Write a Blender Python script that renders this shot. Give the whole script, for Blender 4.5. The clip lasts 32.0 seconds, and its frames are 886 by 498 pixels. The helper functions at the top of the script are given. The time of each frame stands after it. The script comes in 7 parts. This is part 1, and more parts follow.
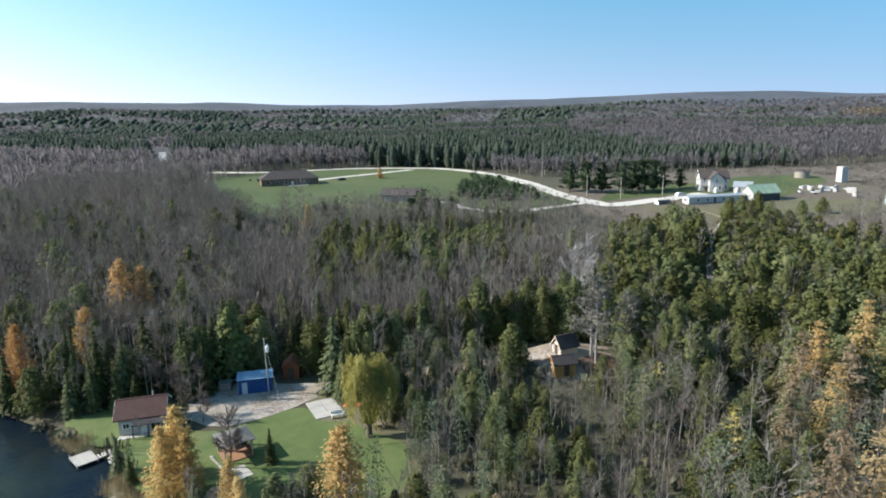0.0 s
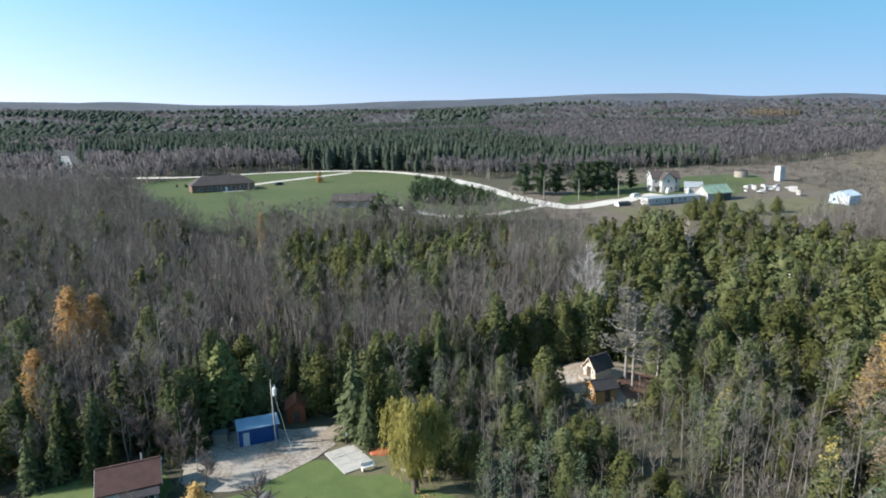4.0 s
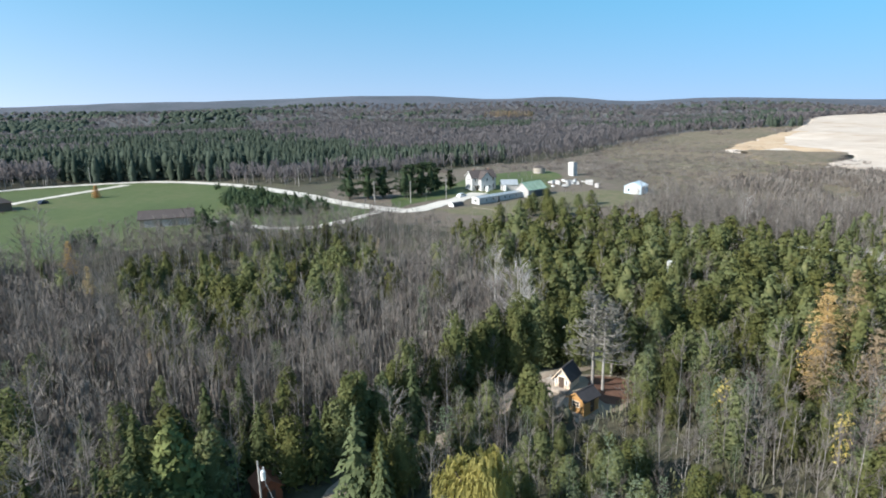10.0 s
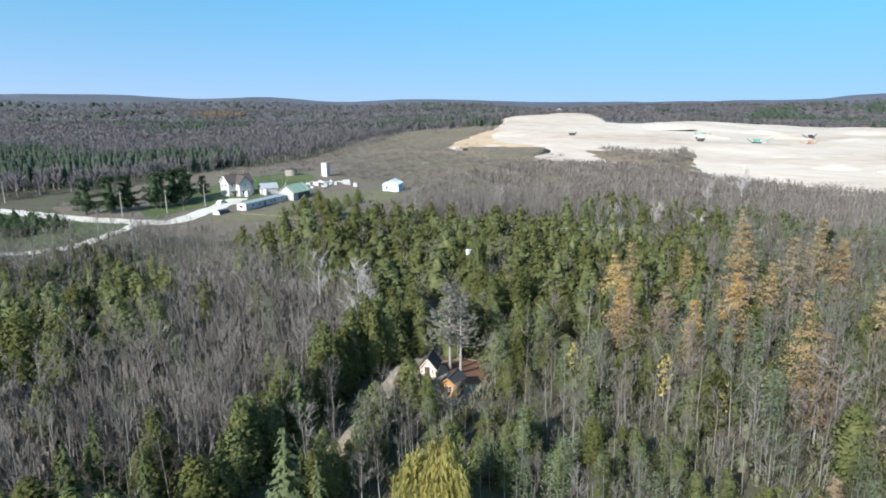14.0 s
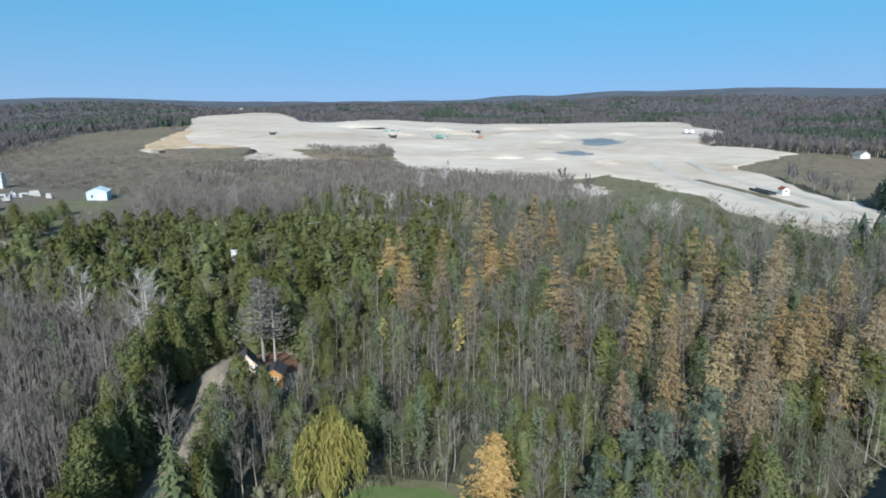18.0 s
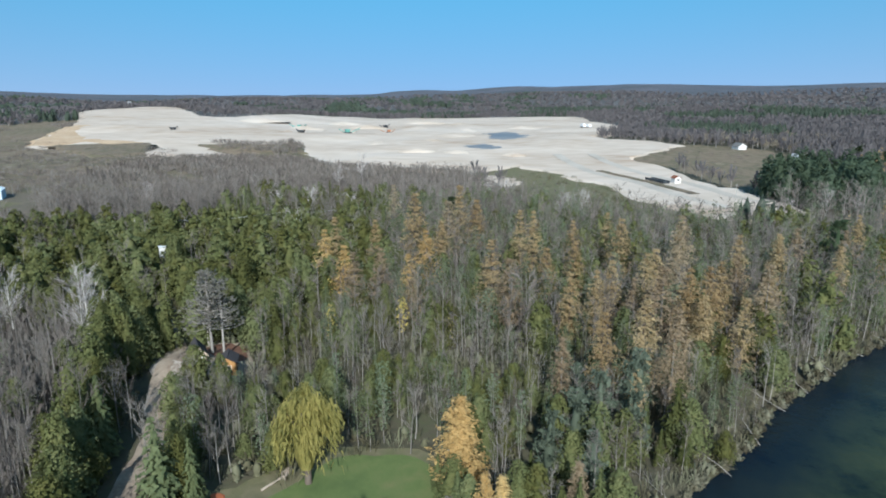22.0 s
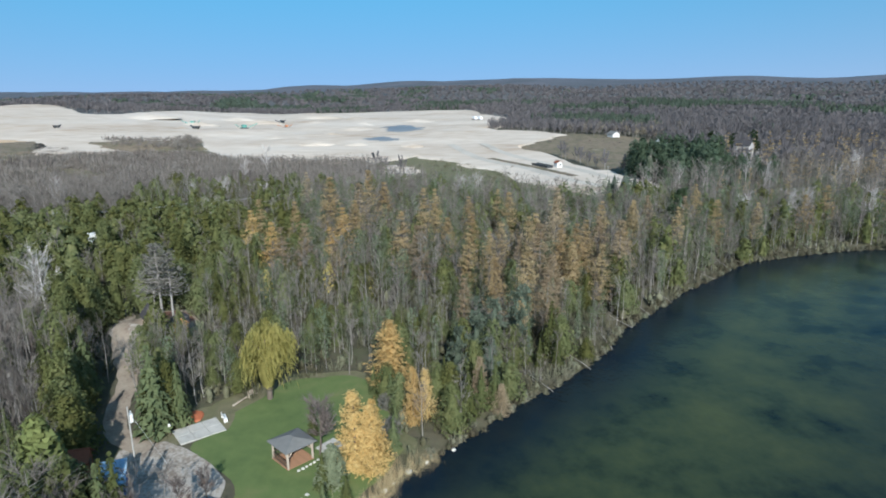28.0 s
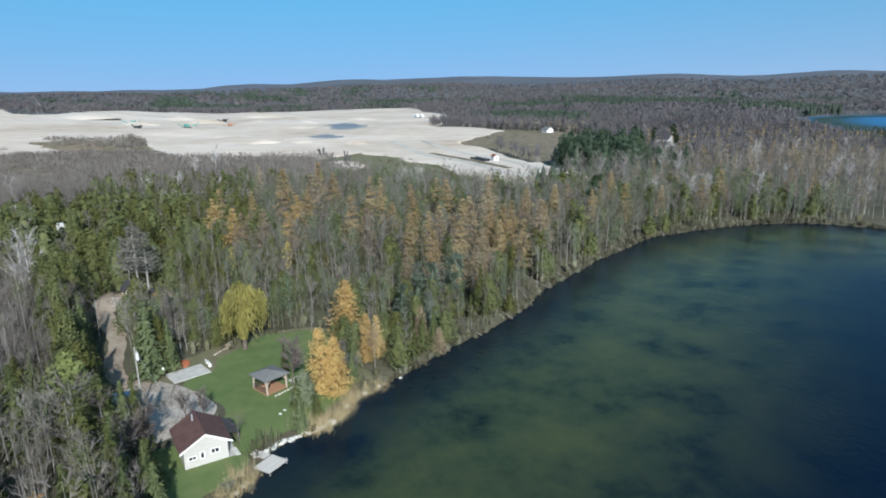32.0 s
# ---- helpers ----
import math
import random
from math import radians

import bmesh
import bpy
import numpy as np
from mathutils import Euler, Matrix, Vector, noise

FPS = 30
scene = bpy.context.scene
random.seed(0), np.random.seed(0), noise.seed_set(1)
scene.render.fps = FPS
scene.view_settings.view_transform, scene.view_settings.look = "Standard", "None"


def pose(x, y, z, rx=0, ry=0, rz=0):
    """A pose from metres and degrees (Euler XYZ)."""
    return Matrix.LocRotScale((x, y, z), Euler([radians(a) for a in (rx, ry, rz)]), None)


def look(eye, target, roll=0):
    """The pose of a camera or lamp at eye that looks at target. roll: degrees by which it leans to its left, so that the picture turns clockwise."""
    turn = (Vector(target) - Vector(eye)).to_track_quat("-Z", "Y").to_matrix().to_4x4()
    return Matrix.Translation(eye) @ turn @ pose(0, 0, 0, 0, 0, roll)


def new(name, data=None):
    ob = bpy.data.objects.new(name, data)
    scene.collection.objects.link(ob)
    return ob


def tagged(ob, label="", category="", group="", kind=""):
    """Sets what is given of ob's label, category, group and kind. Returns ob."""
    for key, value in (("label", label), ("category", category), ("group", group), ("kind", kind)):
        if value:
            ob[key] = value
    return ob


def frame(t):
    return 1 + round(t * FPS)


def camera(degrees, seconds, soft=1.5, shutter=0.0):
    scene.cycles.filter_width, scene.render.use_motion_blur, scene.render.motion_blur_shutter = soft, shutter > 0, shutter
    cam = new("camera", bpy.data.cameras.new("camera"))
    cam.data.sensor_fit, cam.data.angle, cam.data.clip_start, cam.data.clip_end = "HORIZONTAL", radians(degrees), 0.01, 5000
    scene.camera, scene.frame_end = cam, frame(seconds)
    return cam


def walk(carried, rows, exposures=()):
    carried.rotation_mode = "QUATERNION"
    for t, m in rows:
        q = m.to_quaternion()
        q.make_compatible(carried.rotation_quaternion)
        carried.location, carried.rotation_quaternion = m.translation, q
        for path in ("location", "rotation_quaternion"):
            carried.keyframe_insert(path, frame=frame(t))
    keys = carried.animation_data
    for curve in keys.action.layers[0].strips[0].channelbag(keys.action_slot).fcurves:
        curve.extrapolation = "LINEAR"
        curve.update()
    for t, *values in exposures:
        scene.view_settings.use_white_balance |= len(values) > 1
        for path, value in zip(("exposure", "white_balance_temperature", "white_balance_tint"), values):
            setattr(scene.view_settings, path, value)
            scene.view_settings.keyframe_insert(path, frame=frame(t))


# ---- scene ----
cam = camera(69.6, 32.0, soft=1.9)
PATH = [
    (0, (-1.777, 3.114, 40.962), (-1.753, 5.069, 40.542), -1.0),
    (1, (-5.442, 6.279, 41.076), (-5.361, 8.233, 40.656), -0.9),
    (2, (-9.252, 9.445, 41.126), (-9.102, 11.395, 40.705), -0.8),
    (2.5, (-10.984, 11.056, 41.169), (-10.8, 13.002, 40.747), -0.8),
    (4.5, (-18.079, 17.11, 41.12), (-17.754, 19.037, 40.697), -0.9),
    (5, (-19.843, 18.62, 41.016), (-19.475, 20.539, 40.591), -0.9),
    (6, (-23.51, 21.969, 41.169), (-23.052, 23.869, 40.744), -0.9),
    (7, (-27.192, 24.977, 41.164), (-26.629, 26.849, 40.74), -1.0),
    (8, (-30.848, 28.153, 41.286), (-30.162, 29.983, 40.861), -1.0),
    (9, (-34.672, 31.828, 41.249), (-33.846, 33.6, 40.824), -1.2),
    (10, (-38.635, 34.758, 41.462), (-37.653, 36.447, 41.034), -1.0),
    (11, (-42.384, 37.663, 41.718), (-41.239, 39.245, 41.288), -1.1),
    (12, (-46.12, 40.394, 42.008), (-44.813, 41.845, 41.574), -1.0),
    (13, (-50.262, 43.306, 42.084), (-48.798, 44.596, 41.647), -0.7),
    (14, (-53.627, 46.778, 42.132), (-52.017, 47.881, 41.692), -0.8),
    (14.5, (-55.577, 48.589, 42.175), (-53.898, 49.582, 41.735), -0.7),
    (16.5, (-62.553, 55.403, 42.102), (-60.673, 55.919, 41.657), -0.7),
    (17, (-64.16, 56.827, 42.137), (-62.254, 57.233, 41.688), -0.7),
    (18, (-66.849, 59.085, 42.154), (-64.914, 59.311, 41.702), -0.6),
    (19, (-68.882, 60.773, 42.103), (-66.938, 60.876, 41.643), -0.4),
    (20, (-70.163, 62.176, 41.998), (-68.218, 62.207, 41.534), -0.3),
    (21, (-71.194, 63.397, 42.013), (-69.249, 63.382, 41.546), -0.3),
    (22, (-73.111, 64.688, 42.182), (-71.168, 64.619, 41.712), -0.3),
    (23, (-75.641, 65.891, 42.282), (-73.702, 65.759, 41.809), -0.4),
    (24, (-79.101, 66.59, 42.2), (-77.169, 66.394, 41.721), -0.6),
    (25, (-82.638, 67.208, 42.108), (-80.713, 66.957, 41.627), -0.5),
    (25.5, (-84.423, 67.575, 42.017), (-82.502, 67.299, 41.533), -0.5),
    (27.5, (-91.976, 69.016, 41.916), (-90.07, 68.657, 41.429), -0.5),
    (28, (-94.005, 69.507, 41.968), (-92.103, 69.127, 41.48), -0.7),
    (29, (-98.248, 70.612, 42.106), (-96.357, 70.185, 41.616), -0.7),
    (30, (-102.82, 71.579, 42.228), (-100.939, 71.111, 41.736), -0.8),
    (31, (-107.933, 72.442, 42.058), (-106.063, 71.932, 41.565), -0.8),
    (32, (-113.098, 73.369, 42.071), (-111.238, 72.825, 41.576), -0.9),
]
walk(cam, [(t, look(e, g, r)) for t, e, g, r in PATH], [(0, 0.74, 6100, 9), (8, 0.74, 6000, 9), (13, 0.84, 5900, 9), (18, 0.4, 5600, 5), (32, 0.37, 5600, 6)])

# ---- light ----
SUN_AZ, SUN_EL = 272.0, 31.0          # degrees clockwise from +y; degrees up
world = bpy.data.worlds.new("sky")
scene.world = world
world.use_nodes = True
_wn = world.node_tree.nodes
_sky = _wn.new("ShaderNodeTexSky")
_sky.sky_type = "NISHITA"
_sky.sun_disc = False
_sky.sun_elevation = radians(SUN_EL)
_sky.sun_rotation = radians(SUN_AZ)
_sky.altitude = 200
_sky.air_density, _sky.dust_density, _sky.ozone_density = 1.0, 0.9, 0.1
_wn["Background"].inputs["Strength"].default_value = 0.118
_tc, _lift, _nrm = _wn.new("ShaderNodeTexCoord"), _wn.new("ShaderNodeVectorMath"), _wn.new("ShaderNodeVectorMath")
_lift.operation, _nrm.operation = "ADD", "NORMALIZE"
_lift.inputs[1].default_value = (0, 0, 0.21)   # a clear sky with little glare along the horizon
world.node_tree.links.new(_tc.outputs["Generated"], _lift.inputs[0])
world.node_tree.links.new(_lift.outputs[0], _nrm.inputs[0])
world.node_tree.links.new(_nrm.outputs[0], _sky.inputs["Vector"])
_clear = _wn.new("ShaderNodeHueSaturation")     # crisp autumn air: a purer, slightly greener blue
_clear.inputs["Saturation"].default_value, _clear.inputs["Hue"].default_value = 1.17, 0.487
world.node_tree.links.new(_sky.outputs[0], _clear.inputs["Color"])
# the air is milky towards the sun and a deeper violet-blue away from it, most of all low down
_dot, _sep = _wn.new("ShaderNodeVectorMath"), _wn.new("ShaderNodeSeparateXYZ")
_dot.operation = "DOT_PRODUCT"
_dot.inputs[1].default_value = (math.sin(radians(SUN_AZ)), math.cos(radians(SUN_AZ)), 0)
world.node_tree.links.new(_tc.outputs["Generated"], _dot.inputs[0])
world.node_tree.links.new(_tc.outputs["Generated"], _sep.inputs[0])
_side, _up = _wn.new("ShaderNodeMapRange"), _wn.new("ShaderNodeMapRange")
_side.inputs[1].default_value, _side.inputs[2].default_value = -1.0, 0.6
_up.inputs[1].default_value, _up.inputs[2].default_value = 0.0, 0.16
world.node_tree.links.new(_dot.outputs["Value"], _side.inputs[0])
world.node_tree.links.new(_sep.outputs[2], _up.inputs[0])
_low_air, _high_air, _air, _haze = [_wn.new("ShaderNodeMix") for _ in range(4)]
for _m in (_low_air, _high_air, _air, _haze):
    _m.data_type = "RGBA"
_low_air.inputs[6].default_value, _low_air.inputs[7].default_value = (0.74, 0.65, 0.71, 1), (2.25, 1.5, 1.32, 1)
_high_air.inputs[6].default_value, _high_air.inputs[7].default_value = (0.66, 0.99, 0.99, 1), (1.4, 1.38, 1.26, 1)
for _m in (_low_air, _high_air):
    world.node_tree.links.new(_side.outputs[0], _m.inputs[0])
world.node_tree.links.new(_up.outputs[0], _air.inputs[0])
world.node_tree.links.new(_low_air.outputs[2], _air.inputs[6])
world.node_tree.links.new(_high_air.outputs[2], _air.inputs[7])
_haze.blend_type = "MULTIPLY"
_haze.inputs[0].default_value = 1.0
world.node_tree.links.new(_clear.outputs[0], _haze.inputs[6])
world.node_tree.links.new(_air.outputs[2], _haze.inputs[7])
world.node_tree.links.new(_haze.outputs[2], _wn["Background"].inputs["Color"])
sun_data = bpy.data.lights.new("sun", "SUN")
sun_data.energy, sun_data.angle, sun_data.color = 5.0, radians(0.55), (1.0, 0.92, 0.8)
sun = new("sun", sun_data)
_sd = Vector((math.sin(radians(SUN_AZ)) * math.cos(radians(SUN_EL)), math.cos(radians(SUN_AZ)) * math.cos(radians(SUN_EL)), math.sin(radians(SUN_EL))))
sun.matrix_world = look(_sd * 300, (0, 0, 0))


# ---- materials ----
def material(name, colours, scale=1.0, rough=0.85, metal=0.0, bump=0.0, bump_scale=None, vary=0.0, fine=0.35, stretch=(1, 1, 1), specular=0.3, coords="Object", leaf=0.0):
    """A procedural surface: two noises (broad stains and fine grain) over a ramp of colours, a bump, and a value shift per object."""
    m = bpy.data.materials.new(name)
    m.use_nodes = True
    nt = m.node_tree
    n, ln = nt.nodes, nt.links
    b = n["Principled BSDF"]
    b.inputs["Roughness"].default_value, b.inputs["Metallic"].default_value = rough, metal
    b.inputs["Specular IOR Level"].default_value = specular
    if coords == "World":
        src = n.new("ShaderNodeNewGeometry").outputs["Position"]
    else:
        src = n.new("ShaderNodeTexCoord").outputs["Object"]
    mp = n.new("ShaderNodeMapping")
    mp.inputs["Scale"].default_value = stretch
    ln.new(src, mp.inputs["Vector"])
    n1, n2 = n.new("ShaderNodeTexNoise"), n.new("ShaderNodeTexNoise")
    n1.inputs["Scale"].default_value, n1.inputs["Detail"].default_value = scale, 5
    n2.inputs["Scale"].default_value, n2.inputs["Detail"].default_value = scale * 9, 4
    ln.new(mp.outputs[0], n1.inputs["Vector"])
    ln.new(mp.outputs[0], n2.inputs["Vector"])
    mix = n.new("ShaderNodeMix")
    mix.inputs[0].default_value = fine
    ln.new(n1.outputs[0], mix.inputs[2])
    ln.new(n2.outputs[0], mix.inputs[3])
    ramp = n.new("ShaderNodeValToRGB")
    els = ramp.color_ramp.elements
    k = len(colours)
    for i, c in enumerate(colours):
        pos = 0.3 + 0.4 * i / max(1, k - 1)
        e = els[i] if i < 2 else els.new(pos)
        e.position, e.color = pos, (*c, 1)
    ln.new(mix.outputs[0], ramp.inputs[0])
    col = ramp.outputs[0]
    if vary:
        at = n.new("ShaderNodeAttribute")
        at.attribute_name = "tint"
        oi = n.new("ShaderNodeObjectInfo")
        add = n.new("ShaderNodeMath")
        add.operation = "ADD"
        ln.new(at.outputs["Fac"], add.inputs[0])
        ln.new(oi.outputs["Random"], add.inputs[1])
        fr = n.new("ShaderNodeMath")
        fr.operation = "FRACT"
        ln.new(add.outputs[0], fr.inputs[0])
        hsv = n.new("ShaderNodeHueSaturation")
        for key, lo, hi in (("Value", 1 - vary, 1 + vary), ("Saturation", 1 + vary * 0.4, 1 - vary * 0.5), ("Hue", 0.5 - vary * 0.045, 0.5 + vary * 0.045)):
            mr = n.new("ShaderNodeMapRange")
            mr.inputs[3].default_value, mr.inputs[4].default_value = lo, hi
            ln.new(fr.outputs[0], mr.inputs[0])
            ln.new(mr.outputs[0], hsv.inputs[key])
        ln.new(col, hsv.inputs["Color"])
        col = hsv.outputs[0]
    ln.new(col, b.inputs["Base Color"])
    if bump:
        bp = n.new("ShaderNodeBump")
        bp.inputs["Strength"].default_value = 0.8
        bp.inputs["Distance"].default_value = bump
        nb = n.new("ShaderNodeTexNoise")
        nb.inputs["Scale"].default_value, nb.inputs["Detail"].default_value = bump_scale or scale * 6, 5
        ln.new(mp.outputs[0], nb.inputs["Vector"])
        ln.new(nb.outputs[0], bp.inputs["Height"])
        ln.new(bp.outputs[0], b.inputs["Normal"])
    if leaf:
        # light that passes through thin leaves
        tr, mx = n.new("ShaderNodeBsdfTranslucent"), n.new("ShaderNodeMixShader")
        mx.inputs[0].default_value = leaf
        ln.new(col, tr.inputs["Color"])
        ln.new(b.outputs[0], mx.inputs[1])
        ln.new(tr.outputs[0], mx.inputs[2])
        ln.new(mx.outputs[0], n["Material Output"].inputs["Surface"])
    return m


M = {}
M["floor"] = material("forest_floor", [(0.045, 0.046, 0.03), (0.085, 0.076, 0.05), (0.075, 0.085, 0.04)], 0.12, 0.95, bump=0.25, coords="World")
M["lawn"] = material("mown_grass", [(0.074, 0.107, 0.035), (0.106, 0.142, 0.046), (0.158, 0.156, 0.066)], 0.06, 0.9, bump=0.05, bump_scale=3, coords="World", fine=0.45)
M["meadow"] = material("olive_meadow_grass", [(0.05, 0.072, 0.024), (0.074, 0.1, 0.032), (0.115, 0.115, 0.05)], 0.03, 0.9, bump=0.06, bump_scale=2, coords="World", fine=0.4)
M["pasture"] = material("dry_olive_pasture", [(0.085, 0.088, 0.045), (0.15, 0.135, 0.08), (0.11, 0.112, 0.055), (0.23, 0.195, 0.13)], 0.04, 0.95, bump=0.15, bump_scale=1, coords="World", fine=0.55)
M["field"] = material("dry_field", [(0.085, 0.075, 0.056), (0.15, 0.121, 0.096), (0.115, 0.102, 0.072), (0.2, 0.165, 0.128)], 0.022, 0.95, bump=0.2, bump_scale=0.8, coords="World", fine=0.55)
M["heath"] = material("brown_scrub", [(0.07, 0.058, 0.042), (0.19, 0.15, 0.105), (0.11, 0.1, 0.06), (0.3, 0.25, 0.18)], 0.02, 0.95, bump=0.3, bump_scale=0.5, coords="World", fine=0.55)
M["gravel"] = material("pale_gravel", [(0.14, 0.11, 0.08), (0.25, 0.207, 0.165), (0.4, 0.363, 0.318), (0.24, 0.205, 0.163)], 0.28, 0.95, bump=0.05, bump_scale=4, coords="World", fine=0.5)
M["dirt"] = material("dirt_track", [(0.17, 0.125, 0.09), (0.29, 0.235, 0.18), (0.37, 0.32, 0.25)], 0.3, 0.95, bump=0.06, bump_scale=3, coords="World")
M["road"] = material("limestone_road", [(0.5, 0.47, 0.41), (0.62, 0.58, 0.52)], 0.1, 0.95, bump=0.03, bump_scale=3, coords="World")
M["sand"] = material("quarry_sand", [(0.34, 0.25, 0.175), (0.46, 0.385, 0.31), (0.545, 0.475, 0.4), (0.59, 0.53, 0.465)], 0.016, 0.95, bump=0.7, bump_scale=0.12, coords="World", fine=0.42, stretch=(1, 0.42, 1))
# far ground: cool grey-blue base colours hold the haze of distance
M["hazed_floor"] = material("hazed_forest_floor", [(0.072, 0.078, 0.078), (0.096, 0.096, 0.097), (0.115, 0.11, 0.112)], 0.01, 0.95, bump=2, bump_scale=0.08, coords="World", fine=0.4)
M["hazed_woods"] = material("hazed_far_woods", [(0.05, 0.064, 0.072), (0.085, 0.092, 0.109), (0.117, 0.118, 0.138)], 0.006, 0.95, bump=5, bump_scale=0.05, coords="World", fine=0.3)
M["needles"] = material("red_needles", [(0.12, 0.06, 0.04), (0.2, 0.11, 0.075)], 0.5, 0.95, bump=0.05, coords="World")
M["bark_grey"] = material("grey_bark", [(0.175, 0.16, 0.146), (0.31, 0.29, 0.268)], 2.0, 0.9, vary=0.25)
M["twig"] = material("bare_twigs", [(0.125, 0.11, 0.096), (0.21, 0.187, 0.168)], 0.6, 0.9, vary=0.35, leaf=0.2)
M["bark_dark"] = material("dark_bark", [(0.07, 0.055, 0.045), (0.15, 0.12, 0.1)], 2.0, 0.9, vary=0.2)
M["cedar"] = material("cedar_sprays", [(0.068, 0.083, 0.029), (0.112, 0.125, 0.042), (0.165, 0.161, 0.06)], 0.5, 0.85, vary=0.3, leaf=0.3)
M["spruce"] = material("spruce_needles", [(0.05, 0.066, 0.025), (0.088, 0.106, 0.038), (0.13, 0.142, 0.052)], 0.6, 0.85, vary=0.35, leaf=0.3)
M["larch"] = material("golden_larch_needles", [(0.3, 0.222, 0.115), (0.39, 0.298, 0.16), (0.465, 0.365, 0.205)], 0.4, 0.85, vary=0.12, leaf=0.48)
M["poplar"] = material("grey_green_leaves", [(0.1, 0.128, 0.068), (0.15, 0.182, 0.098), (0.21, 0.228, 0.135)], 0.5, 0.85, vary=0.4, leaf=0.48)
M["willow"] = material("yellow_green_willow", [(0.23, 0.222, 0.072), (0.335, 0.31, 0.1), (0.42, 0.38, 0.132)], 0.5, 0.8, vary=0.1, leaf=0.48)
M["reed"] = material("dry_reeds", [(0.3, 0.24, 0.13), (0.45, 0.37, 0.22)], 0.8, 0.9, vary=0.2)


# ---- plan of the land ----
def inside(poly, x, y):
    """Whether points lie within a polygon (arrays)."""
    x, y = np.asarray(x, float), np.asarray(y, float)
    res = np.zeros(x.shape, bool)
    px, py = zip(*poly)
    j = len(poly) - 1
    for i in range(len(poly)):
        cross = (py[i] > y) != (py[j] > y)
        res ^= cross & (x < (px[j] - px[i]) * (y - py[i]) / (py[j] - py[i] + 1e-12) + px[i])
        j = i
    return res


def line_distance(line, x, y, closed=False):
    x, y = np.asarray(x, float), np.asarray(y, float)
    best = np.full(x.shape, 1e9)
    pts = list(line) + ([line[0]] if closed else [])
    for (ax, ay), (bx, by) in zip(pts[:-1], pts[1:]):
        dx, dy = bx - ax, by - ay
        u = np.clip(((x - ax) * dx + (y - ay) * dy) / (dx * dx + dy * dy), 0, 1)
        best = np.minimum(best, np.hypot(x - ax - u * dx, y - ay - u * dy))
    return best


def ramp01(v):
    v = np.clip(v, 0, 1)
    return v * v * (3 - 2 * v)


LAKE = [(-200, 125), (-110, 102), (-64, 88), (-56, 83.5), (-50.6, 79.2), (-47.2, 76.3), (-42.6, 75), (-40.5, 72.5), (-39, 68), (-35.8, 65.3), (-31.6, 63.1),
        (-28.3, 58), (-24.6, 52), (-18.4, 44.4), (-13.3, 35.9), (-5.6, 26.2), (4.4, 16.9), (17.4, 0), (27.2, -14.5), (37.4, -32), (41.2, -52.5),
        (41.5, -71), (36.5, -88), (23, -101), (0, -130), (-60, -200), (-300, -320), (-420, 0)]
LAWN = [(-40.5, 75.2), (-38.8, 72.2), (-37.5, 68.6), (-34, 66), (-30.5, 63.5), (-27, 61.5), (-20, 62), (-12, 62.5), (-7, 64.5), (-5.5, 69), (-6, 75.5), (-10, 78.5),
        (-13.5, 81.5), (-17.8, 82.2), (-20.3, 85.6), (-21.9, 85.8), (-30.4, 80.2), (-36.5, 80.5), (-37, 78.5), (-43.5, 78)]
GRAVEL = [(-36.5, 93.6), (-37.5, 90), (-36.5, 84.5), (-33, 81.2), (-30.4, 80.6), (-21.6, 86.2), (-19.3, 90.5), (-19.8, 93.5), (-26, 94.8), (-31, 95)]
TRACK = [(-21, 90.5), (-17.5, 94.6), (-12.4, 96.8), (0, 98.3), (12.7, 102.6), (22, 104.2), (30.2, 106.5), (42, 113), (54, 128), (63, 148), (72, 170), (79, 183), (90, 205), (84, 224)]
GLADE = [(13, 99.5), (14.2, 95.5), (14.8, 92.2), (18, 91.4), (23, 91.8), (29, 94.5), (31, 98.5), (28.5, 101), (24.5, 102), (23.5, 105), (18, 105), (13.2, 102.8)]
PATIO = [(13.4, 102.5), (13.6, 98.6), (16, 98.2), (17.5, 100), (19, 102.5), (23, 103.5), (23.5, 106), (18, 106)]
NEEDLES = [(20.5, 94.5), (24, 93), (28.5, 95.2), (30.3, 98.5), (28, 100.3), (24, 100.5)]
HOME_LAWN = [(-122, 343), (-100, 290), (-81, 238), (-63, 204), (-38, 216), (-10, 218), (11, 221), (26, 214), (45, 224), (52, 246), (47, 262), (40, 306), (26, 352),
             (-3, 389), (-48, 397), (-104, 376)]
FARM_FIELD = [(50, 214), (60, 190), (84, 176), (104, 172), (128, 186), (165, 196), (205, 218), (330, 215), (420, 300), (460, 420), (330, 400), (231, 358), (150, 350), (95, 320), (60, 300), (48, 262), (53, 246)]
SCRUB = [(165, 196), (205, 160), (300, 120), (330, 150), (300, 225), (340, 232), (365, 315), (560, 384), (480, 450), (330, 405), (240, 300)]
PIT = [(352, 312), (380, 262), (352, 255), (362, 235), (310, 226), (324, 146), (302, 128), (266, 40), (284, 12), (258, -8), (205, -22), (158, -26), (132, -42), (142, -60), (170, -76),
       (188, -70), (250, -70), (314, -66), (380, -118), (450, -78), (585, -146), (750, -150), (900, -170), (960, -60), (960, 140), (900, 212), (690, 262), (640, 292), (730, 350), (850, 420), (740, 470), (560, 385)]
EAST_FIELD = [(260, -78), (314, -66), (380, -118), (340, -165), (230, -140), (185, -100), (196, -76)]
SLOPE = [(155, 20), (262, 36), (282, 14), (258, -10), (205, -24), (158, -28), (130, -40), (112, -30), (120, 0)]
MAIN_ROAD = [(-260, 400), (-171, 381), (-154, 393), (-104, 384), (-69, 395), (-48, 399), (-3, 391), (26, 354), (41, 306), (48, 262), (52, 247), (57, 234), (63, 229), (76, 235), (92, 243), (104, 250)]
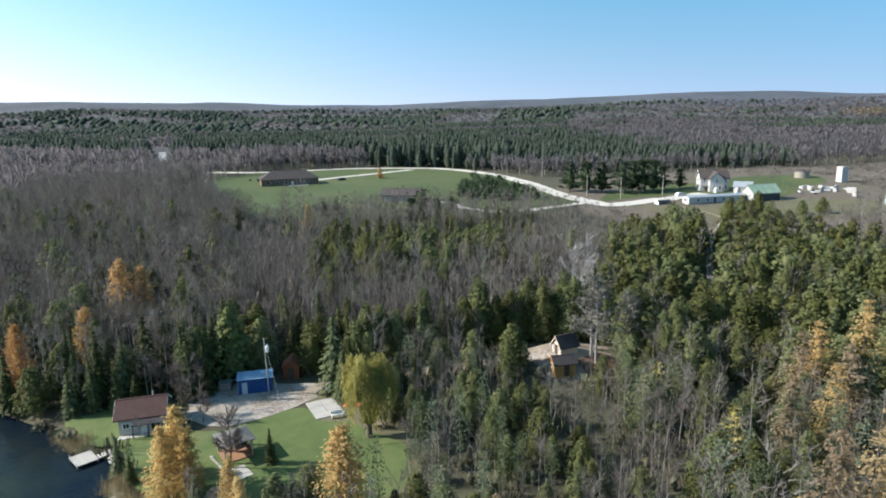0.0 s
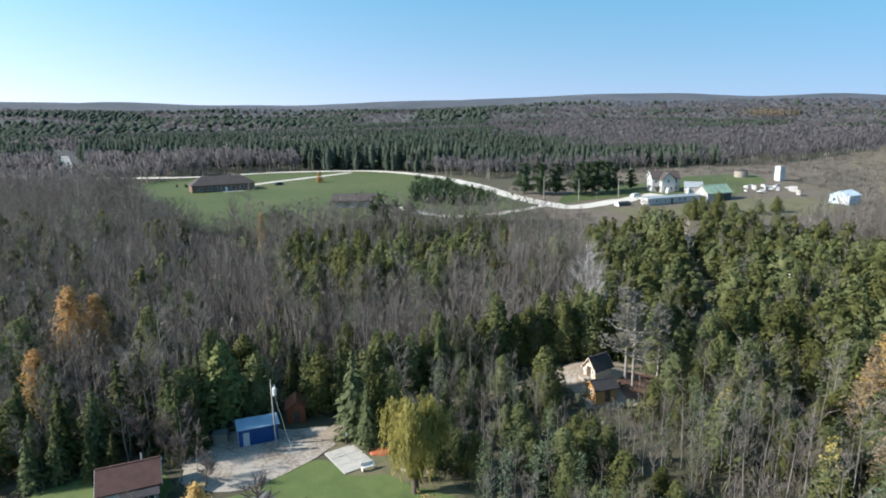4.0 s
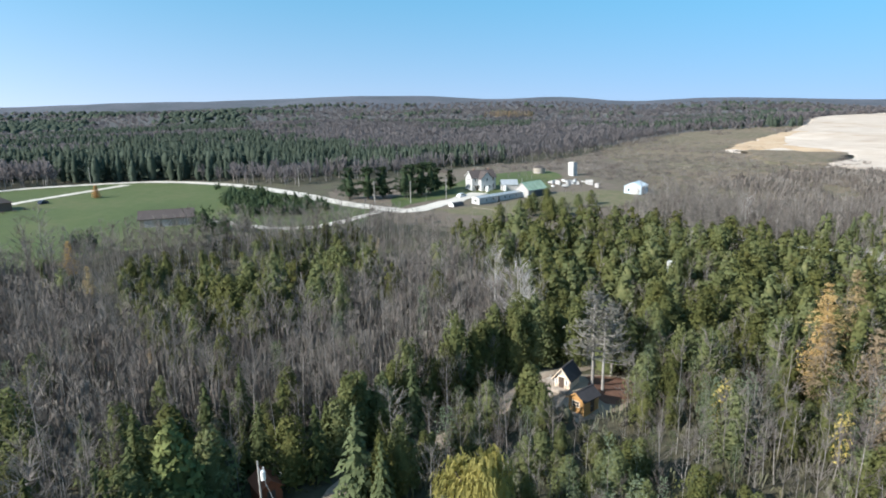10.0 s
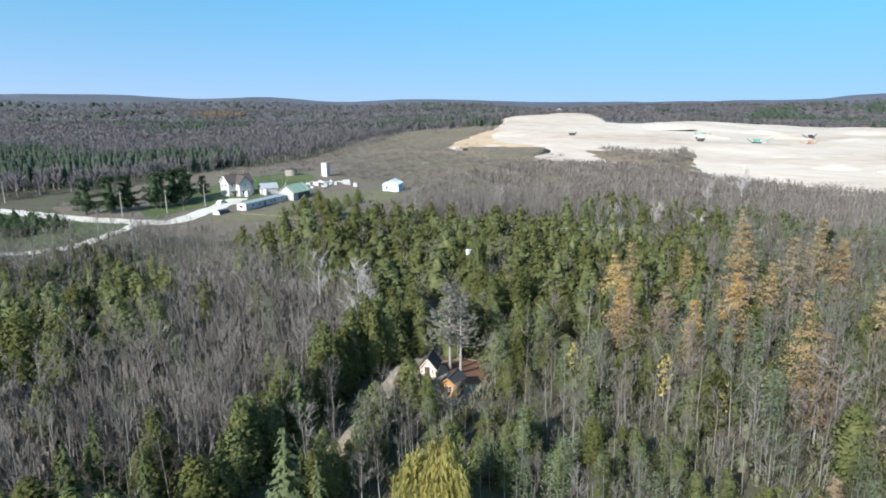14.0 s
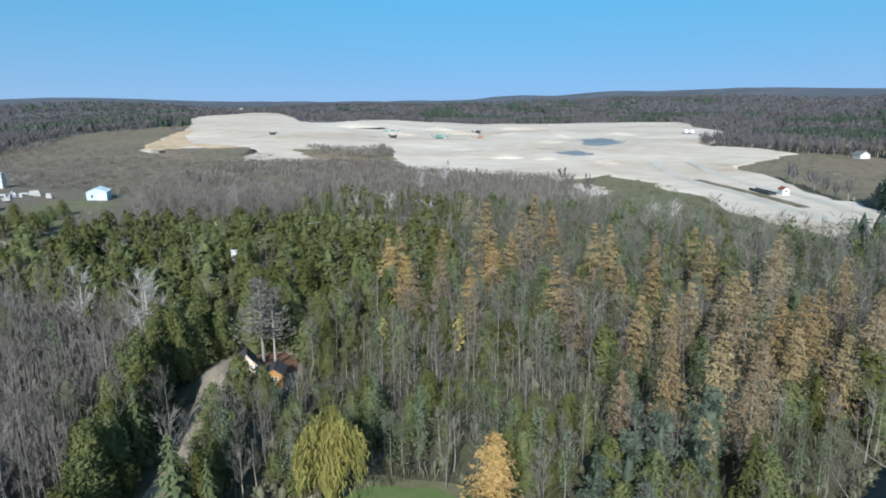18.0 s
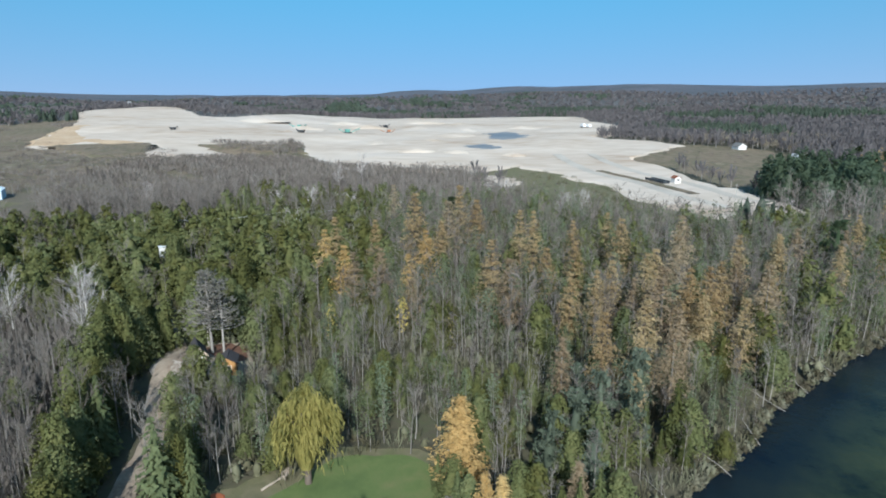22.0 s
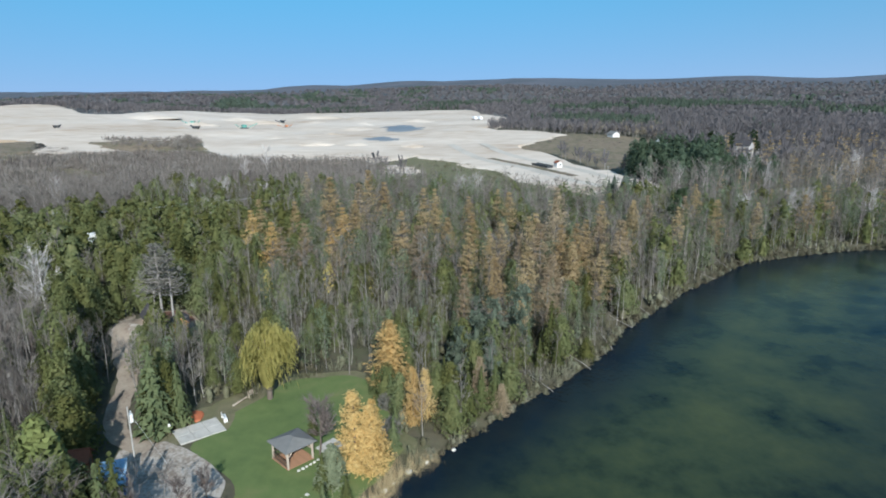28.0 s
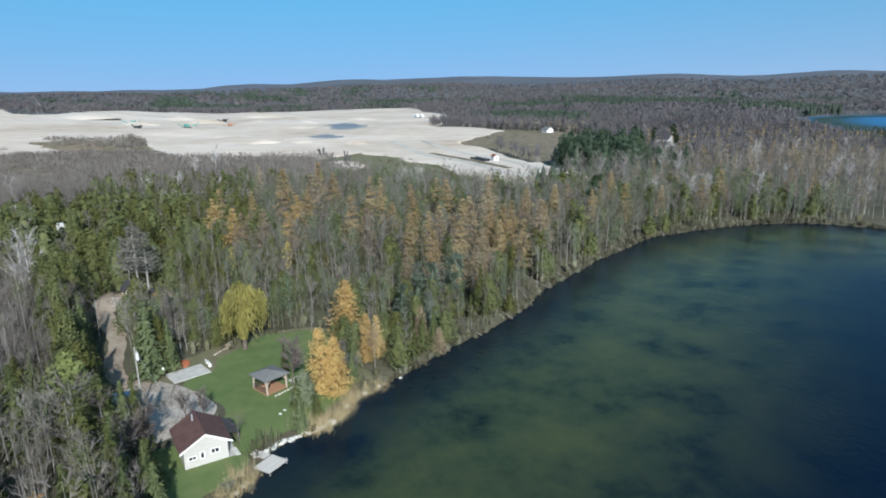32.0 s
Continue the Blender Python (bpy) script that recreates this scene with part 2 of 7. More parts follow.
LOW_DRIVE = [(-6, 239), (0, 244), (5, 236), (11, 226), (24, 220), (43, 228), (55, 236)]
HOME_DRIVE = [(-62, 334), (-55, 343), (-38, 360), (-15, 384)]
RIVER_ROAD = [(-260, 620), (-210, 500), (-178, 430), (-171, 385)]
POND_FAR = [(259, -385), (290, -371), (350, -400), (424, -473), (440, -560), (383, -600), (260, -520), (230, -440)]


POND_Z = 4.5   # the far pond's level


def shore_distance(x, y):
    """Metres inland of the lake's edge; negative over the water."""
    d = line_distance(LAKE, x, y, True)
    return np.where(inside(LAKE, x, y), -d, d)


def base_height(x, y):
    x, y = np.asarray(x, float), np.asarray(y, float)
    z = 0.8 + 6.7 * ramp01((y - 90) / 160) + 5.0 * ramp01((x - 210) / 180) * (1 - 0.6 * ramp01((y - 60) / 150))
    z = z + 15 * np.exp(-((x - 760) / 260) ** 2 - ((y - 400) / 170) ** 2)
    z = z + 2.4 * np.exp(-((x - 19) ** 2 + (y - 100) ** 2) / 45) + 2.6 * np.exp(-((x - 175) / 60) ** 2 - ((y - 285) / 40) ** 2)
    r = np.hypot(x, y - 40)
    az = np.degrees(np.arctan2(x, y))
    ridge = 58 + 16 * np.sin(np.radians(az * 3.1 + 40)) + 9 * np.sin(np.radians(az * 8.3)) + 40 * np.exp(-((az - 27) / 14) ** 2) - 6 * np.exp(-((az - 75) / 20) ** 2) + 22 * np.exp(-((az - 108) / 16) ** 2) - 12 * np.exp(-((az - 146) / 16) ** 2) + 44 * ramp01((-az - 2) / 22) + 15 * ramp01((14 - az) / 15) + 4 * np.sin(np.radians(az * 21)) + 3 * np.sin(np.radians(az * 37 + 60))
    z = z + ridge * ramp01((r - 1500) / 2400) + 10 * ramp01((r - 600) / 900) * np.sin(x / 210) * np.sin(y / 170 + 1)
    return z


def height(x, y):
    s = shore_distance(x, y)
    z = base_height(x, y)
    z = np.where(s < 4, -1.4 + (z + 1.4) * ramp01((s + 3) / 5.5), z)
    d = line_distance(POND_FAR, x, y, True)
    z = POND_Z + 0.8 + (z - POND_Z - 0.8) * ramp01(d / 150)
    return np.where(inside(POND_FAR, x, y), POND_Z - 4.0 * ramp01(d / 25), z)


def H(x, y):
    return float(height(np.array([x]), np.array([y]))[0])


def mesh_object(name, verts, faces, mats, parent=None, smooth=False, idx=None, tint=None):
    me = bpy.data.meshes.new(name)
    verts, faces = np.asarray(verts, np.float32), np.asarray(faces, np.int32)
    k = faces.shape[1]
    me.vertices.add(len(verts))
    me.vertices.foreach_set("co", verts.ravel())
    me.loops.add(faces.size)
    me.loops.foreach_set("vertex_index", faces.ravel())
    me.polygons.add(len(faces))
    me.polygons.foreach_set("loop_start", np.arange(0, faces.size, k, dtype=np.int32))
    if idx is not None:
        me.polygons.foreach_set("material_index", np.asarray(idx, np.int32))
    if smooth:
        me.polygons.foreach_set("use_smooth", np.ones(len(faces), bool))
    for m in mats:
        me.materials.append(m)
    if tint is not None:
        a = me.attributes.new("tint", "FLOAT", "POINT")
        a.data.foreach_set("value", np.asarray(tint, np.float32))
    me.update(calc_edges=True)
    ob = new(name, me)
    if parent:
        ob.parent = parent
    return ob


def grid_axis(lo, hi, fine_lo, fine_hi, step, grow):
    left, v, s = [], fine_lo, step
    while v > lo:
        s *= grow
        v -= s
        left.append(max(v, lo))
    right, v, s = [], fine_hi, step
    while v < hi:
        s *= grow
        v += s
        right.append(min(v, hi))
    return np.array(left[::-1] + list(np.arange(fine_lo, fine_hi + 0.01, step)) + right)


# the ground: one sheet to the horizon
_ax, _ay = grid_axis(-4800, 4800, -110, 240, 3.5, 1.055), grid_axis(-4800, 4800, -110, 330, 3.5, 1.055)
_gx, _gy = np.meshgrid(_ax, _ay)
_gz = height(_gx, _gy)
_nx, _ny = len(_ax), len(_ay)
_i = np.arange(_nx * _ny).reshape(_ny, _nx)
_f = np.stack([_i[:-1, :-1], _i[:-1, 1:], _i[1:, 1:], _i[1:, :-1]], -1).reshape(-1, 4)
_c = np.stack([_gx, _gy, _gz], -1).reshape(-1, 3)
_mid = _c[_f].mean(1)
# outer bands of the sheet take the haze-tinted colours
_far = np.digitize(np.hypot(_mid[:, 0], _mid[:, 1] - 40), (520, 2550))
ground = tagged(mesh_object("ground", _c, _f, [M["floor"], M["hazed_floor"], M["hazed_woods"]], smooth=True, idx=_far), "brown leaf-strewn forest ground reaching to low wooded hills", "ground", kind="structure")

from mathutils.geometry import delaunay_2d_cdt


def sheet_height(x, y):
    """The height of the ground sheet itself, between its corners."""
    i = np.clip(np.searchsorted(_ax, x) - 1, 0, _nx - 2)
    j = np.clip(np.searchsorted(_ay, y) - 1, 0, _ny - 2)
    u = np.clip((x - _ax[i]) / (_ax[i + 1] - _ax[i]), 0, 1)
    w = np.clip((y - _ay[j]) / (_ay[j + 1] - _ay[j]), 0, 1)
    return (_gz[j, i] * (1 - u) + _gz[j, i + 1] * u) * (1 - w) + (_gz[j + 1, i] * (1 - u) + _gz[j + 1, i + 1] * u) * w



def smooth_line(pts, step, closed=False):
    """A Catmull-Rom line through the points, at about that step."""
    p = [Vector(q) for q in pts]
    n = len(p)
    out = []
    for i in range(n if closed else n - 1):
        a, b, c, d = (p[(i - 1) % n], p[i], p[(i + 1) % n], p[(i + 2) % n]) if closed else (p[max(i - 1, 0)], p[i], p[i + 1], p[min(i + 2, n - 1)])
        k = max(1, int((c - b).length / step))
        for j in range(k):
            u = j / k
            out.append(0.5 * (2 * b + (c - a) * u + (2 * a - 5 * b + 4 * c - d) * u * u + (3 * b - a - 3 * c + d) * u ** 3))
    if not closed:
        out.append(p[-1])
    return [(v.x, v.y) for v in out]


def patch(name, poly, step, lift, mat, label, category, rough_edge=0.5, relief=None, kind="structure"):
    """A piece of ground cover with an uneven outline, draped over the land."""
    rng = random.Random(name)
    edge = [(x + rng.uniform(-1, 1) * rough_edge, y + rng.uniform(-1, 1) * rough_edge) for x, y in smooth_line(poly, step, True)]
    xs, ys = zip(*edge)
    gx, gy = np.meshgrid(np.arange(min(xs), max(xs), step), np.arange(min(ys), max(ys), step))
    gx, gy = gx.ravel(), gy.ravel()
    ok = inside(edge, gx, gy) & (line_distance(edge, gx, gy, True) > step * 0.5)
    pts = [Vector(p) for p in edge] + [Vector(p) for p in zip(gx[ok], gy[ok])]
    k = len(edge)
    vs, _, fs, *_ = delaunay_2d_cdt(pts, [], [list(range(k))], 1, 1e-5)
    v = np.array([(p.x, p.y) for p in vs])
    z = np.maximum(height(v[:, 0], v[:, 1]), sheet_height(v[:, 0], v[:, 1])) + lift
    if relief:
        z = z + relief(v[:, 0], v[:, 1]) * ramp01(line_distance(edge, v[:, 0], v[:, 1], True) / (step * 2))
    z = z + 2.2 * ramp01((v[:, 0] - 330) / 160)
    f = np.array([list(q) for q in fs if len(q) == 3])
    v3 = np.column_stack([v, z])
    if lift > 0.2:
        # banks run down from the rim to the land
        e = np.array(edge)
        t = np.roll(e, -1, 0) - np.roll(e, 1, 0)
        t /= np.linalg.norm(t, axis=1)[:, None] + 1e-9
        turn = np.sign(np.sum(e[:, 0] * np.roll(e[:, 1], -1) - np.roll(e[:, 0], -1) * e[:, 1]))
        foot = e + np.column_stack([t[:, 1], -t[:, 0]]) * turn * (1.5 + lift * 3)
        rim = np.column_stack([e, z[:k]]) if np.allclose(v[:k], e, atol=1e-3) else None
        if rim is not None:
            n0 = len(v3)
            v3 = np.concatenate([v3, rim - [0, 0, 0.01], np.column_stack([foot, sheet_height(foot[:, 0], foot[:, 1]) - 0.2])])
            i = np.arange(k)
            j = (i + 1) % k
            f = np.concatenate([f, np.column_stack([n0 + i, n0 + k + i, n0 + k + j]), np.column_stack([n0 + i, n0 + k + j, n0 + j])])
    return tagged(mesh_object(name, v3, f, [mat], smooth=True), label, category, kind=kind)


def strip(name, line, width, lift, mat, label, category="road", step=3.0):
    """A road laid over the land, slightly crowned, with uneven edges."""
    rng = random.Random(name)
    p = np.array(smooth_line(line, step))
    d = np.gradient(p, axis=0)
    d /= np.linalg.norm(d, axis=1)[:, None]
    nrm = np.column_stack([-d[:, 1], d[:, 0]])
    rows = []
    for j, off in enumerate((-0.5, -0.25, 0, 0.25, 0.5)):
        w = width * off + (np.array([rng.uniform(-0.08, 0.08) for _ in p]) * width if j in (0, 4) else 0)
        q = p + nrm * np.reshape(w, (-1, 1))
        rows.append(np.column_stack([q, np.maximum(height(q[:, 0], q[:, 1]), sheet_height(q[:, 0], q[:, 1])) + lift + (0.06 if j == 2 else 0.04 if j in (1, 3) else 0)]))
    v = np.stack(rows, 1).reshape(-1, 3)
    i = np.arange(len(v)).reshape(len(p), 5)
    f = np.stack([i[:-1, :-1], i[:-1, 1:], i[1:, 1:], i[1:, :-1]], -1).reshape(-1, 4)[:, ::-1]
    return tagged(mesh_object(name, v, f, [mat], smooth=True), label, category, kind="structure")


def water_material(name="lake_water", rough=0.2, deep_shore_colour=(0.0015, 0.006, 0.018)):
    m = bpy.data.materials.new(name)
    m.use_nodes = True
    n, ln = m.node_tree.nodes, m.node_tree.links
    b = n["Principled BSDF"]
    b.inputs["Roughness"].default_value, b.inputs["IOR"].default_value = rough, 1.33
    b.inputs["Specular IOR Level"].default_value = 0.13
    at = n.new("ShaderNodeAttribute")
    at.attribute_name = "tint"
    g = n.new("ShaderNodeNewGeometry")
    n1, n2 = n.new("ShaderNodeTexNoise"), n.new("ShaderNodeTexNoise")
    n1.inputs["Scale"].default_value, n1.inputs["Detail"].default_value, n1.inputs["Roughness"].default_value = 0.085, 6, 0.62
    n2.inputs["Scale"].default_value, n2.inputs["Detail"].default_value = 0.9, 3
    ln.new(g.outputs["Position"], n1.inputs["Vector"])
    ln.new(g.outputs["Position"], n2.inputs["Vector"])
    r = n.new("ShaderNodeValToRGB")
    e = r.color_ramp.elements
    e[0].position, e[0].color = 0.32, (0.006, 0.013, 0.012, 1)
    e[1].position, e[1].color = 0.48, (0.032, 0.045, 0.024, 1)
    e.new(0.68).color = (0.052, 0.064, 0.028, 1)
    ln.new(n1.outputs[0], r.inputs[0])
    # one colour for deep water and for the painted shore band
    deep_shore = n.new("ShaderNodeMix")
    deep_shore.data_type = "RGBA"
    ln.new(at.outputs["Fac"], deep_shore.inputs[0])
    ln.new(r.outputs[0], deep_shore.inputs[6])
    deep_shore.inputs[7].default_value = (*deep_shore_colour, 1)
    ln.new(deep_shore.outputs[2], b.inputs["Base Color"])
    bp = n.new("ShaderNodeBump")
    bp.inputs["Strength"].default_value, bp.inputs["Distance"].default_value = 0.6, 0.14
    ln.new(n2.outputs[0], bp.inputs["Height"])
    ln.new(bp.outputs[0], b.inputs["Normal"])
    return m


M["water"] = water_material()


def water(name, poly, z, label, step, mat=None):
    edge = smooth_line(poly, step, True)
    xs, ys = zip(*edge)
    gx, gy = np.meshgrid(np.arange(min(xs), max(xs), step), np.arange(min(ys), max(ys), step))
    gx, gy = gx.ravel(), gy.ravel()
    ok = inside(edge, gx, gy) & (line_distance(edge, gx, gy, True) > step * 0.4)
    vs, _, fs, *_ = delaunay_2d_cdt([Vector(p) for p in edge] + [Vector(p) for p in zip(gx[ok], gy[ok])], [], [list(range(len(edge)))], 1, 1e-5)
    v = np.array([(p.x, p.y) for p in vs])
    d = line_distance(edge, v[:, 0], v[:, 1], True)
    # shore band: mirrored trees and a dark bottom, both put into the colour
    deep_shore = np.maximum(ramp01((d - 22) / 42), 0.85 * (1 - ramp01((d - 2) / 13)))
    f = np.array([list(q) for q in fs if len(q) == 3])
    return tagged(mesh_object(name, np.column_stack([v, np.full(len(v), z)]), f, [mat or M["water"]], smooth=True, tint=deep_shore), label, "water", kind="structure")


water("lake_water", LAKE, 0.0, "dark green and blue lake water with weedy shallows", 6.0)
# the far pond's blue base colour holds the sky it would mirror
water("far_pond_water", POND_FAR, POND_Z + 0.4, "distant bright blue pond among woods", 20.0, water_material("pond_sky_tint", 0.55, (0.04, 0.14, 0.28)))
patch("lawn_margin", [(-21 + (x + 21) * 1.12, 73 + (y - 73) * 1.12) for x, y in LAWN[5:14]] + [(-20, 78), (-27, 68)], 1.5, 0.03, M["pasture"], "dry tawny grass along the edge of the lawn", "ground", 0.5)
patch("clearing_lawn", LAWN, 1.5, 0.05, M["lawn"], "mown green lawn of the lakeside clearing", "lawn", 0.4)
patch("lodge_lawn", [(-52.5, 83.6), (-50, 81.2), (-47.6, 78.8), (-44.5, 77.2), (-41, 77), (-37.5, 79), (-37, 83), (-40, 88), (-45, 87.5), (-49, 86.2)], 1.2, 0.035, M["lawn"], "rough grass round the lakeside lodge", "lawn", 0.4)
patch("brown_verge", [(-21, 90.6), (-20, 86.6), (-17.5, 81.6), (-13, 80.6), (-9.5, 78), (-6.3, 77), (-7.2, 81), (-10.8, 85), (-12, 89), (-14.5, 92.5), (-18.6, 93)], 1.2, 0.04, M["pasture"], "dry brown grass and earth behind the concrete slab", "ground", 0.4)
patch("gravel_yard", GRAVEL, 1.5, 0.09, M["gravel"], "pale gravel yard in front of the blue shed", "yard", 0.6)
patch("sand_patio", PATIO, 1.0, 0.1, M["gravel"], "pale sandy forecourt beside the playhouse cabin", "yard", 0.3)
patch("needle_floor", NEEDLES, 1.0, 0.1, M["needles"], "red-brown pine needles under the tall pines", "ground", 0.4)
patch("glade_ground", GLADE, 1.5, 0.05, M["dirt"], "bare brown earth of the cabin glade", "ground", 0.5)
patch("home_lawn", HOME_LAWN, 8, 0.12, M["meadow"], "wide mown lawn round a low brown house", "lawn", 1.5)
patch("farm_field", FARM_FIELD, 8, 0.1, M["field"], "dry yellow-green pasture around the farmyard", "field", 2)
patch("farm_green", [(62, 238), (84, 246), (98, 240), (126, 238), (146, 256), (166, 272), (168, 290), (142, 296), (108, 282), (84, 270), (66, 256)], 6, 0.16, M["meadow"], "green grass round the farmhouse and bins", "lawn", 2)
patch("front_pasture", [(70, 226), (84, 205), (110, 199), (150, 205), (154, 226), (135, 233), (112, 227), (90, 223)], 5, 0.16, M["pasture"], "dry olive pasture between barn and cedars", "field", 2)
patch("scrub_field", SCRUB, 10, 0.3, M["heath"], "brown fallow scrub beside the sand pit", "field", 3)
patch("pit_slope", SLOPE, 8, 0.25, M["pasture"], "grassy slope beside the quarry road", "field", 2)
patch("pasture_east", EAST_FIELD, 10, 0.3, M["heath"], "brown pasture beside the quarry entrance", "field", 3)


def pit_relief(x, y):
    n = np.array([noise.fractal(Vector((a / 70, b / 70, 3.0)), 1.0, 2.0, 4) for a, b in zip(x, y)])
    s = np.array([noise.noise(Vector((a / 180, b / 180, 8.0))) for a, b in zip(x, y)])
    flat = ramp01((np.hypot(x - 478, y + 8) - 35) / 30) * ramp01((np.hypot(x - 391, y - 15) - 25) / 25)
    return np.maximum(2.2 * n + 4.0 * np.maximum(s, 0) * ramp01((x - 330) / 120), -0.3) * flat * ramp01((x - 275) / 60)


patch("sand_pit", PIT, 9, 0.9, M["sand"], "pale open sand and gravel pit with heaps and benches", "sand pit", 5, pit_relief)
M["tan_sand"] = material("ochre_bank_sand", [(0.36, 0.25, 0.15), (0.46, 0.34, 0.22), (0.52, 0.42, 0.3)], 0.05, 0.95, bump=0.4, bump_scale=0.2, coords="World", fine=0.5)
patch("ochre_bank", [(354, 316), (380, 326), (440, 348), (500, 362), (498, 344), (436, 326), (398, 300), (384, 268), (368, 252), (364, 268), (366, 290)], 6, 1.25, M["tan_sand"], "ochre sand bank along the rim of the pit", "bank", 4, pit_relief)
patch("scrub_bank", [(368, 209), (372, 191), (375, 165), (405, 165), (403, 150), (358, 140), (335, 142), (313, 132), (317, 147), (332, 189)], 6, 1.6, M["heath"], "dark scrubby bank inside the sand pit", "bank", 5,
      lambda x, y: 2.5 + 0 * x)
patch("scrub_shelf", [(348, 300), (364, 288), (366, 248), (337, 232), (309, 232), (300, 246)], 6, 1.3, M["heath"], "brown scrub shelf at the edge of the sand pit", "bank", 5)
strip("pit_haul_road", [(262, 96), (290, 113), (318, 136), (341, 147), (365, 147), (378, 165), (384, 190), (376, 215)], 5.0, 1.5, M["gravel"], "pale haul road curving round the scrub bank")
strip("main_road", MAIN_ROAD, 7.2, 0.25, M["road"], "pale limestone gravel road curving past the lawns")
strip("lower_drive", LOW_DRIVE, 4.0, 0.25, M["road"], "narrow pale driveway looping below the lawn")
strip("house_drive", HOME_DRIVE, 5.0, 0.25, M["road"], "pale driveway leading to the low brown house")
strip("river_road", RIVER_ROAD, 6.0, 0.4, M["road"], "distant pale road through woods")
strip("forest_track", TRACK[:8], 2.8, 0.12, M["dirt"], "dirt track leading from the yard to the cabins", step=2.0)
strip("overgrown_track", TRACK[7:], 1.6, 0.12, M["dirt"], "narrow overgrown dirt track through the cedars", step=2.0)

# far trees: distance haze put into greyer, lifted base colours
M["hazed_hardwood"] = material("hazed_bare_hardwood", [(0.136, 0.124, 0.125), (0.182, 0.167, 0.168)], 0.02, 0.95, vary=0.1, coords="World", leaf=0.5)
M["hazed_conifer"] = material("far_conifers", [(0.06, 0.084, 0.062), (0.092, 0.117, 0.084)], 0.02, 0.9, vary=0.2, coords="World", leaf=0.45)

# ---- trees ----
def tube(path, radii, sides=5):
    """A tapered tube along points: vertices and triangles."""
    path = np.asarray(path, float)
    d = np.gradient(path, axis=0)
    d /= np.linalg.norm(d, axis=1)[:, None] + 1e-9
    ref = np.where(np.abs(d[:, 2:3]) > 0.9, [[1.0, 0, 0]], [[0, 0, 1.0]])
    u = np.cross(d, ref)
    u /= np.linalg.norm(u, axis=1)[:, None]
    w = np.cross(d, u)
    a = np.arange(sides) * 2 * np.pi / sides
    v = (path[:, None] + np.asarray(radii)[:, None, None] * (np.cos(a)[None, :, None] * u[:, None] + np.sin(a)[None, :, None] * w[:, None])).reshape(-1, 3)
    f = []
    for i in range(len(path) - 1):
        for k in range(sides):
            p, q = i * sides + k, i * sides + (k + 1) % sides
            f += [(p, q, q + sides), (p, q + sides, p + sides)]
    return v, np.array(f)


def merge(bits):
    vs, fs, n = [], [], 0
    for v, f in bits:
        vs.append(np.asarray(v, float))
        fs.append(np.asarray(f, int) + n)
        n += len(v)
    return np.concatenate(vs), np.concatenate(fs)


def flakes(centres, dirs, length, width, rng, droop=0.0):
    """Small pointed sprays: one three-cornered leaf at every centre."""
    n = len(centres)
    d = dirs / (np.linalg.norm(dirs, axis=1)[:, None] + 1e-9)
    r = rng.normal(size=(n, 3))
    s = np.cross(d, r)
    s /= np.linalg.norm(s, axis=1)[:, None] + 1e-9
    ln = (length * rng.uniform(0.6, 1.3, n))[:, None]
    wd = (width * rng.uniform(0.6, 1.3, n))[:, None]
    a = centres - d * ln * 0.4 + s * wd * 0.5
    b = centres - d * ln * 0.4 - s * wd * 0.5
    c = centres + d * ln * 0.6 - np.array([[0, 0, 1.0]]) * droop * ln
    v = np.stack([a, b, c], 1).reshape(-1, 3)
    i = np.arange(n) * 3
    return v, np.stack([i, i + 1, i + 2], 1)


def sprays(centres, normals, ups, length, width, rng, fuzz=0.3):
    """Small pointed sprays that lie along the surface of a crown."""
    n = len(centres)
    nn = normals / (np.linalg.norm(normals, axis=1)[:, None] + 1e-9) + rng.normal(0, fuzz, (n, 3))
    nn /= np.linalg.norm(nn, axis=1)[:, None] + 1e-9
    d = ups + rng.normal(0, 0.35, (n, 3))
    d -= nn * np.sum(d * nn, axis=1)[:, None]
    d /= np.linalg.norm(d, axis=1)[:, None] + 1e-9
    sd = np.cross(d, nn)
    ln = (length * rng.uniform(0.6, 1.3, n))[:, None]
    wd = (width * rng.uniform(0.6, 1.3, n))[:, None]
    v = np.stack([centres - d * ln * 0.4 + sd * wd * 0.5, centres - d * ln * 0.4 - sd * wd * 0.5, centres + d * ln * 0.6], 1).reshape(-1, 3)
    i = np.arange(n) * 3
    return v, np.stack([i, i + 1, i + 2], 1)


def cone_core(z0, z1, r, rng, sides=6, rows=4, shape=1.0):
    """An uneven dark inner body of a crown."""
    v, f = [], []
    for j in range(rows):
        u = j / rows
        for k in range(sides):
            a = 2 * np.pi * (k + 0.5 * (j % 2)) / sides
            rr = r * (1 - u) ** shape * rng.uniform(0.75, 1.15) * min(1, 0.55 + 2 * u)
            v.append((rr * np.cos(a), rr * np.sin(a), z0 + (z1 - z0) * u))
    v.append((0, 0, z1))
    for j in range(rows - 1):
        for k in range(sides):
            p, q = j * sides + k, j * sides + (k + 1) % sides
            f += [(p, q, q + sides), (p, q + sides, p + sides)]
    for k in range(sides):
        f.append(((rows - 1) * sides + k, (rows - 1) * sides + (k + 1) % sides, rows * sides))
    return np.array(v), np.array(f)


def bent_trunk(h, r, rng, lean=0.02, sides=5, rows=5, top=0.12):
    z = np.linspace(0, h, rows)
    x = np.cumsum(rng.normal(0, lean * h / rows, rows))
    y = np.cumsum(rng.normal(0, lean * h / rows, rows))
    x[0] = y[0] = 0
    path = np.column_stack([x, y, z - 0.3])
    return path, tube(path, r * np.linspace(1, top, rows), sides)


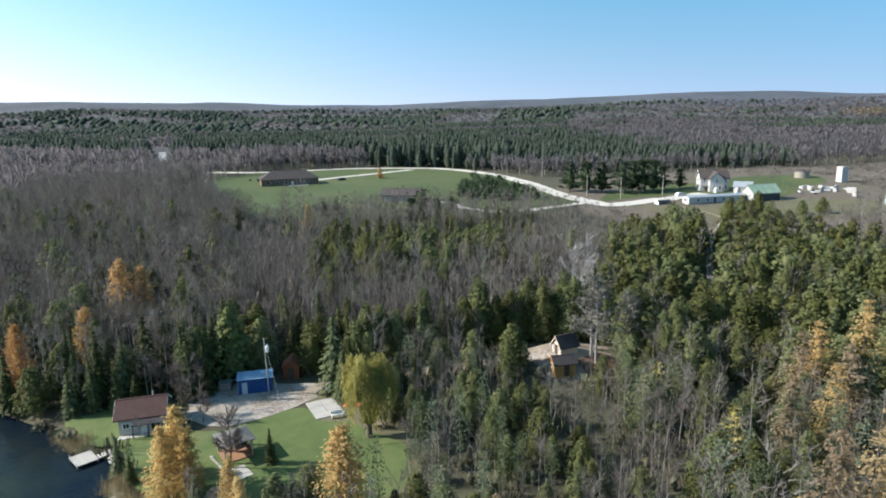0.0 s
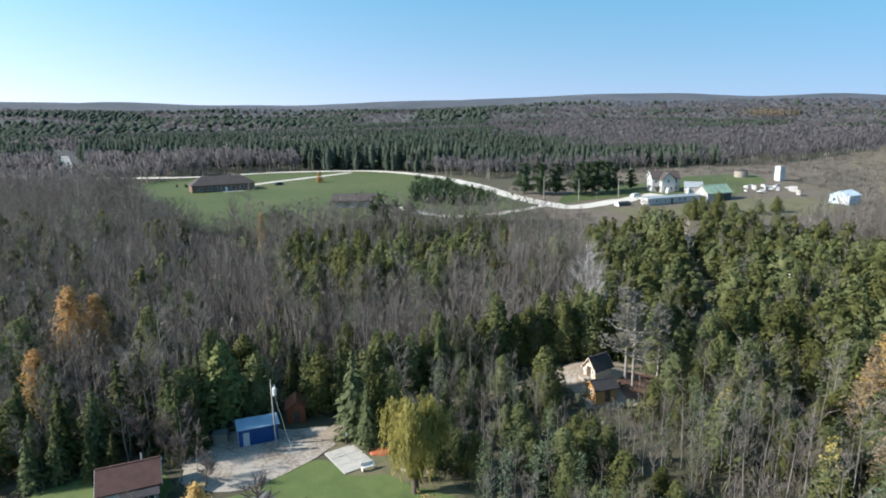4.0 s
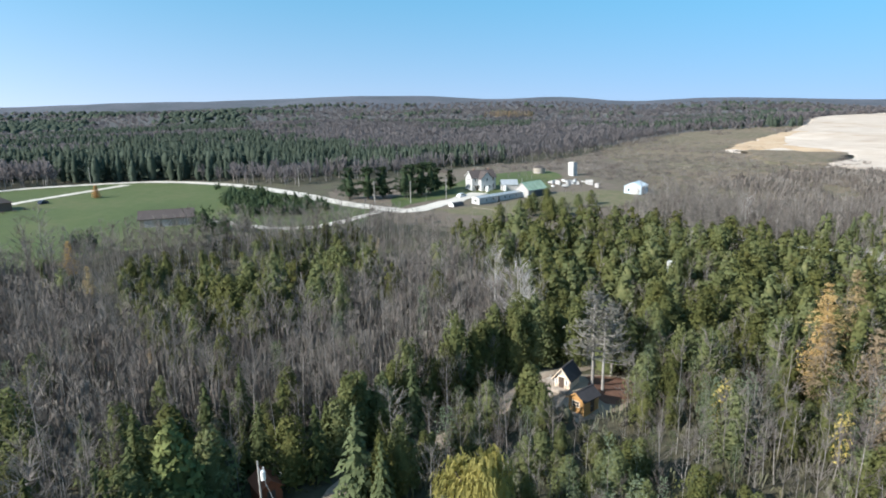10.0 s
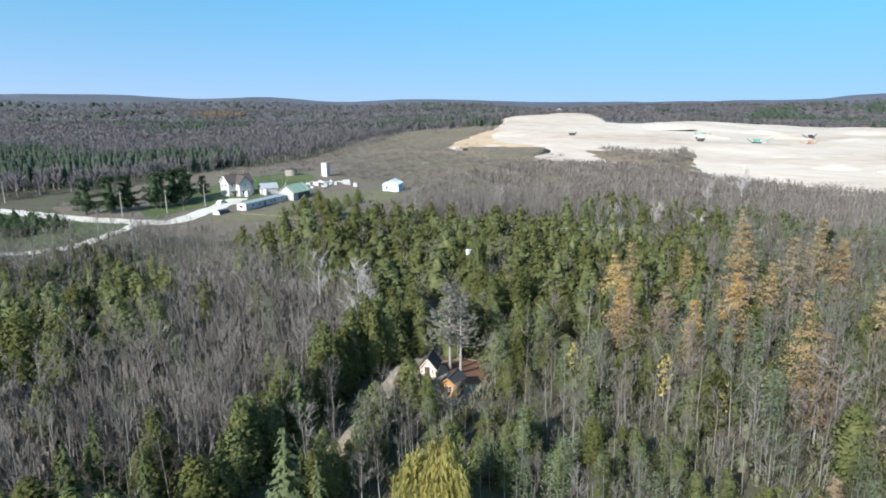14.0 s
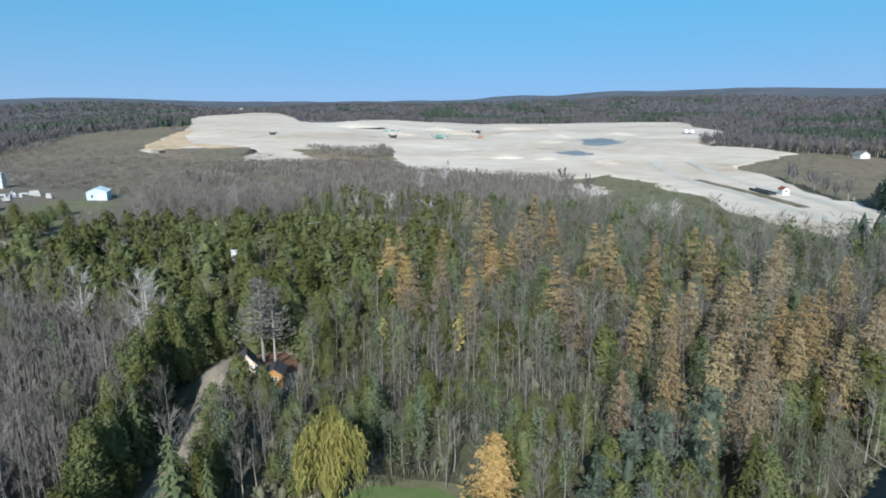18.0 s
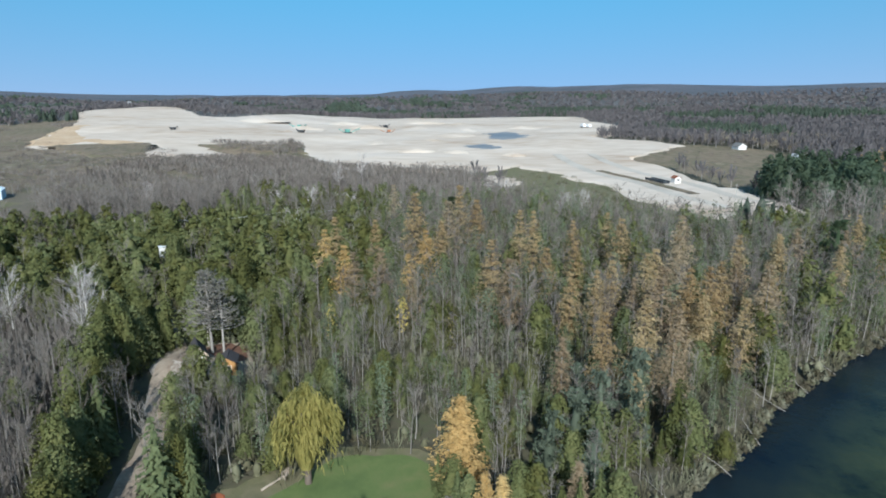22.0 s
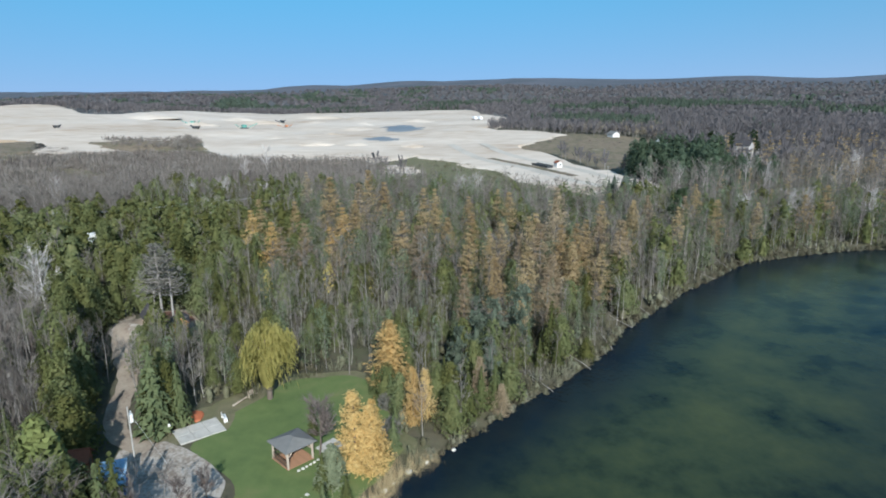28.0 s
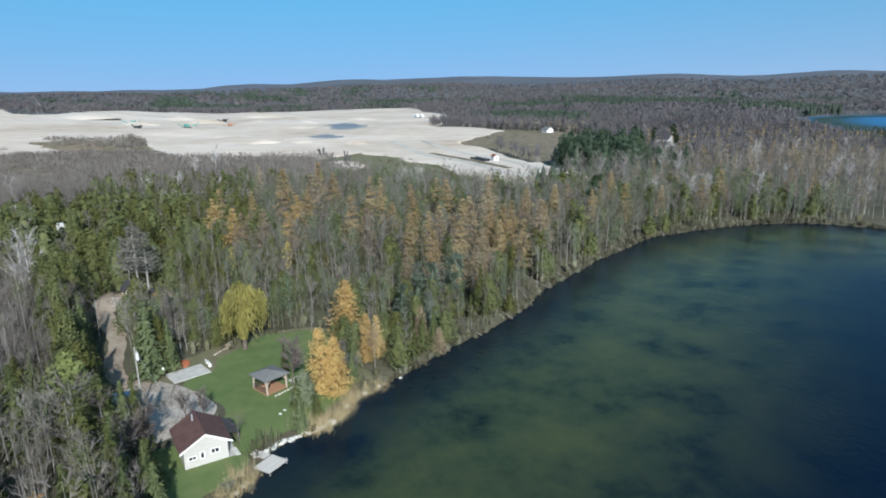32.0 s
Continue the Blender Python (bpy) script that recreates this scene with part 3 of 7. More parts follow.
def bare_tree(seed, h=12.0, limbs=13, twigs=75, spread=0.17, r=0.11, lite=False):
    """Leafless broad tree: trunk, steep forking limbs and a haze of fine twigs."""
    rng = np.random.default_rng(seed)
    path, trunk = bent_trunk(h, r, rng, 0.05, 3 if lite else 5, 4 if lite else 5)
    bits, ends = [], []
    for i in range(limbs):
        u = rng.uniform(0.3, 0.93)
        p = np.array([np.interp(u * h, path[:, 2], path[:, k]) for k in range(2)] + [u * h])
        a = rng.uniform(0, 2 * np.pi)
        ln = h * spread * rng.uniform(0.7, 1.35) * (1.25 - 0.7 * u)
        rise = rng.uniform(1.0, 2.4)
        e = p + ln * np.array([np.cos(a), np.sin(a), rise]) / np.hypot(1, rise) * 1.5
        m = (p + e) / 2 + np.array([np.cos(a), np.sin(a), -0.3]) * ln * 0.12
        if lite:
            w = np.array([-np.sin(a), np.cos(a), 0]) * r * 0.5 * (1.15 - u)
            bits.append((np.array([p - w, p + w, e]), np.array([(0, 1, 2)])))
        else:
            bits.append(tube([p, m, e], [r * 0.42 * (1.15 - u), r * 0.25 * (1.15 - u), 0.012], 3))
        ends += [(p, m, e)]
    own = rng.integers(len(ends), size=twigs)
    P, Q, E = (np.array([ends[k][j] for k in own]) for j in range(3))
    u = rng.uniform(0.2, 1, (twigs, 1))
    st = np.where(u < 0.5, P + (Q - P) * u * 2, Q + (E - Q) * (u - 0.5) * 2)
    d = (E - P) / np.linalg.norm(E - P, axis=1)[:, None] + rng.normal(0, 0.5, (twigs, 3))
    d[:, 2] = np.abs(d[:, 2]) * 0.9 + 0.2
    tip = st + d / np.linalg.norm(d, axis=1)[:, None] * rng.uniform(0.7, 2.1, (twigs, 1)) * h / 12
    w = np.cross(tip - st, rng.normal(size=(twigs, 3)))
    w *= rng.uniform(0.02, 0.04, (twigs, 1)) * (1.5 if lite else 1.0) / np.linalg.norm(w, axis=1)[:, None]
    i = np.arange(twigs) * 3
    return trunk, merge(bits + [(np.stack([st - w, st + w, tip], 1).reshape(-1, 3), np.stack([i, i + 1, i + 2], 1))])


def cedar_tree(seed, h=9.0, r=1.75, n=300, leaf=0.62, sides=5):
    """Northern white cedar: a rounded cone of many soft clumps of flat sprays."""
    rng = np.random.default_rng(seed)
    _, trunk = bent_trunk(h * 0.9, 0.12, rng, 0.02, sides, 3)
    k = max(14, n // 22)
    per = n // k
    cs, ns, us = [], [], []
    for i in range(k):
        u = ((i + rng.uniform(0, 0.9)) / k) ** 1.15
        a = i * 2.4 + rng.normal(0, 0.35)
        prof = (1 - u) ** 0.72 * min(1, 0.66 + 1.9 * u)
        R = r * prof * rng.uniform(0.45, 0.85)
        c = np.array([R * np.cos(a), R * np.sin(a), 0.5 + u * (h - 0.9)])
        cr = (0.17 * r + 0.25 * r * prof) * rng.uniform(0.75, 1.2)
        dr = rng.normal(0, 0.75, (per, 3)) + [np.cos(a) * 0.8, np.sin(a) * 0.8, 0.45]
        dr /= np.linalg.norm(dr, axis=1)[:, None]
        cs.append(c + dr * [cr, cr, cr * 1.9] * rng.uniform(0.75, 1.1, (per, 1)))
        ns.append(dr)
        us.append(np.tile([np.cos(a) * 0.4, np.sin(a) * 0.4, 0.9], (per, 1)))
    return trunk, merge([cone_core(0.4, h * 0.93, r * 0.66, rng, shape=0.7), sprays(np.concatenate(cs), np.concatenate(ns), np.concatenate(us), leaf, leaf * 0.72, rng)])


def spruce_tree(seed, h=12.0, r=2.1, tiers=17, per=13, droop=0.25):
    """Spruce: tiers of drooping boughs round a straight stem."""
    rng = np.random.default_rng(seed)
    _, trunk = bent_trunk(h * 0.97, 0.15, rng, 0.008)
    cs, ds = [], []
    for t in range(tiers):
        u = (t + 0.3) / tiers
        z = 0.9 + u * (h - 1.0)
        R = r * (1 - u) ** 0.85 * rng.uniform(0.85, 1.12) + 0.12
        k = max(4, int(per * (1.15 - u)))
        a0 = rng.uniform(0, 6.28)
        for i in range(k):
            a = a0 + 2 * np.pi * i / k + rng.normal(0, 0.12)
            reach = rng.uniform(0.8, 1.15)
            for q in (0.3, 0.5, 0.68, 0.85, 1.0):
                b = a + rng.normal(0, 0.1)
                q *= reach
                cs.append((R * q * np.cos(b), R * q * np.sin(b), z - droop * R * q * q + rng.normal(0, 0.08)))
                ds.append((np.cos(b), np.sin(b), -droop))
    cs, ds = np.array(cs), np.array(ds)
    ln = 0.42 + 0.2 * np.hypot(cs[:, 0], cs[:, 1])
    return trunk, merge([cone_core(0.7, h * 0.97, r * 0.5, rng, shape=0.9), sprays(cs, ds * [0.75, 0.75, 0] + [0, 0, 0.8], ds, ln, 0.8 * ln, rng, 0.25)])


def larch_tree(seed, h=17.0, r=2.3, tiers=17, per=18, low=0.2, leaf=0.38):
    """Tamarack in autumn gold: a bare lower stem and loose, uneven tiers of needle sprays."""
    rng = np.random.default_rng(seed)
    _, trunk = bent_trunk(h * 0.98, 0.17, rng, 0.012)
    bits, cs, ds = [], [], []
    for t in range(tiers):
        u = (t + rng.uniform(0, 0.6)) / tiers
        z = h * (low + (1 - low) * u)
        R = r * (1 - u) ** 0.7 * rng.uniform(0.55, 1.2) * min(1, 0.55 + 2.5 * u) + 0.15
        for i in range(max(3, int(per * (1.1 - 0.6 * u)))):
            a = rng.uniform(0, 6.28)
            e = np.array([R * np.cos(a), R * np.sin(a), z + R * rng.uniform(-0.12, 0.3)])
            w = np.array([-np.sin(a), np.cos(a), 0]) * 0.02
            bits.append((np.array([[0, 0, z] - w, [0, 0, z] + w, e]), np.array([(0, 1, 2)])))
            for q in (0.2, 0.35, 0.48, 0.6, 0.7, 0.79, 0.88, 0.96, 1.03):
                cs.append(np.array([0, 0, z]) * (1 - q) + e * q + rng.normal(0, 0.17, 3))
                ds.append((np.cos(a) + rng.normal(0, 0.5), np.sin(a) + rng.normal(0, 0.5), rng.normal(0.0, 0.25)))
    cs, ds = np.array(cs), np.array(ds)
    return trunk, merge(bits + [sprays(cs, ds * [0.5, 0.5, 0] + [0, 0, 0.8], ds - [0, 0, 0.15], leaf, leaf * 0.66, rng, 0.4)])


def poplar_tree(seed, h=11.0, r=1.35, n=230, limbs=7, leaf=0.46):
    """Slender young poplar with thin grey-green late leaves on the upper stem."""
    rng = np.random.default_rng(seed)
    path, trunk = bent_trunk(h, 0.075, rng, 0.04)
    bits = []
    for i in range(limbs):
        u = rng.uniform(0.3, 0.92)
        a = rng.uniform(0, 6.28)
        p = np.array([np.interp(u * h, path[:, 2], path[:, k]) for k in range(2)] + [u * h])
        e = p + np.array([np.cos(a) * r, np.sin(a) * r, r * rng.uniform(0.8, 1.8)]) * (1.2 - u * 0.7)
        bits.append(tube([p, e], [0.03, 0.008], 3))
    u = rng.uniform(0.22, 1, n)
    a = rng.uniform(0, 6.28, n)
    R = r * np.sin(np.clip(u - 0.12, 0, 1) * np.pi) ** 0.7 * rng.uniform(0.25, 1.1, n)
    c = np.column_stack([R * np.cos(a), R * np.sin(a), u * h * 1.03])
    c[:, :2] += np.column_stack([np.interp(c[:, 2], path[:, 2], path[:, k]) for k in range(2)])
    return trunk, merge(bits + [flakes(c, rng.normal(0, 1, (n, 3)) + [0, 0, 0.7], leaf, leaf * 0.78, rng)])


def shrub_clump(seed, h=3.0, r=1.4, n=70):
    rng = np.random.default_rng(seed)
    _, trunk = bent_trunk(h * 0.6, 0.06, rng, 0.05, 4, 3)
    d = rng.normal(size=(n, 3))
    d /= np.linalg.norm(d, axis=1)[:, None]
    c = d * rng.uniform(0.6, 1.05, (n, 1)) * [r, r, h * 0.5] + [0, 0, h * 0.52]
    return trunk, merge([cone_core(0.1, h * 0.9, r * 0.7, rng, 5, 3, 0.5), flakes(c, d + [0, 0, 0.5], 0.5, 0.42, rng)])


KINDS = {
    "bare_tree": ([bare_tree(10 + i, 11 + 0.6 * i, 14, 170) for i in range(7)], "bark_grey", "twig", "leafless grey young hardwood with a haze of twigs"),
    "cedar_tree": ([cedar_tree(30 + i, 8 + 0.7 * i, 2.3 + 0.2 * i, 1400, 0.41) for i in range(6)], "bark_dark", "cedar", "dense dark olive-green cedar"),
    "spruce_tree": ([spruce_tree(50 + i, 10 + i, 1.8 + 0.15 * i) for i in range(4)], "bark_dark", "spruce", "dark green spruce with drooping boughs"),
    "larch_tree": ([larch_tree(70 + i, 15 + 0.8 * i, 2.5 + 0.2 * i) for i in range(6)], "bark_dark", "larch", "golden-orange autumn larch with loose tiers"),
    "poplar_tree": ([poplar_tree(90 + i, 9.5 + 0.7 * i, 1.3, 300, 8, 0.33) for i in range(6)], "bark_grey", "poplar", "slender pale-stemmed poplar with thin grey-green leaves"),
}
# lighter shapes for the stands that stay far from the lens
LITE = {
    "bare_tree": [bare_tree(10 + i, 11 + 0.6 * i, 12, 95, lite=True) for i in range(7)],
    "cedar_tree": [cedar_tree(30 + i, 8 + 0.7 * i, 2.3 + 0.2 * i, 390, 0.68, 3) for i in range(6)],
    "poplar_tree": [poplar_tree(90 + i, 9.5 + 0.7 * i, 1.3, 150, 5, 0.44) for i in range(6)],
    "spruce_tree": [spruce_tree(50 + i, 10 + i, 1.8 + 0.15 * i, 11, 8) for i in range(4)],
}
_made = {}


def tree_parts(kind, v):
    """The shared trunk and crown meshes of one variant."""
    if (kind, v) not in _made:
        shapes, bark, leaf, _ = KINDS[kind]
        pair = []
        for part_name, (vs, fs), mat in (("trunk", shapes[v][0], M[bark]), ("crown", shapes[v][1], M[leaf])):
            ob = mesh_object(part_name, vs, fs, [mat])
            pair.append(ob.data)
            bpy.data.objects.remove(ob)
        _made[kind, v] = pair
    return _made[kind, v]


def plant(kind, x, y, size=1.0, turn=0.0, v=0, label="", group="", wide=1.0, z=None):
    """One tree as a thing of its own, standing on the land."""
    root = new(kind)
    root.empty_display_size = 0.3
    root.matrix_world = Matrix.LocRotScale((x, y, H(x, y) if z is None else z), Euler((0, 0, turn)), (size * wide, size * wide, size))
    for part_name, me in zip(("trunk", "crown"), tree_parts(kind, v)):
        ob = new(part_name, me)
        ob.parent = root
    return tagged(root, label or KINDS[kind][3], kind.replace("_", " ") if kind in ("bare_tree", "cedar_tree", "spruce_tree", "larch_tree", "poplar_tree", "pine_tree", "birch_tree", "willow_tree") else "tree", group)


def stuff(name, kind, spots, label, shapes=None, mats=None, rng=None):
    """Many trees of a kind as one mesh: spots are rows of x, y, size, turn, wide."""
    if not len(spots):
        return None
    shapes = shapes or KINDS[kind][0]
    mats = mats or [M[KINDS[kind][1]], M[KINDS[kind][2]]]
    spots = np.asarray(spots, float)
    zs = height(spots[:, 0], spots[:, 1])
    vs, fs, ids, tints, n = [], [], [], [], 0
    rng = rng or np.random.default_rng(len(spots))
    pick = rng.integers(len(shapes), size=len(spots))
    tone = rng.uniform(0, 1, len(spots))
    for k, (trunk, crown) in enumerate(shapes):
        sel = np.where(pick == k)[0]
        if not len(sel):
            continue
        tv, tf = merge([trunk, crown])
        mat_id = np.r_[np.zeros(len(trunk[1]), int), np.ones(len(crown[1]), int)]
        s = spots[sel]
        c, sn = np.cos(s[:, 3]), np.sin(s[:, 3])
        w = s[:, 2] * s[:, 4]
        x = (tv[None, :, 0] * c[:, None] - tv[None, :, 1] * sn[:, None]) * w[:, None] + s[:, 0, None]
        y = (tv[None, :, 0] * sn[:, None] + tv[None, :, 1] * c[:, None]) * w[:, None] + s[:, 1, None]
        z = tv[None, :, 2] * s[:, 2, None] + zs[sel][:, None]
        vs.append(np.stack([x, y, z], -1).reshape(-1, 3))
        fs.append((tf[None] + (np.arange(len(sel)) * len(tv))[:, None, None]).reshape(-1, 3) + n)
        ids.append(np.tile(mat_id, len(sel)))
        tints.append(np.repeat(tone[sel], len(tv)))
        n += len(sel) * len(tv)
    return tagged(mesh_object(name, np.concatenate(vs), np.concatenate(fs), mats, idx=np.concatenate(ids), tint=np.concatenate(tints)), label, "woods", kind="stuff")


def scatter(poly, spacing, seed, jitter=0.45):
    """Uneven points over a polygon, about one for every square of the spacing."""
    rng = np.random.default_rng(seed)
    xs, ys = zip(*poly)
    gx, gy = np.meshgrid(np.arange(min(xs), max(xs), spacing), np.arange(min(ys), max(ys), spacing))
    gx = gx.ravel() + rng.uniform(-jitter, jitter, gx.size) * spacing
    gy = gy.ravel() + rng.uniform(-jitter, jitter, gy.size) * spacing
    ok = inside(poly, gx, gy)
    return gx[ok], gy[ok]


CLEAR = [LAWN, GRAVEL, GLADE, HOME_LAWN, FARM_FIELD, PIT, EAST_FIELD, POND_FAR,
         [(-48, 88), (-48, 77), (-36, 77), (-36, 90)], [(-36, 97), (-36, 90), (-16, 90), (-14, 97)], [(-21, 91.5), (-21, 81), (-11, 81), (-11, 91.5)]]


def open_ground(x, y, margin=0.6, shore=0.4):
    """Where woods may stand: off the water, the clearings and the roads."""
    ok = shore_distance(x, y) > shore
    for poly in CLEAR:
        ok &= ~(inside(poly, x, y) | (line_distance(poly, x, y, True) < margin))
    for line, half in ((TRACK, 2.5), (MAIN_ROAD, 6), (LOW_DRIVE, 4), (RIVER_ROAD, 9)):
        ok &= line_distance(line, x, y) > half
    return ok


NEAR_WOODS = [(-170, 300), (-170, 240), (-120, 110), (-64, 88), (-50, 84), (-37, 64), (-25, 50), (-14, 34), (5, 14), (18, -2), (38, -32), (41, -60), (30, -100), (90, -100), (112, -20), (150, 22), (170, 110), (140, 205), (60, 215), (50, 212), (-60, 205), (-100, 300)]
BARE = [(-260, 300), (-150, 240), (-60, 203), (-45, 196), (-34, 150), (-6, 143), (22, 168), (42, 176), (44, 150), (30, 122), (16, 108), (4, 112), (-8, 106), (-21, 116), (-63, 108), (-120, 108), (-260, 108)]
CEDAR_W = [(-36, 178), (-3, 208), (30, 205), (26, 178), (18, 158), (-7, 138), (-28, 135)]
CEDAR_E = [(40, 150), (46, 186), (63, 190), (104, 165), (122, 130), (108, 95), (80, 70), (55, 74), (42, 92), (34, 104), (15, 103), (2, 92), (2, 101), (12, 112), (30, 120)]
MIXED = [(-6, 96), (30, 90), (50, 80), (70, 62), (60, 40), (40, 30), (26, 46), (8, 44), (-14, 56), (-8, 66), (-6, 76), (-14, 82), (-12, 94)]
SHRUBS_E = [(140, 208), (205, 165), (330, 150), (330, 60), (262, 40), (160, 20), (112, -22), (98, 20), (82, 66), (108, 95), (124, 130)]

_x, _y = scatter([(-172, -105), (175, -105), (175, 305), (-172, 305)], 2.55, 5)
_ok = inside(NEAR_WOODS, _x, _y) & open_ground(_x, _y) & (np.hypot(_x + 10.5, _y - 77.4) > 4) & (np.hypot(_x + 11.4, _y - 60.8) > 3.4) & (np.hypot(_x + 21.5, _y - 58.2) > 3.6)
_x, _y = _x[_ok], _y[_ok]
_rng = np.random.default_rng(17)
_r = _rng.uniform(0, 1, len(_x))
_kind = np.full(len(_x), "bare_tree", dtype="<U12")
_b, _cw, _ce, _mx = inside(BARE, _x, _y), inside(CEDAR_W, _x, _y), inside(CEDAR_E, _x, _y), inside(MIXED, _x, _y)
_lump = np.array([noise.noise(Vector((a / 14, b / 14, 1.0))) for a, b in zip(_x, _y)])
_kind[_b & (_r < 0.10)] = "cedar_tree"
_kind[_b & (_r > 0.97)] = "poplar_tree"
_kind[_cw & (_r + _lump * 0.6 < 0.75)] = "cedar_tree"
_kind[_ce & (_r < 0.9)] = "cedar_tree"
_kind[_mx] = np.where(_r[_mx] < 0.27, "poplar_tree", np.where(_r[_mx] + _lump[_mx] * 0.5 < 0.62, "cedar_tree", "bare_tree"))
_se = ~(_b | _cw | _ce | _mx) & (_y < 75) & (_x > -5)
_kind[_se & (_r < 0.35)] = "poplar_tree"
_kind[_se & (_r > 0.35) & (_r < 0.5)] = "cedar_tree"
_edge_w = ~(_b | _cw | _ce | _mx | _se) & (_y < 130)
_west = _edge_w & (_x < -44)
_kind[_edge_w & (_r < np.where(_west, 0.2, 0.45))] = "cedar_tree"
_kind[_edge_w & (_r > np.where(_west, 0.93, 0.82))] = "spruce_tree"
# thin out the crowded young trees
_keep = ~((_kind == "cedar_tree") & (_rng.uniform(0, 1, len(_x)) < np.where(_mx, 0.25, 0.55)))
_x, _y, _kind, _mx = _x[_keep], _y[_keep], _kind[_keep], _mx[_keep]
_size = {"bare_tree": 0.74, "cedar_tree": 0.86, "spruce_tree": 0.8, "poplar_tree": 0.8}
_low = 1 - 0.42 * ramp01((_y - 135) / 60) * (_x < 60) * (_x > -58) - 0.25 * ramp01((70 - np.hypot(_x + 4, _y - 66)) / 25) * (_y < 88) * (_x < 20)
for _k in ("bare_tree", "cedar_tree", "poplar_tree", "spruce_tree"):
    sel = np.where(_kind == _k)[0]
    s = _size[_k] * _rng.uniform(0.68, 1.22, len(sel)) * _low[sel] * np.where(_mx[sel] & (_k == "cedar_tree"), 0.78, 1.0)
    turn = _rng.uniform(0, 6.28, len(sel))
    wide = _rng.uniform(0.85, 1.2, len(sel)) * (1.38 if _k == "cedar_tree" else 1)
    gd = line_distance(GLADE, _x[sel], _y[sel], True)
    # saplings only where the glade opens towards the lake, and before the raised blind
    bearing = np.degrees(np.arctan2(_x[sel] - 17.5, _y[sel] - 95)) % 360
    front = (bearing > 172) & (bearing < np.where(gd < 8, 252, 231)) & (gd < 18)
    s = np.where(front, np.minimum(s, (1.1 + 0.36 * gd) / 11.5), s)
    bearing = np.degrees(np.arctan2(_x[sel] - 18, _y[sel] - 98)) % 360
    s = np.where((bearing > 228) & (bearing < 250) & (gd < 16), np.minimum(s, (2.0 + 0.38 * gd) / 11.5), s)
    s = np.where((bearing > 258) & (bearing < 300) & (gd < 6), np.minimum(s, (1.6 + 0.5 * gd) / 11.5), s)
    bd = np.hypot(_x[sel] - 67.5, _y[sel] - 122.2)
    bearing = np.degrees(np.arctan2(_x[sel] - 67.5, _y[sel] - 122.2)) % 360
    s = np.where((bearing > 246) & (bearing < 262) & (bd < 45), np.minimum(s, (4.4 + 0.19 * bd) / 11), s)
    d = np.hypot(_x[sel] + 15, _y[sel] - 80)
    things = set(np.argsort(d)[:260].tolist())
    for i in things:
        plant(_k, _x[sel[i]], _y[sel[i]], s[i], turn[i], int(_rng.integers(len(KINDS[_k][0]))), group=_k.replace("_tree", " trees by the clearing"), wide=wide[i])
    rest = np.array([i for i in range(len(sel)) if i not in things], int)
    if len(rest):
        stuff(_k.replace("_tree", "_woods"), _k, np.column_stack([_x[sel], _y[sel], s, turn, wide])[rest], {"bare_tree": "leafless grey hardwood forest", "cedar_tree": "dense olive-green cedar stands", "poplar_tree": "thin grey-green poplar thickets", "spruce_tree": "dark spruce stand"}[_k], LITE.get(_k))

# ---- single trees that stand out ----
M["larch_tan"] = material("faded_tan_larch_needles", [(0.25, 0.195, 0.125), (0.33, 0.26, 0.168), (0.4, 0.315, 0.205)], 0.4, 0.85, vary=0.15, leaf=0.45)
KINDS["tan_larch_tree"] = (KINDS["larch_tree"][0], "bark_grey", "larch_tan", "faded tan autumn larch thinning out")
for _x0, _y0, _h in ((60.6, 82.8, 14), (107.7, 72.1, 16), (73.2, 66, 18), (88.7, 54.5, 17), (84.6, 50.5, 16), (60.2, 43.3, 15), (63.6, 39.9, 16), (44.7, 40.6, 13),
                     (47.5, 34.4, 14), (57.9, 22.1, 16), (30.8, 32.1, 14), (30.9, 26.2, 14), (34.7, 23.2, 15), (50.4, 12.2, 17), (21.6, 19.5, 14), (24.8, 16.1, 14), (31.6, 10, 15), (46, -5.7, 15), (53.4, -13.4, 15),
                     (22.6, 41.2, 15), (2.5, 46.8, 12), (4.5, 41, 13), (5.9, 35, 14), (16.2, 28.9, 15), (18.9, 23.6, 15), (13.9, 23.3, 13), (11, 18.8, 12), (20.5, 10.5, 14), (30.8, 49.7, 13),
                     (55, -25, 14), (65, -34.6, 14), (48.4, -41.7, 12), (44, 3.7, 14), (49.9, -7.6, 14), (54.2, -94.9, 12), (57, -70, 12), (37, 52, 14), (70, 75, 14), (66, 60, 15), (78, 58, 15),
                     (26, 36, 13), (38, 18, 14), (26, 7, 13), (40, -14, 13), (44, -27, 12), (51, -58, 11), (25.4, 30, 13), (9, 29, 12), (1, 33, 11), (-3, 39, 10), (68, 30, 13), (75, 20, 12), (62, 8, 12),
                     (-27.5, 107.2, 6), (-31.8, 131.2, 7), (-38, 175, 7), (26, 178, 6)):
    _seed = int(abs(_x0 * 13 + _y0 * 7))
    plant("larch_tree" if _seed % 4 > 0 else "tan_larch_tree", _x0, _y0, _h / 16.0, _seed % 6, _seed % 6, group="larches of the lakeside woods", wide=1.05 + 0.35 * ((_seed % 7) / 7),
          label="tall rusty-gold autumn larch with a bare lower stem" if _h > 12 else "small golden autumn larch among grey woods")
M["larch_bright"] = material("bright_yellow_larch_needles", [(0.43, 0.29, 0.1), (0.55, 0.385, 0.145), (0.63, 0.46, 0.19)], 0.5, 0.8, vary=0.12, leaf=0.45)
KINDS["gold_larch_tree"] = ([larch_tree(170 + i, 10, 2.1, 24, 20, 0.03, 0.29) for i in range(3)], "bark_dark", "larch_bright", "bright golden-yellow larch feathered to the ground")
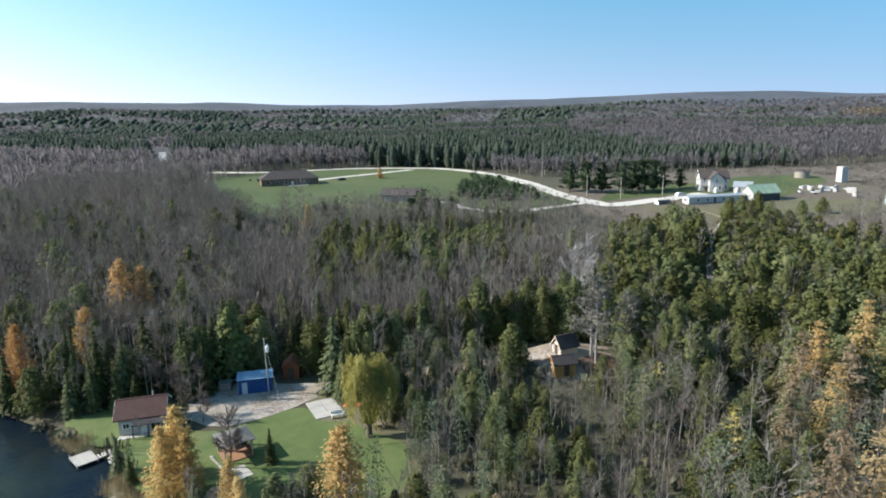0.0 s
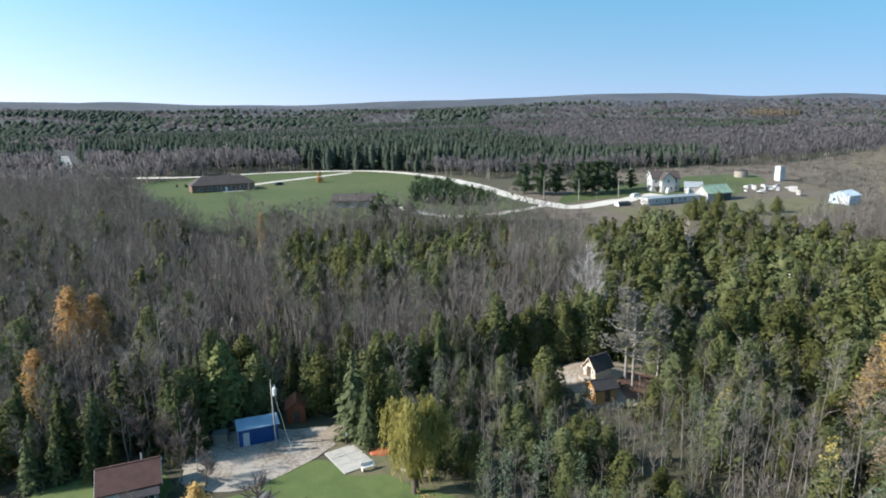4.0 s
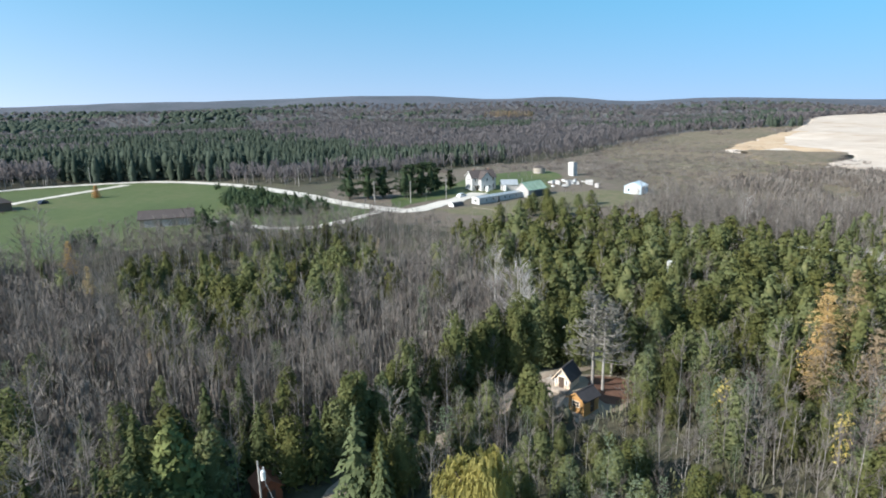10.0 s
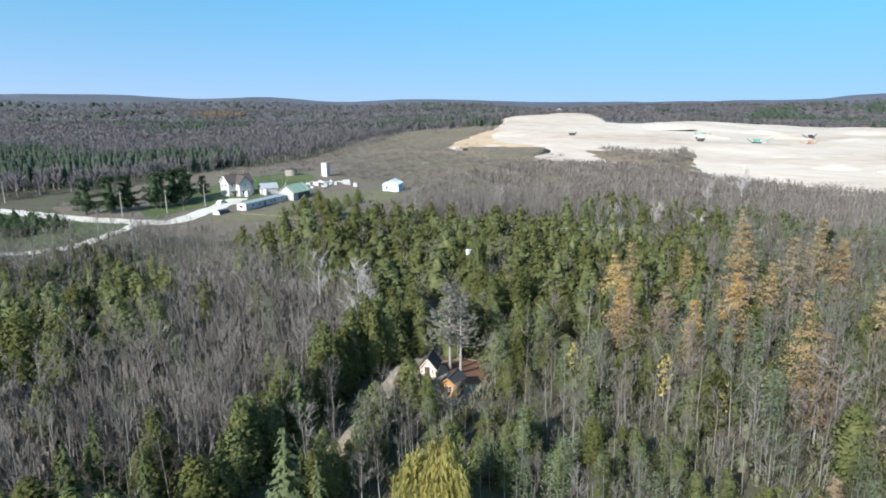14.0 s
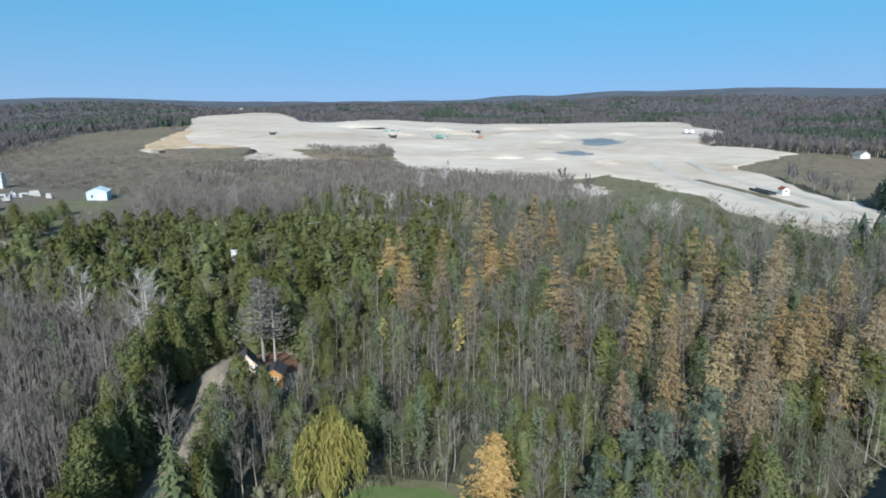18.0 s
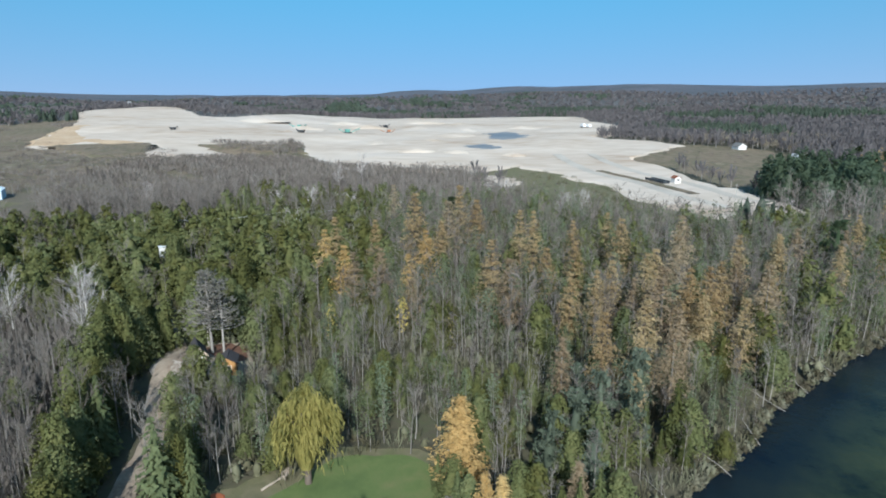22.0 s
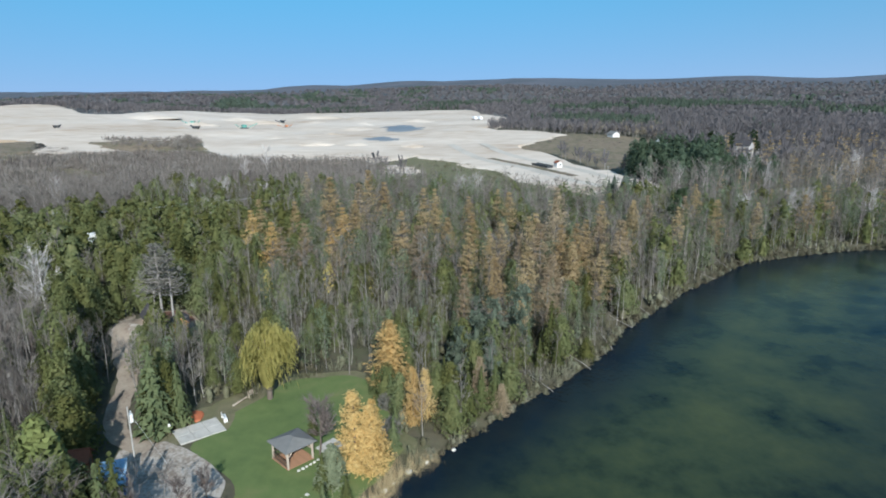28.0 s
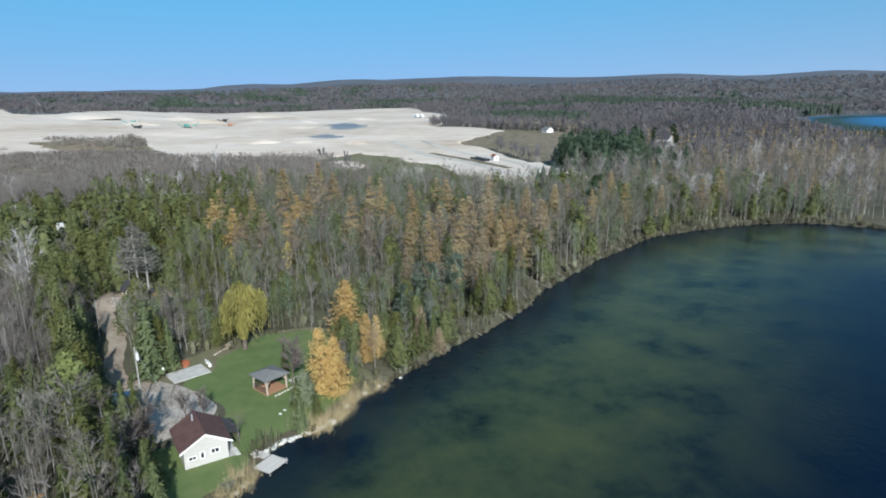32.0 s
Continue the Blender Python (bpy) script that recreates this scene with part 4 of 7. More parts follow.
M["larch_soft"] = material("soft_gold_larch_needles", [(0.42, 0.3, 0.125), (0.55, 0.4, 0.17), (0.64, 0.48, 0.23)], 0.5, 0.8, vary=0.12, leaf=0.45)
KINDS["soft_larch_tree"] = (KINDS["gold_larch_tree"][0], "bark_dark", "larch_soft", "soft golden larch on the lake shore")
M["larch_rust"] = material("rusty_larch_needles", [(0.33, 0.19, 0.075), (0.45, 0.27, 0.105), (0.54, 0.34, 0.14)], 0.5, 0.8, vary=0.1, leaf=0.45)
KINDS["rusty_larch_tree"] = (KINDS["gold_larch_tree"][0], "bark_dark", "larch_rust", "rusty orange larch standing in the grey woods")
M["larch_amber"] = material("amber_larch_needles", [(0.37, 0.24, 0.095), (0.47, 0.32, 0.13), (0.55, 0.4, 0.17)], 0.5, 0.8, vary=0.15, leaf=0.45)
KINDS["amber_larch_tree"] = (KINDS["larch_tree"][0], "bark_grey", "larch_amber", "tall amber autumn larch with a bare lower stem")
for _x0, _y0, _h, _k in ((47, 79.5, 13.5, "amber"), (43.6, 77.4, 11, "tan"), (56.5, 84.5, 14, "amber"), (46.5, 72.5, 13, "tan"), (54.4, 63.6, 14, "amber"), (36, 66, 12, "tan"), (41.5, 67, 11, "amber")):
    plant(_k + "_larch_tree", _x0, _y0, _h / 16, _h, int(_h) % 6, group="larches of the lakeside woods", wide=1.3)
KINDS["pale_larch_tree"] = (KINDS["gold_larch_tree"][0], "bark_dark", "larch_tan", "faded tan larch on the lake shore")
for _x0, _y0, _h, _w, _v in ((-30.3, 67.0, 9.6, 1.15, 0), (-31.2, 65.2, 8.4, 1.1, 1), (-28.6, 64.9, 7.6, 1.05, 2), (-22.2, 59.2, 8.0, 1.0, 0), (-20.8, 57.4, 7.0, 1.1, 1), (-11.4, 60.8, 10.4, 1.5, 2), (-59.3, 116.4, 14.5, 1.1, 0), (-56.0, 117.4, 13, 1.05, 1), (-58.3, 101.9, 10.5, 1.1, 2), (-63, 92, 11, 1.0, 0), (-66, 95.5, 9, 1.0, 1), (-20.5, 47.2, 4.5, 1.5, 1), (-19, 49.8, 7, 1.05, 0)):
    plant("rusty_larch_tree" if _x0 < -50 else "gold_larch_tree" if _x0 < -27 else "soft_larch_tree" if _x0 < -8 and _y0 > 50 else "pale_larch_tree", _x0, _y0, _h / 10, _h, _v, group="golden larches on the shore", wide=_w * (1.15 if _x0 < -27 else 1.0))


def willow_tree(seed, h=10.0, r=3.3, strands=620):
    """Weeping willow: stout forked stem and hanging curtains of narrow leaves."""
    rng = np.random.default_rng(seed)
    _, trunk = bent_trunk(h * 0.55, 0.38, rng, 0.04, 7, 5, 0.5)
    bits = [trunk]
    for i in range(7):
        a = 6.28 * i / 7 + rng.normal(0, 0.2)
        e = np.array([np.cos(a) * r * 0.6, np.sin(a) * r * 0.6, h * rng.uniform(0.78, 0.95)])
        bits.append(tube([[0, 0, h * 0.42], e * [0.5, 0.5, 0.8], e], [0.2, 0.12, 0.04], 5))
    cs, ds = [], []
    for i in range(strands):
        a, q = rng.uniform(0, 6.28), rng.uniform(0.1, 1) ** 0.5
        lobe = 0.86 + 0.2 * math.sin(3 * a + 0.7) + 0.1 * math.sin(7 * a + 2)
        top = np.array([np.cos(a) * r * q * lobe, np.sin(a) * r * q * lobe, h * (0.92 + 0.13 * lobe - (0.5 - 0.22 * lobe) * q ** 2.2) + rng.normal(0, 0.45)])
        ln = rng.uniform(1.0, 6.0) * (0.3 + 0.7 * q)
        for k in range(6):
            cs.append(top + [rng.normal(0, 0.12), rng.normal(0, 0.12), -ln * k / 6])
            ds.append((np.cos(a) * 0.25, np.sin(a) * 0.25, -1.0))
    cs = np.array(cs)
    cs[:, 2] = np.maximum(cs[:, 2], 0.6)
    return merge(bits), merge([cone_core(h * 0.2, h * 0.9, r * 0.42, rng, 7, 4, 0.5), flakes(cs, np.array(ds) + rng.normal(0, 0.25, (len(ds), 3)), 0.85, 0.17, rng)])


def pine_tree(seed, h=13.0, r=3.6, low=0.38, n=330, limbs=30):
    """Tall pine with a clean stem and wispy, spreading upper boughs."""
    rng = np.random.default_rng(seed)
    path, trunk = bent_trunk(h, 0.24, rng, 0.015, 7)
    bits, cs, ds = [], [], []
    for i in range(limbs):
        u = low + (1 - low) * rng.uniform(0, 1)
        a = rng.uniform(0, 6.28)
        R = r * (1.15 - 0.85 * (u - low) / (1 - low)) * rng.uniform(0.6, 1.1)
        p = np.array([0, 0, u * h])
        e = p + np.array([np.cos(a) * R, np.sin(a) * R, R * rng.uniform(0.05, 0.5)])
        bits.append(tube([p, (p + e) / 2 - [0, 0, 0.12 * R], e], [0.07, 0.045, 0.012], 4))
        for k in range(n // limbs):
            q = rng.uniform(0.3, 1.05)
            cs.append(p + (e - p) * q + rng.normal(0, 0.3, 3))
            ds.append((np.cos(a), np.sin(a), rng.uniform(0, 0.9)))
    core = [cone_core(h * low, h * 0.96, r * 0.5, rng, 7, 4, 0.8)] if low < 0.3 else []
    return merge([trunk] + bits), merge(core + [flakes(np.array(cs), np.array(ds) + rng.normal(0, 0.4, (len(ds), 3)), 0.62, 0.4, rng)])


M["pine_grey"] = material("faded_pine_needles", [(0.15, 0.147, 0.122), (0.225, 0.215, 0.185)], 0.5, 0.85, vary=0.1, leaf=0.45)
M["pine"] = material("pine_needles", [(0.03, 0.052, 0.024), (0.058, 0.085, 0.036)], 0.5, 0.85, vary=0.3, leaf=0.4)
M["yellow_pine"] = material("yellow_green_pine", [(0.078, 0.098, 0.026), (0.138, 0.152, 0.046)], 0.5, 0.85, vary=0.1)
M["birch_bark"] = material("white_birch_bark", [(0.5, 0.48, 0.45), (0.68, 0.66, 0.62)], 1.5, 0.8)
M["birch_twig"] = material("pale_birch_twigs", [(0.32, 0.3, 0.29), (0.45, 0.43, 0.41)], 0.8, 0.9)
KINDS["willow_tree"] = ([willow_tree(7)], "bark_dark", "willow", "yellow-green weeping willow at the lawn's edge")
KINDS["faded_pine_tree"] = ([pine_tree(201, 13.4, 4.2, 0.3, 560, 60), pine_tree(202, 12.2, 3.4, 0.34, 420, 50)], "bark_grey", "pine_grey", "tall greyish pine with a bare lower stem above the cabins")
KINDS["pine_tree"] = ([pine_tree(210 + i, 12.5, 3.6, 0.1, 1500) for i in range(3)], "bark_dark", "pine", "broad dark pine beside the farm road")
KINDS["golden_pine_tree"] = ([cedar_tree(220, 11, 2.3, 1300)], "bark_dark", "yellow_pine", "yellowish-green conifer beside the blue shed")
M["purple_twig"] = material("purplish_twigs", [(0.12, 0.1, 0.09), (0.19, 0.16, 0.145)], 0.8, 0.9, leaf=0.2)
KINDS["twiggy_tree"] = ([bare_tree(235, 7, 34, 900, 0.17, 0.09), bare_tree(236, 7, 30, 700, 0.2, 0.08)], "bark_dark", "purple_twig", "small dark leafless tree with a dense twiggy crown")
KINDS["birch_tree"] = ([bare_tree(230 + i, 14, 28, 480, 0.2, 0.13) for i in range(2)], "birch_bark", "birch_twig", "bare white-stemmed birch with pale twigs")
plant("willow_tree", -10.6, 77.4, 1.02, wide=1.12)
plant("faded_pine_tree", 22.5, 97.9, 1.0, 0.4, 0, wide=1.1)
plant("faded_pine_tree", 22.9, 96.2, 1.0, 2.4, 1)
plant("faded_pine_tree", 29, 100.7, 0.92, 4.4, 1)
plant("golden_pine_tree", -33.5, 96.6, 1.08, wide=1.35)
for _x0, _y0, _h, _v in ((-16.8, 90.7, 12.0, 3), (-15.2, 88.1, 8.7, 0), (-13.6, 92.0, 8.0, 1), (-33.0, 70.6, 4.4, 1), (-27, 62.3, 4.5, 2), (-23.5, 61.6, 4.0, 0), (-36.5, 68.3, 3.6, 1), (-12, 63.2, 4.2, 2), (-20, 59.8, 3.2, 1),
                         (-47, 90, 10, 2), (-50, 86.5, 8, 1), (-46.6, 86.6, 6, 0), (-44.4, 87.4, 5, 1), (-52.5, 85.4, 6.5, 0), (-45, 93, 12, 3), (-53, 88, 8, 0), (-40, 95, 11, 2), (-56, 92, 10, 1), (-38.6, 90.3, 9.5, 0), (-36.6, 91.9, 8.5, 1), (-37.5, 89.3, 10, 2), (-35.9, 90.9, 8.5, 1)):
    plant("spruce_tree", _x0, _y0, _h / (10 + _v), _h, _v, group="spruces round the clearing", wide=1.25 if _h > 11.5 else 0.95 if _h > 7 else 1.2)
plant("twiggy_tree", -26.4, 70.9, 0.95, 0, 0, label="small dark leafless tree beside the gazebo", wide=1.6)
plant("spruce_tree", -21.6, 71.6, 0.42, 2, 1, label="small dark spruce on the lawn behind the gazebo", wide=0.9)
KINDS["grey_bush"] = ([shrub_clump(400, 4.6, 2.4, 700)], "bark_grey", "pine_grey", "broad grey-green bush at the foot of the lawn")
M["soft_green"] = material("soft_grey_green_needles", [(0.12, 0.145, 0.085), (0.175, 0.2, 0.12), (0.23, 0.25, 0.16)], 0.5, 0.85, leaf=0.3)
KINDS["soft_conifer"] = (KINDS["cedar_tree"][0][:1], "bark_dark", "soft_green", "soft grey-green conifer beside the gazebo")
plant("soft_conifer", -32.6, 69.6, 0.6, 2, 0, label="soft green conifer beside the gazebo", wide=1.4)
plant("grey_bush", -17.2, 62.0, 0.5)
plant("grey_bush", -24.6, 62.4, 0.6, 2)
plant("cedar_tree", 8.6, 92.2, 0.72, 1, 3, label="broad olive-green cedar at the edge of the cabin glade", group="cedars round the glade")
plant("bare_tree", -39.9, 77.9, 0.32, 1, 1, label="small bare tree between lodge and lawn", wide=1.4)
plant("twiggy_tree", -33.4, 82.2, 0.6, 1, 0, label="dark brown twiggy bush at the lodge corner", wide=1.3)
plant("twiggy_tree", -36.3, 83.8, 0.75, 2, 1, label="purplish bare tree at the lodge corner", wide=1.2)
plant("twiggy_tree", -38.6, 87.8, 0.8, 3, 0, label="greyish bare tree behind the lodge", wide=1.2)
plant("twiggy_tree", -41.5, 89, 0.85, 4, 1, label="greyish bare tree behind the lodge", wide=1.2)
for _x0, _y0, _h in ((-39.4, 89.4, 7), (-38.3, 92.7, 7.5), (-41.8, 91.2, 8), (-43.6, 89.6, 7), (-36.8, 88.2, 6), (-44.8, 93.2, 9), (-41.5, 95.5, 9)):
    plant("bare_tree", _x0, _y0, _h / 11, _x0, int(_h * 2) % 7, label="grey leafless tree behind the lodge", group="bare trees behind the lodge", wide=1.6)
plant("twiggy_tree", -36.5, 90.5, 0.8, 5, 0, label="bare tree at the west edge of the yard", wide=1.2)
plant("bare_tree", -35, 86, 0.42, 3, 4, label="small bare tree on the gravel edge", wide=1.4)
for _x0, _y0, _h in ((24.1, 117, 14), (25.6, 119.5, 12.5), (30.5, 133, 12), (142, 101, 11), (131, 87, 10), (102, 100, 10), (120, 20, 11), (128, 12, 10), (60, -60, 12), (66, -72, 11), (58, -85, 12), (62, -48, 11), (129.3, 110.2, 11), (144.2, 102.4, 10), (147.2, 92.5, 8), (137.7, 153.8, 11), (131.9, 14.3, 9), (144.0, 8.4, 9), (168.8, 39.3, 8), (179.0, 31.2, 8), (230, 92, 14), (206, 100, 11)):
    plant("birch_tree", _x0, _y0, _h / 14, _h * 3, int(_h) % 2, group="white birches in the woods", wide=1.2)
for _x0, _y0, _h in ((55, 268, 12), (60.5, 262.5, 13), (67, 263, 12), (74, 257, 12.5), (82, 258.5, 13.5), (88, 262, 13), (80, 264, 12), (93, 266, 10), (101, 268, 8)):
    plant("pine_tree", _x0, _y0, _h / 12.5, _h * 2, int(_h) % 3, group="pines along the farm road", wide=1.5)
plant("pine_tree", 124, 55, 0.85, 0, 1, label="tall blue-green pine among gold larches")
M["blue_pine"] = material("blue_green_pine_needles", [(0.075, 0.1, 0.07), (0.125, 0.152, 0.11)], 0.5, 0.85, vary=0.25, leaf=0.3)
KINDS["blue_pine_tree"] = (KINDS["pine_tree"][0], "bark_grey", "blue_pine", "blue-green white pine behind the lake shore")
for _x0, _y0, _h in ((-8.5, 47.5, 9.5), (-5.5, 44.0, 10), (-11.5, 51.0, 8.5), (-3.0, 39.5, 10), (-1.5, 45.5, 9), (2.5, 36.5, 9.5), (-14.0, 47.0, 7.5), (-7.5, 40.5, 8.5)):
    plant("blue_pine_tree", _x0, _y0, _h / 12.5, _h * 3, int(_h * 2) % 3, group="blue-green pines by the shore", wide=0.85)
for _x0, _y0, _h in ((252, -178, 12), (249, -192, 11), (244, -163, 10), (262, -170, 13), (258, -198, 12), (226, -158, 9), (222, -190, 7), (270, -205, 12)):
    plant("pine_tree", _x0, _y0, _h / 12.5, _h * 2, int(_h) % 3, group="dark pines round the grey-roofed house", label="dark pine beside the grey-roofed house")
plant("pine_tree", 62, -28, 1.1, 1, 2, label="flat-topped dark pine on the far shore")
for _x0, _y0 in ((65.8, 119.2), (65.3, 119.6), (66.6, 118.3), (64.3, 118.2)):
    plant("cedar_tree", _x0, _y0, 1.1, _x0, 3, label="dense cedar in front of the raised blind", wide=0.6)
for _x0, _y0, _h, _v in ((9.5, 96.6, 7.2, 1), (31.5, 90.5, 9.5, 3), (34, 92.5, 10, 4), (33, 96, 9.5, 2), (29, 89.5, 7.5, 1), (35.5, 98, 10, 5), (27, 106.5, 10, 3), (22, 108.5, 10.5, 5), (16.5, 108, 10, 4)):
    plant("cedar_tree", _x0, _y0, _h / (8 + 0.7 * _v), _h * 3, _v, label="broad olive-green cedar at the edge of the cabin glade", group="cedars round the glade", wide=0.95)
plant("cedar_tree", 25.4, 79, 0.55, 0, 2, label="small cedar in the poplar thicket")
_track = smooth_line(TRACK[:9], 2.3)
_rt = random.Random(88)
for (a, b), (c, d) in zip(_track[2:], _track[3:]):
    ln = math.hypot(c - a, d - b)
    nx, ny = -(d - b) / ln, (c - a) / ln
    if a < 28:
        o = _rt.uniform(5.0, 7.4)
        if math.hypot(a + nx * o + 24.5, b + ny * o - 97.4) > 4.2 and math.hypot(a + nx * o + 20.8, b + ny * o - 101.6) > 4:
            plant("cedar_tree", a + nx * o, b + ny * o, _rt.uniform(0.72, 1.2), _rt.uniform(0, 6), _rt.randrange(0, 6), label="tall dark cedar in the row beside the dirt track", group="cedars along the track", wide=1.0)
    if a < 7:
        if a < -1:
            plant("cedar_tree", a - nx * 6.2 + _rt.uniform(-0.6, 0.6), b - ny * 6.2, _rt.uniform(0.62, 0.8), _rt.uniform(0, 6), _rt.randrange(0, 6), label="olive cedar between the willow and the dirt track", group="young trees along the track", wide=0.9)
        o = _rt.uniform(3.4, 4.8)
        sz = _rt.uniform(0.46, 0.62) if a < 2 else _rt.uniform(0.36, 0.46)
        plant("cedar_tree" if _rt.random() < 0.65 else "bare_tree", a - nx * o, b - ny * o, sz, _rt.uniform(0, 6), _rt.randrange(0, 6), label="young tree screening the dirt track", group="young trees along the track", wide=0.95)
M["yellow_leaf"] = material("clear_yellow_leaves", [(0.36, 0.3, 0.08), (0.5, 0.41, 0.13)], 0.6, 0.8)
KINDS["yellow_tree"] = ([poplar_tree(240, 7, 1.0, 130)], "bark_grey", "yellow_leaf", "small clear-yellow autumn tree in the thicket")
for _x0, _y0, _h in ((26.5, 79.8, 8), (31, 68, 7.5), (28, 60, 5), (47, 83, 7), (-52, 125, 5)):
    plant("yellow_tree", _x0, _y0, _h / 7, _h, group="yellow trees in the woods")
KINDS["shrub_pine"] = ([shrub_clump(250 + i, 4.2, 2.0, 90) for i in range(3)], "bark_dark", "pine", "bushy young pine planted on the lawn island")
ISLAND = [(6, 258), (14, 246), (30, 238), (40, 246), (38, 258), (34, 280), (27, 312), (20, 322), (12, 290)]
_xi, _yi = scatter(ISLAND, 4.4, 31)
for a, b in zip(_xi, _yi):
    plant("shrub_pine", a, b, random.uniform(0.7, 1.25), a, int(b) % 3, group="young pines on the lawn island")
for _x0, _y0, _s in ((-125, 335, 1.3), (-118, 320, 1.2), (-110, 300, 1.5), (-104, 285, 1.4), (-98, 270, 1.6), (-95, 262, 1.5), (-88, 250, 1.3), (-104, 268, 1.5), (-112, 280, 1.4), (-6, 231, 1.9), (-1, 228, 1.5), (-36, 224, 1.3), (-40, 221, 1.4), (4, 224, 1.6),
                     (-92, 332, 0.5), (-97, 335, 0.4), (-86, 325, 0.4), (20, 340, 0.7), (18, 336, 0.7), (-30, 340, 0.6)):
    plant("shrub_pine", _x0, _y0, _s, _x0, int(_y0) % 3, label="dark rounded conifer at the edge of the lawn", group="conifers edging the lawn")
plant("bare_tree", -46, 213, 1.0, 1, 3, label="large pale leafless tree below the wide lawn", wide=1.9)
plant("bare_tree", -50, 210, 0.9, 2, 5, label="large pale leafless tree below the wide lawn", wide=1.9)
plant("gold_larch_tree", -41, 199, 0.8, 1, 1, label="small golden larch below the wide lawn", wide=1.1)
plant("pine_tree", -9, 203, 0.7, 1, 1, label="dark rounded pine below the wide lawn", wide=1.2)
plant("pine_tree", -5, 206, 0.6, 2, 2, label="dark rounded pine below the wide lawn", wide=1.2)
_x, _y = scatter([(950, 1500), (1000, 1450), (1075, 1440), (1090, 1480), (1030, 1530)], 12, 77)
stuff("golden_larch_grove", "", np.column_stack([_x, _y, _x * 0 + 1.3, _x * 0.3, _x * 0 + 1.2]), "far patch of pale golden larches in the woods", [larch_tree(390 + i, 15, 3, 5, 5, 0.2, 1.6) for i in range(2)], [M["bark_grey"], M["larch_tan"]])
plant("rusty_larch_tree", -30, 338, 0.55, 0, 0, wide=1.9, label="small orange tree on the lawn")

for _x0, _y0, _h in ((-84, 226, 17), (-78, 218, 15), (-92, 240, 16), (-99, 254, 15), (-72, 211, 13), (-106, 246, 17), (-90, 214, 14), (-112, 262, 16), (-118, 285, 15), (-128, 306, 15), (-100, 226, 15), (-120, 250, 14), (-135, 275, 16)):
    plant("bare_tree", _x0, _y0, _h / (11 + 0.6 * (int(_h) % 7)), _x0, int(_h) % 7, label="large leafless grey oak at the edge of the wide lawn", group="bare oaks by the lawn", wide=1.7)

_x, _y = scatter([(-80, 203), (-62, 193), (-38, 190), (-10, 187), (12, 189), (28, 187), (44, 200), (48, 211), (27, 213.5), (11, 220), (-10, 217), (-38, 215), (-60, 203.5), (-78, 236)], 2.9, 33)
_rl = np.random.default_rng(34)
stuff("lawn_edge_hardwoods", "bare_tree", np.column_stack([_x, _y, _rl.uniform(0.45, 0.75, len(_x)), _rl.uniform(0, 6, len(_x)), _rl.uniform(1.2, 1.7, len(_x))]), "low bare hardwoods along the edge of the wide lawn", LITE["bare_tree"])


def low_thicket(seed):
    """A low, wide mass of bare shoots."""
    rng = np.random.default_rng(seed)
    tb = []
    for i in range(34):
        a, q = rng.uniform(0, 6.28), rng.uniform(0, 1) ** 0.6
        s = np.array([1.6 * q * np.cos(a), 1.6 * q * np.sin(a), -0.1])
        e = s * 1.25 + [rng.normal(0, 0.3), rng.normal(0, 0.3), rng.uniform(1.2, 3.2) * (1.15 - 0.4 * q)]
        w = np.cross(e - s, rng.normal(size=3))
        w *= rng.uniform(0.05, 0.13) / np.linalg.norm(w)
        tb.append((np.array([s, e + w, e - w]), np.array([(0, 1, 2)])))
    return (np.zeros((3, 3)), np.array([(0, 1, 2)])), merge(tb)


# undergrowth and far woods
_x, _y = scatter([(-70, -100), (125, -100), (125, 180), (-70, 180)], 2.85, 9)
_ok = inside(NEAR_WOODS, _x, _y) & open_ground(_x, _y, 0.2, 0.1)
_x, _y = _x[_ok], _y[_ok]
_rg = np.random.default_rng(4)
M["brush"] = material("grey_green_undergrowth", [(0.07, 0.075, 0.04), (0.13, 0.12, 0.075)], 0.4, 0.9, vary=0.4)
_sh = [(np.zeros((3, 3)), np.array([(0, 1, 2)])), None]
_sh = [(_sh[0], shrub_clump(300 + i, 2.6, 1.2, 16)[1]) for i in range(2)] + [low_thicket(310 + i) for i in range(3)]
_bw = inside(BARE, _x, _y)
stuff("undergrowth", "", np.column_stack([_x, _y, _rg.uniform(0.35, 1.0, len(_x)), _rg.uniform(0, 6, len(_x)), _rg.uniform(0.8, 1.5, len(_x))])[~_bw], "grey-green brush and saplings under the trees", _sh, [M["bark_grey"], M["brush"]])
_x, _y = scatter(BARE, 3.1, 19)
_ok = open_ground(_x, _y, 0.2, 0.1) & (_x > -150)
_x, _y = _x[_ok], _y[_ok]
stuff("twiggy_undergrowth", "", np.column_stack([_x, _y, _rg.uniform(0.9, 1.9, len(_x)), _rg.uniform(0, 6, len(_x)), _rg.uniform(0.8, 1.3, len(_x))]), "bare brown-grey saplings under the hardwoods", [low_thicket(320 + i) for i in range(4)], [M["twig"], M["twig"]])
_x, _y = scatter(SHRUBS_E, 3.7, 10)
_ok = open_ground(_x, _y, 1, 1) & ~inside(SLOPE, _x, _y)
_x, _y = _x[_ok], _y[_ok]
_s = np.where(_y > 70, 0.64, 0.74) * (1 - 0.5 * ramp01((_x - 180) / 130))
stuff("scrub_woods", "bare_tree", np.column_stack([_x, _y, _s * _rg.uniform(0.6, 1.3, len(_x)), _rg.uniform(0, 6, len(_x)), _rg.uniform(0.9, 1.5, len(_x))]), "low leafless grey scrub between cedars and sand pit",
      [bare_tree(260 + i, 11, 7, 40, 0.19, 0.12, True) for i in range(4)], [M["bark_grey"], M["twig"]])


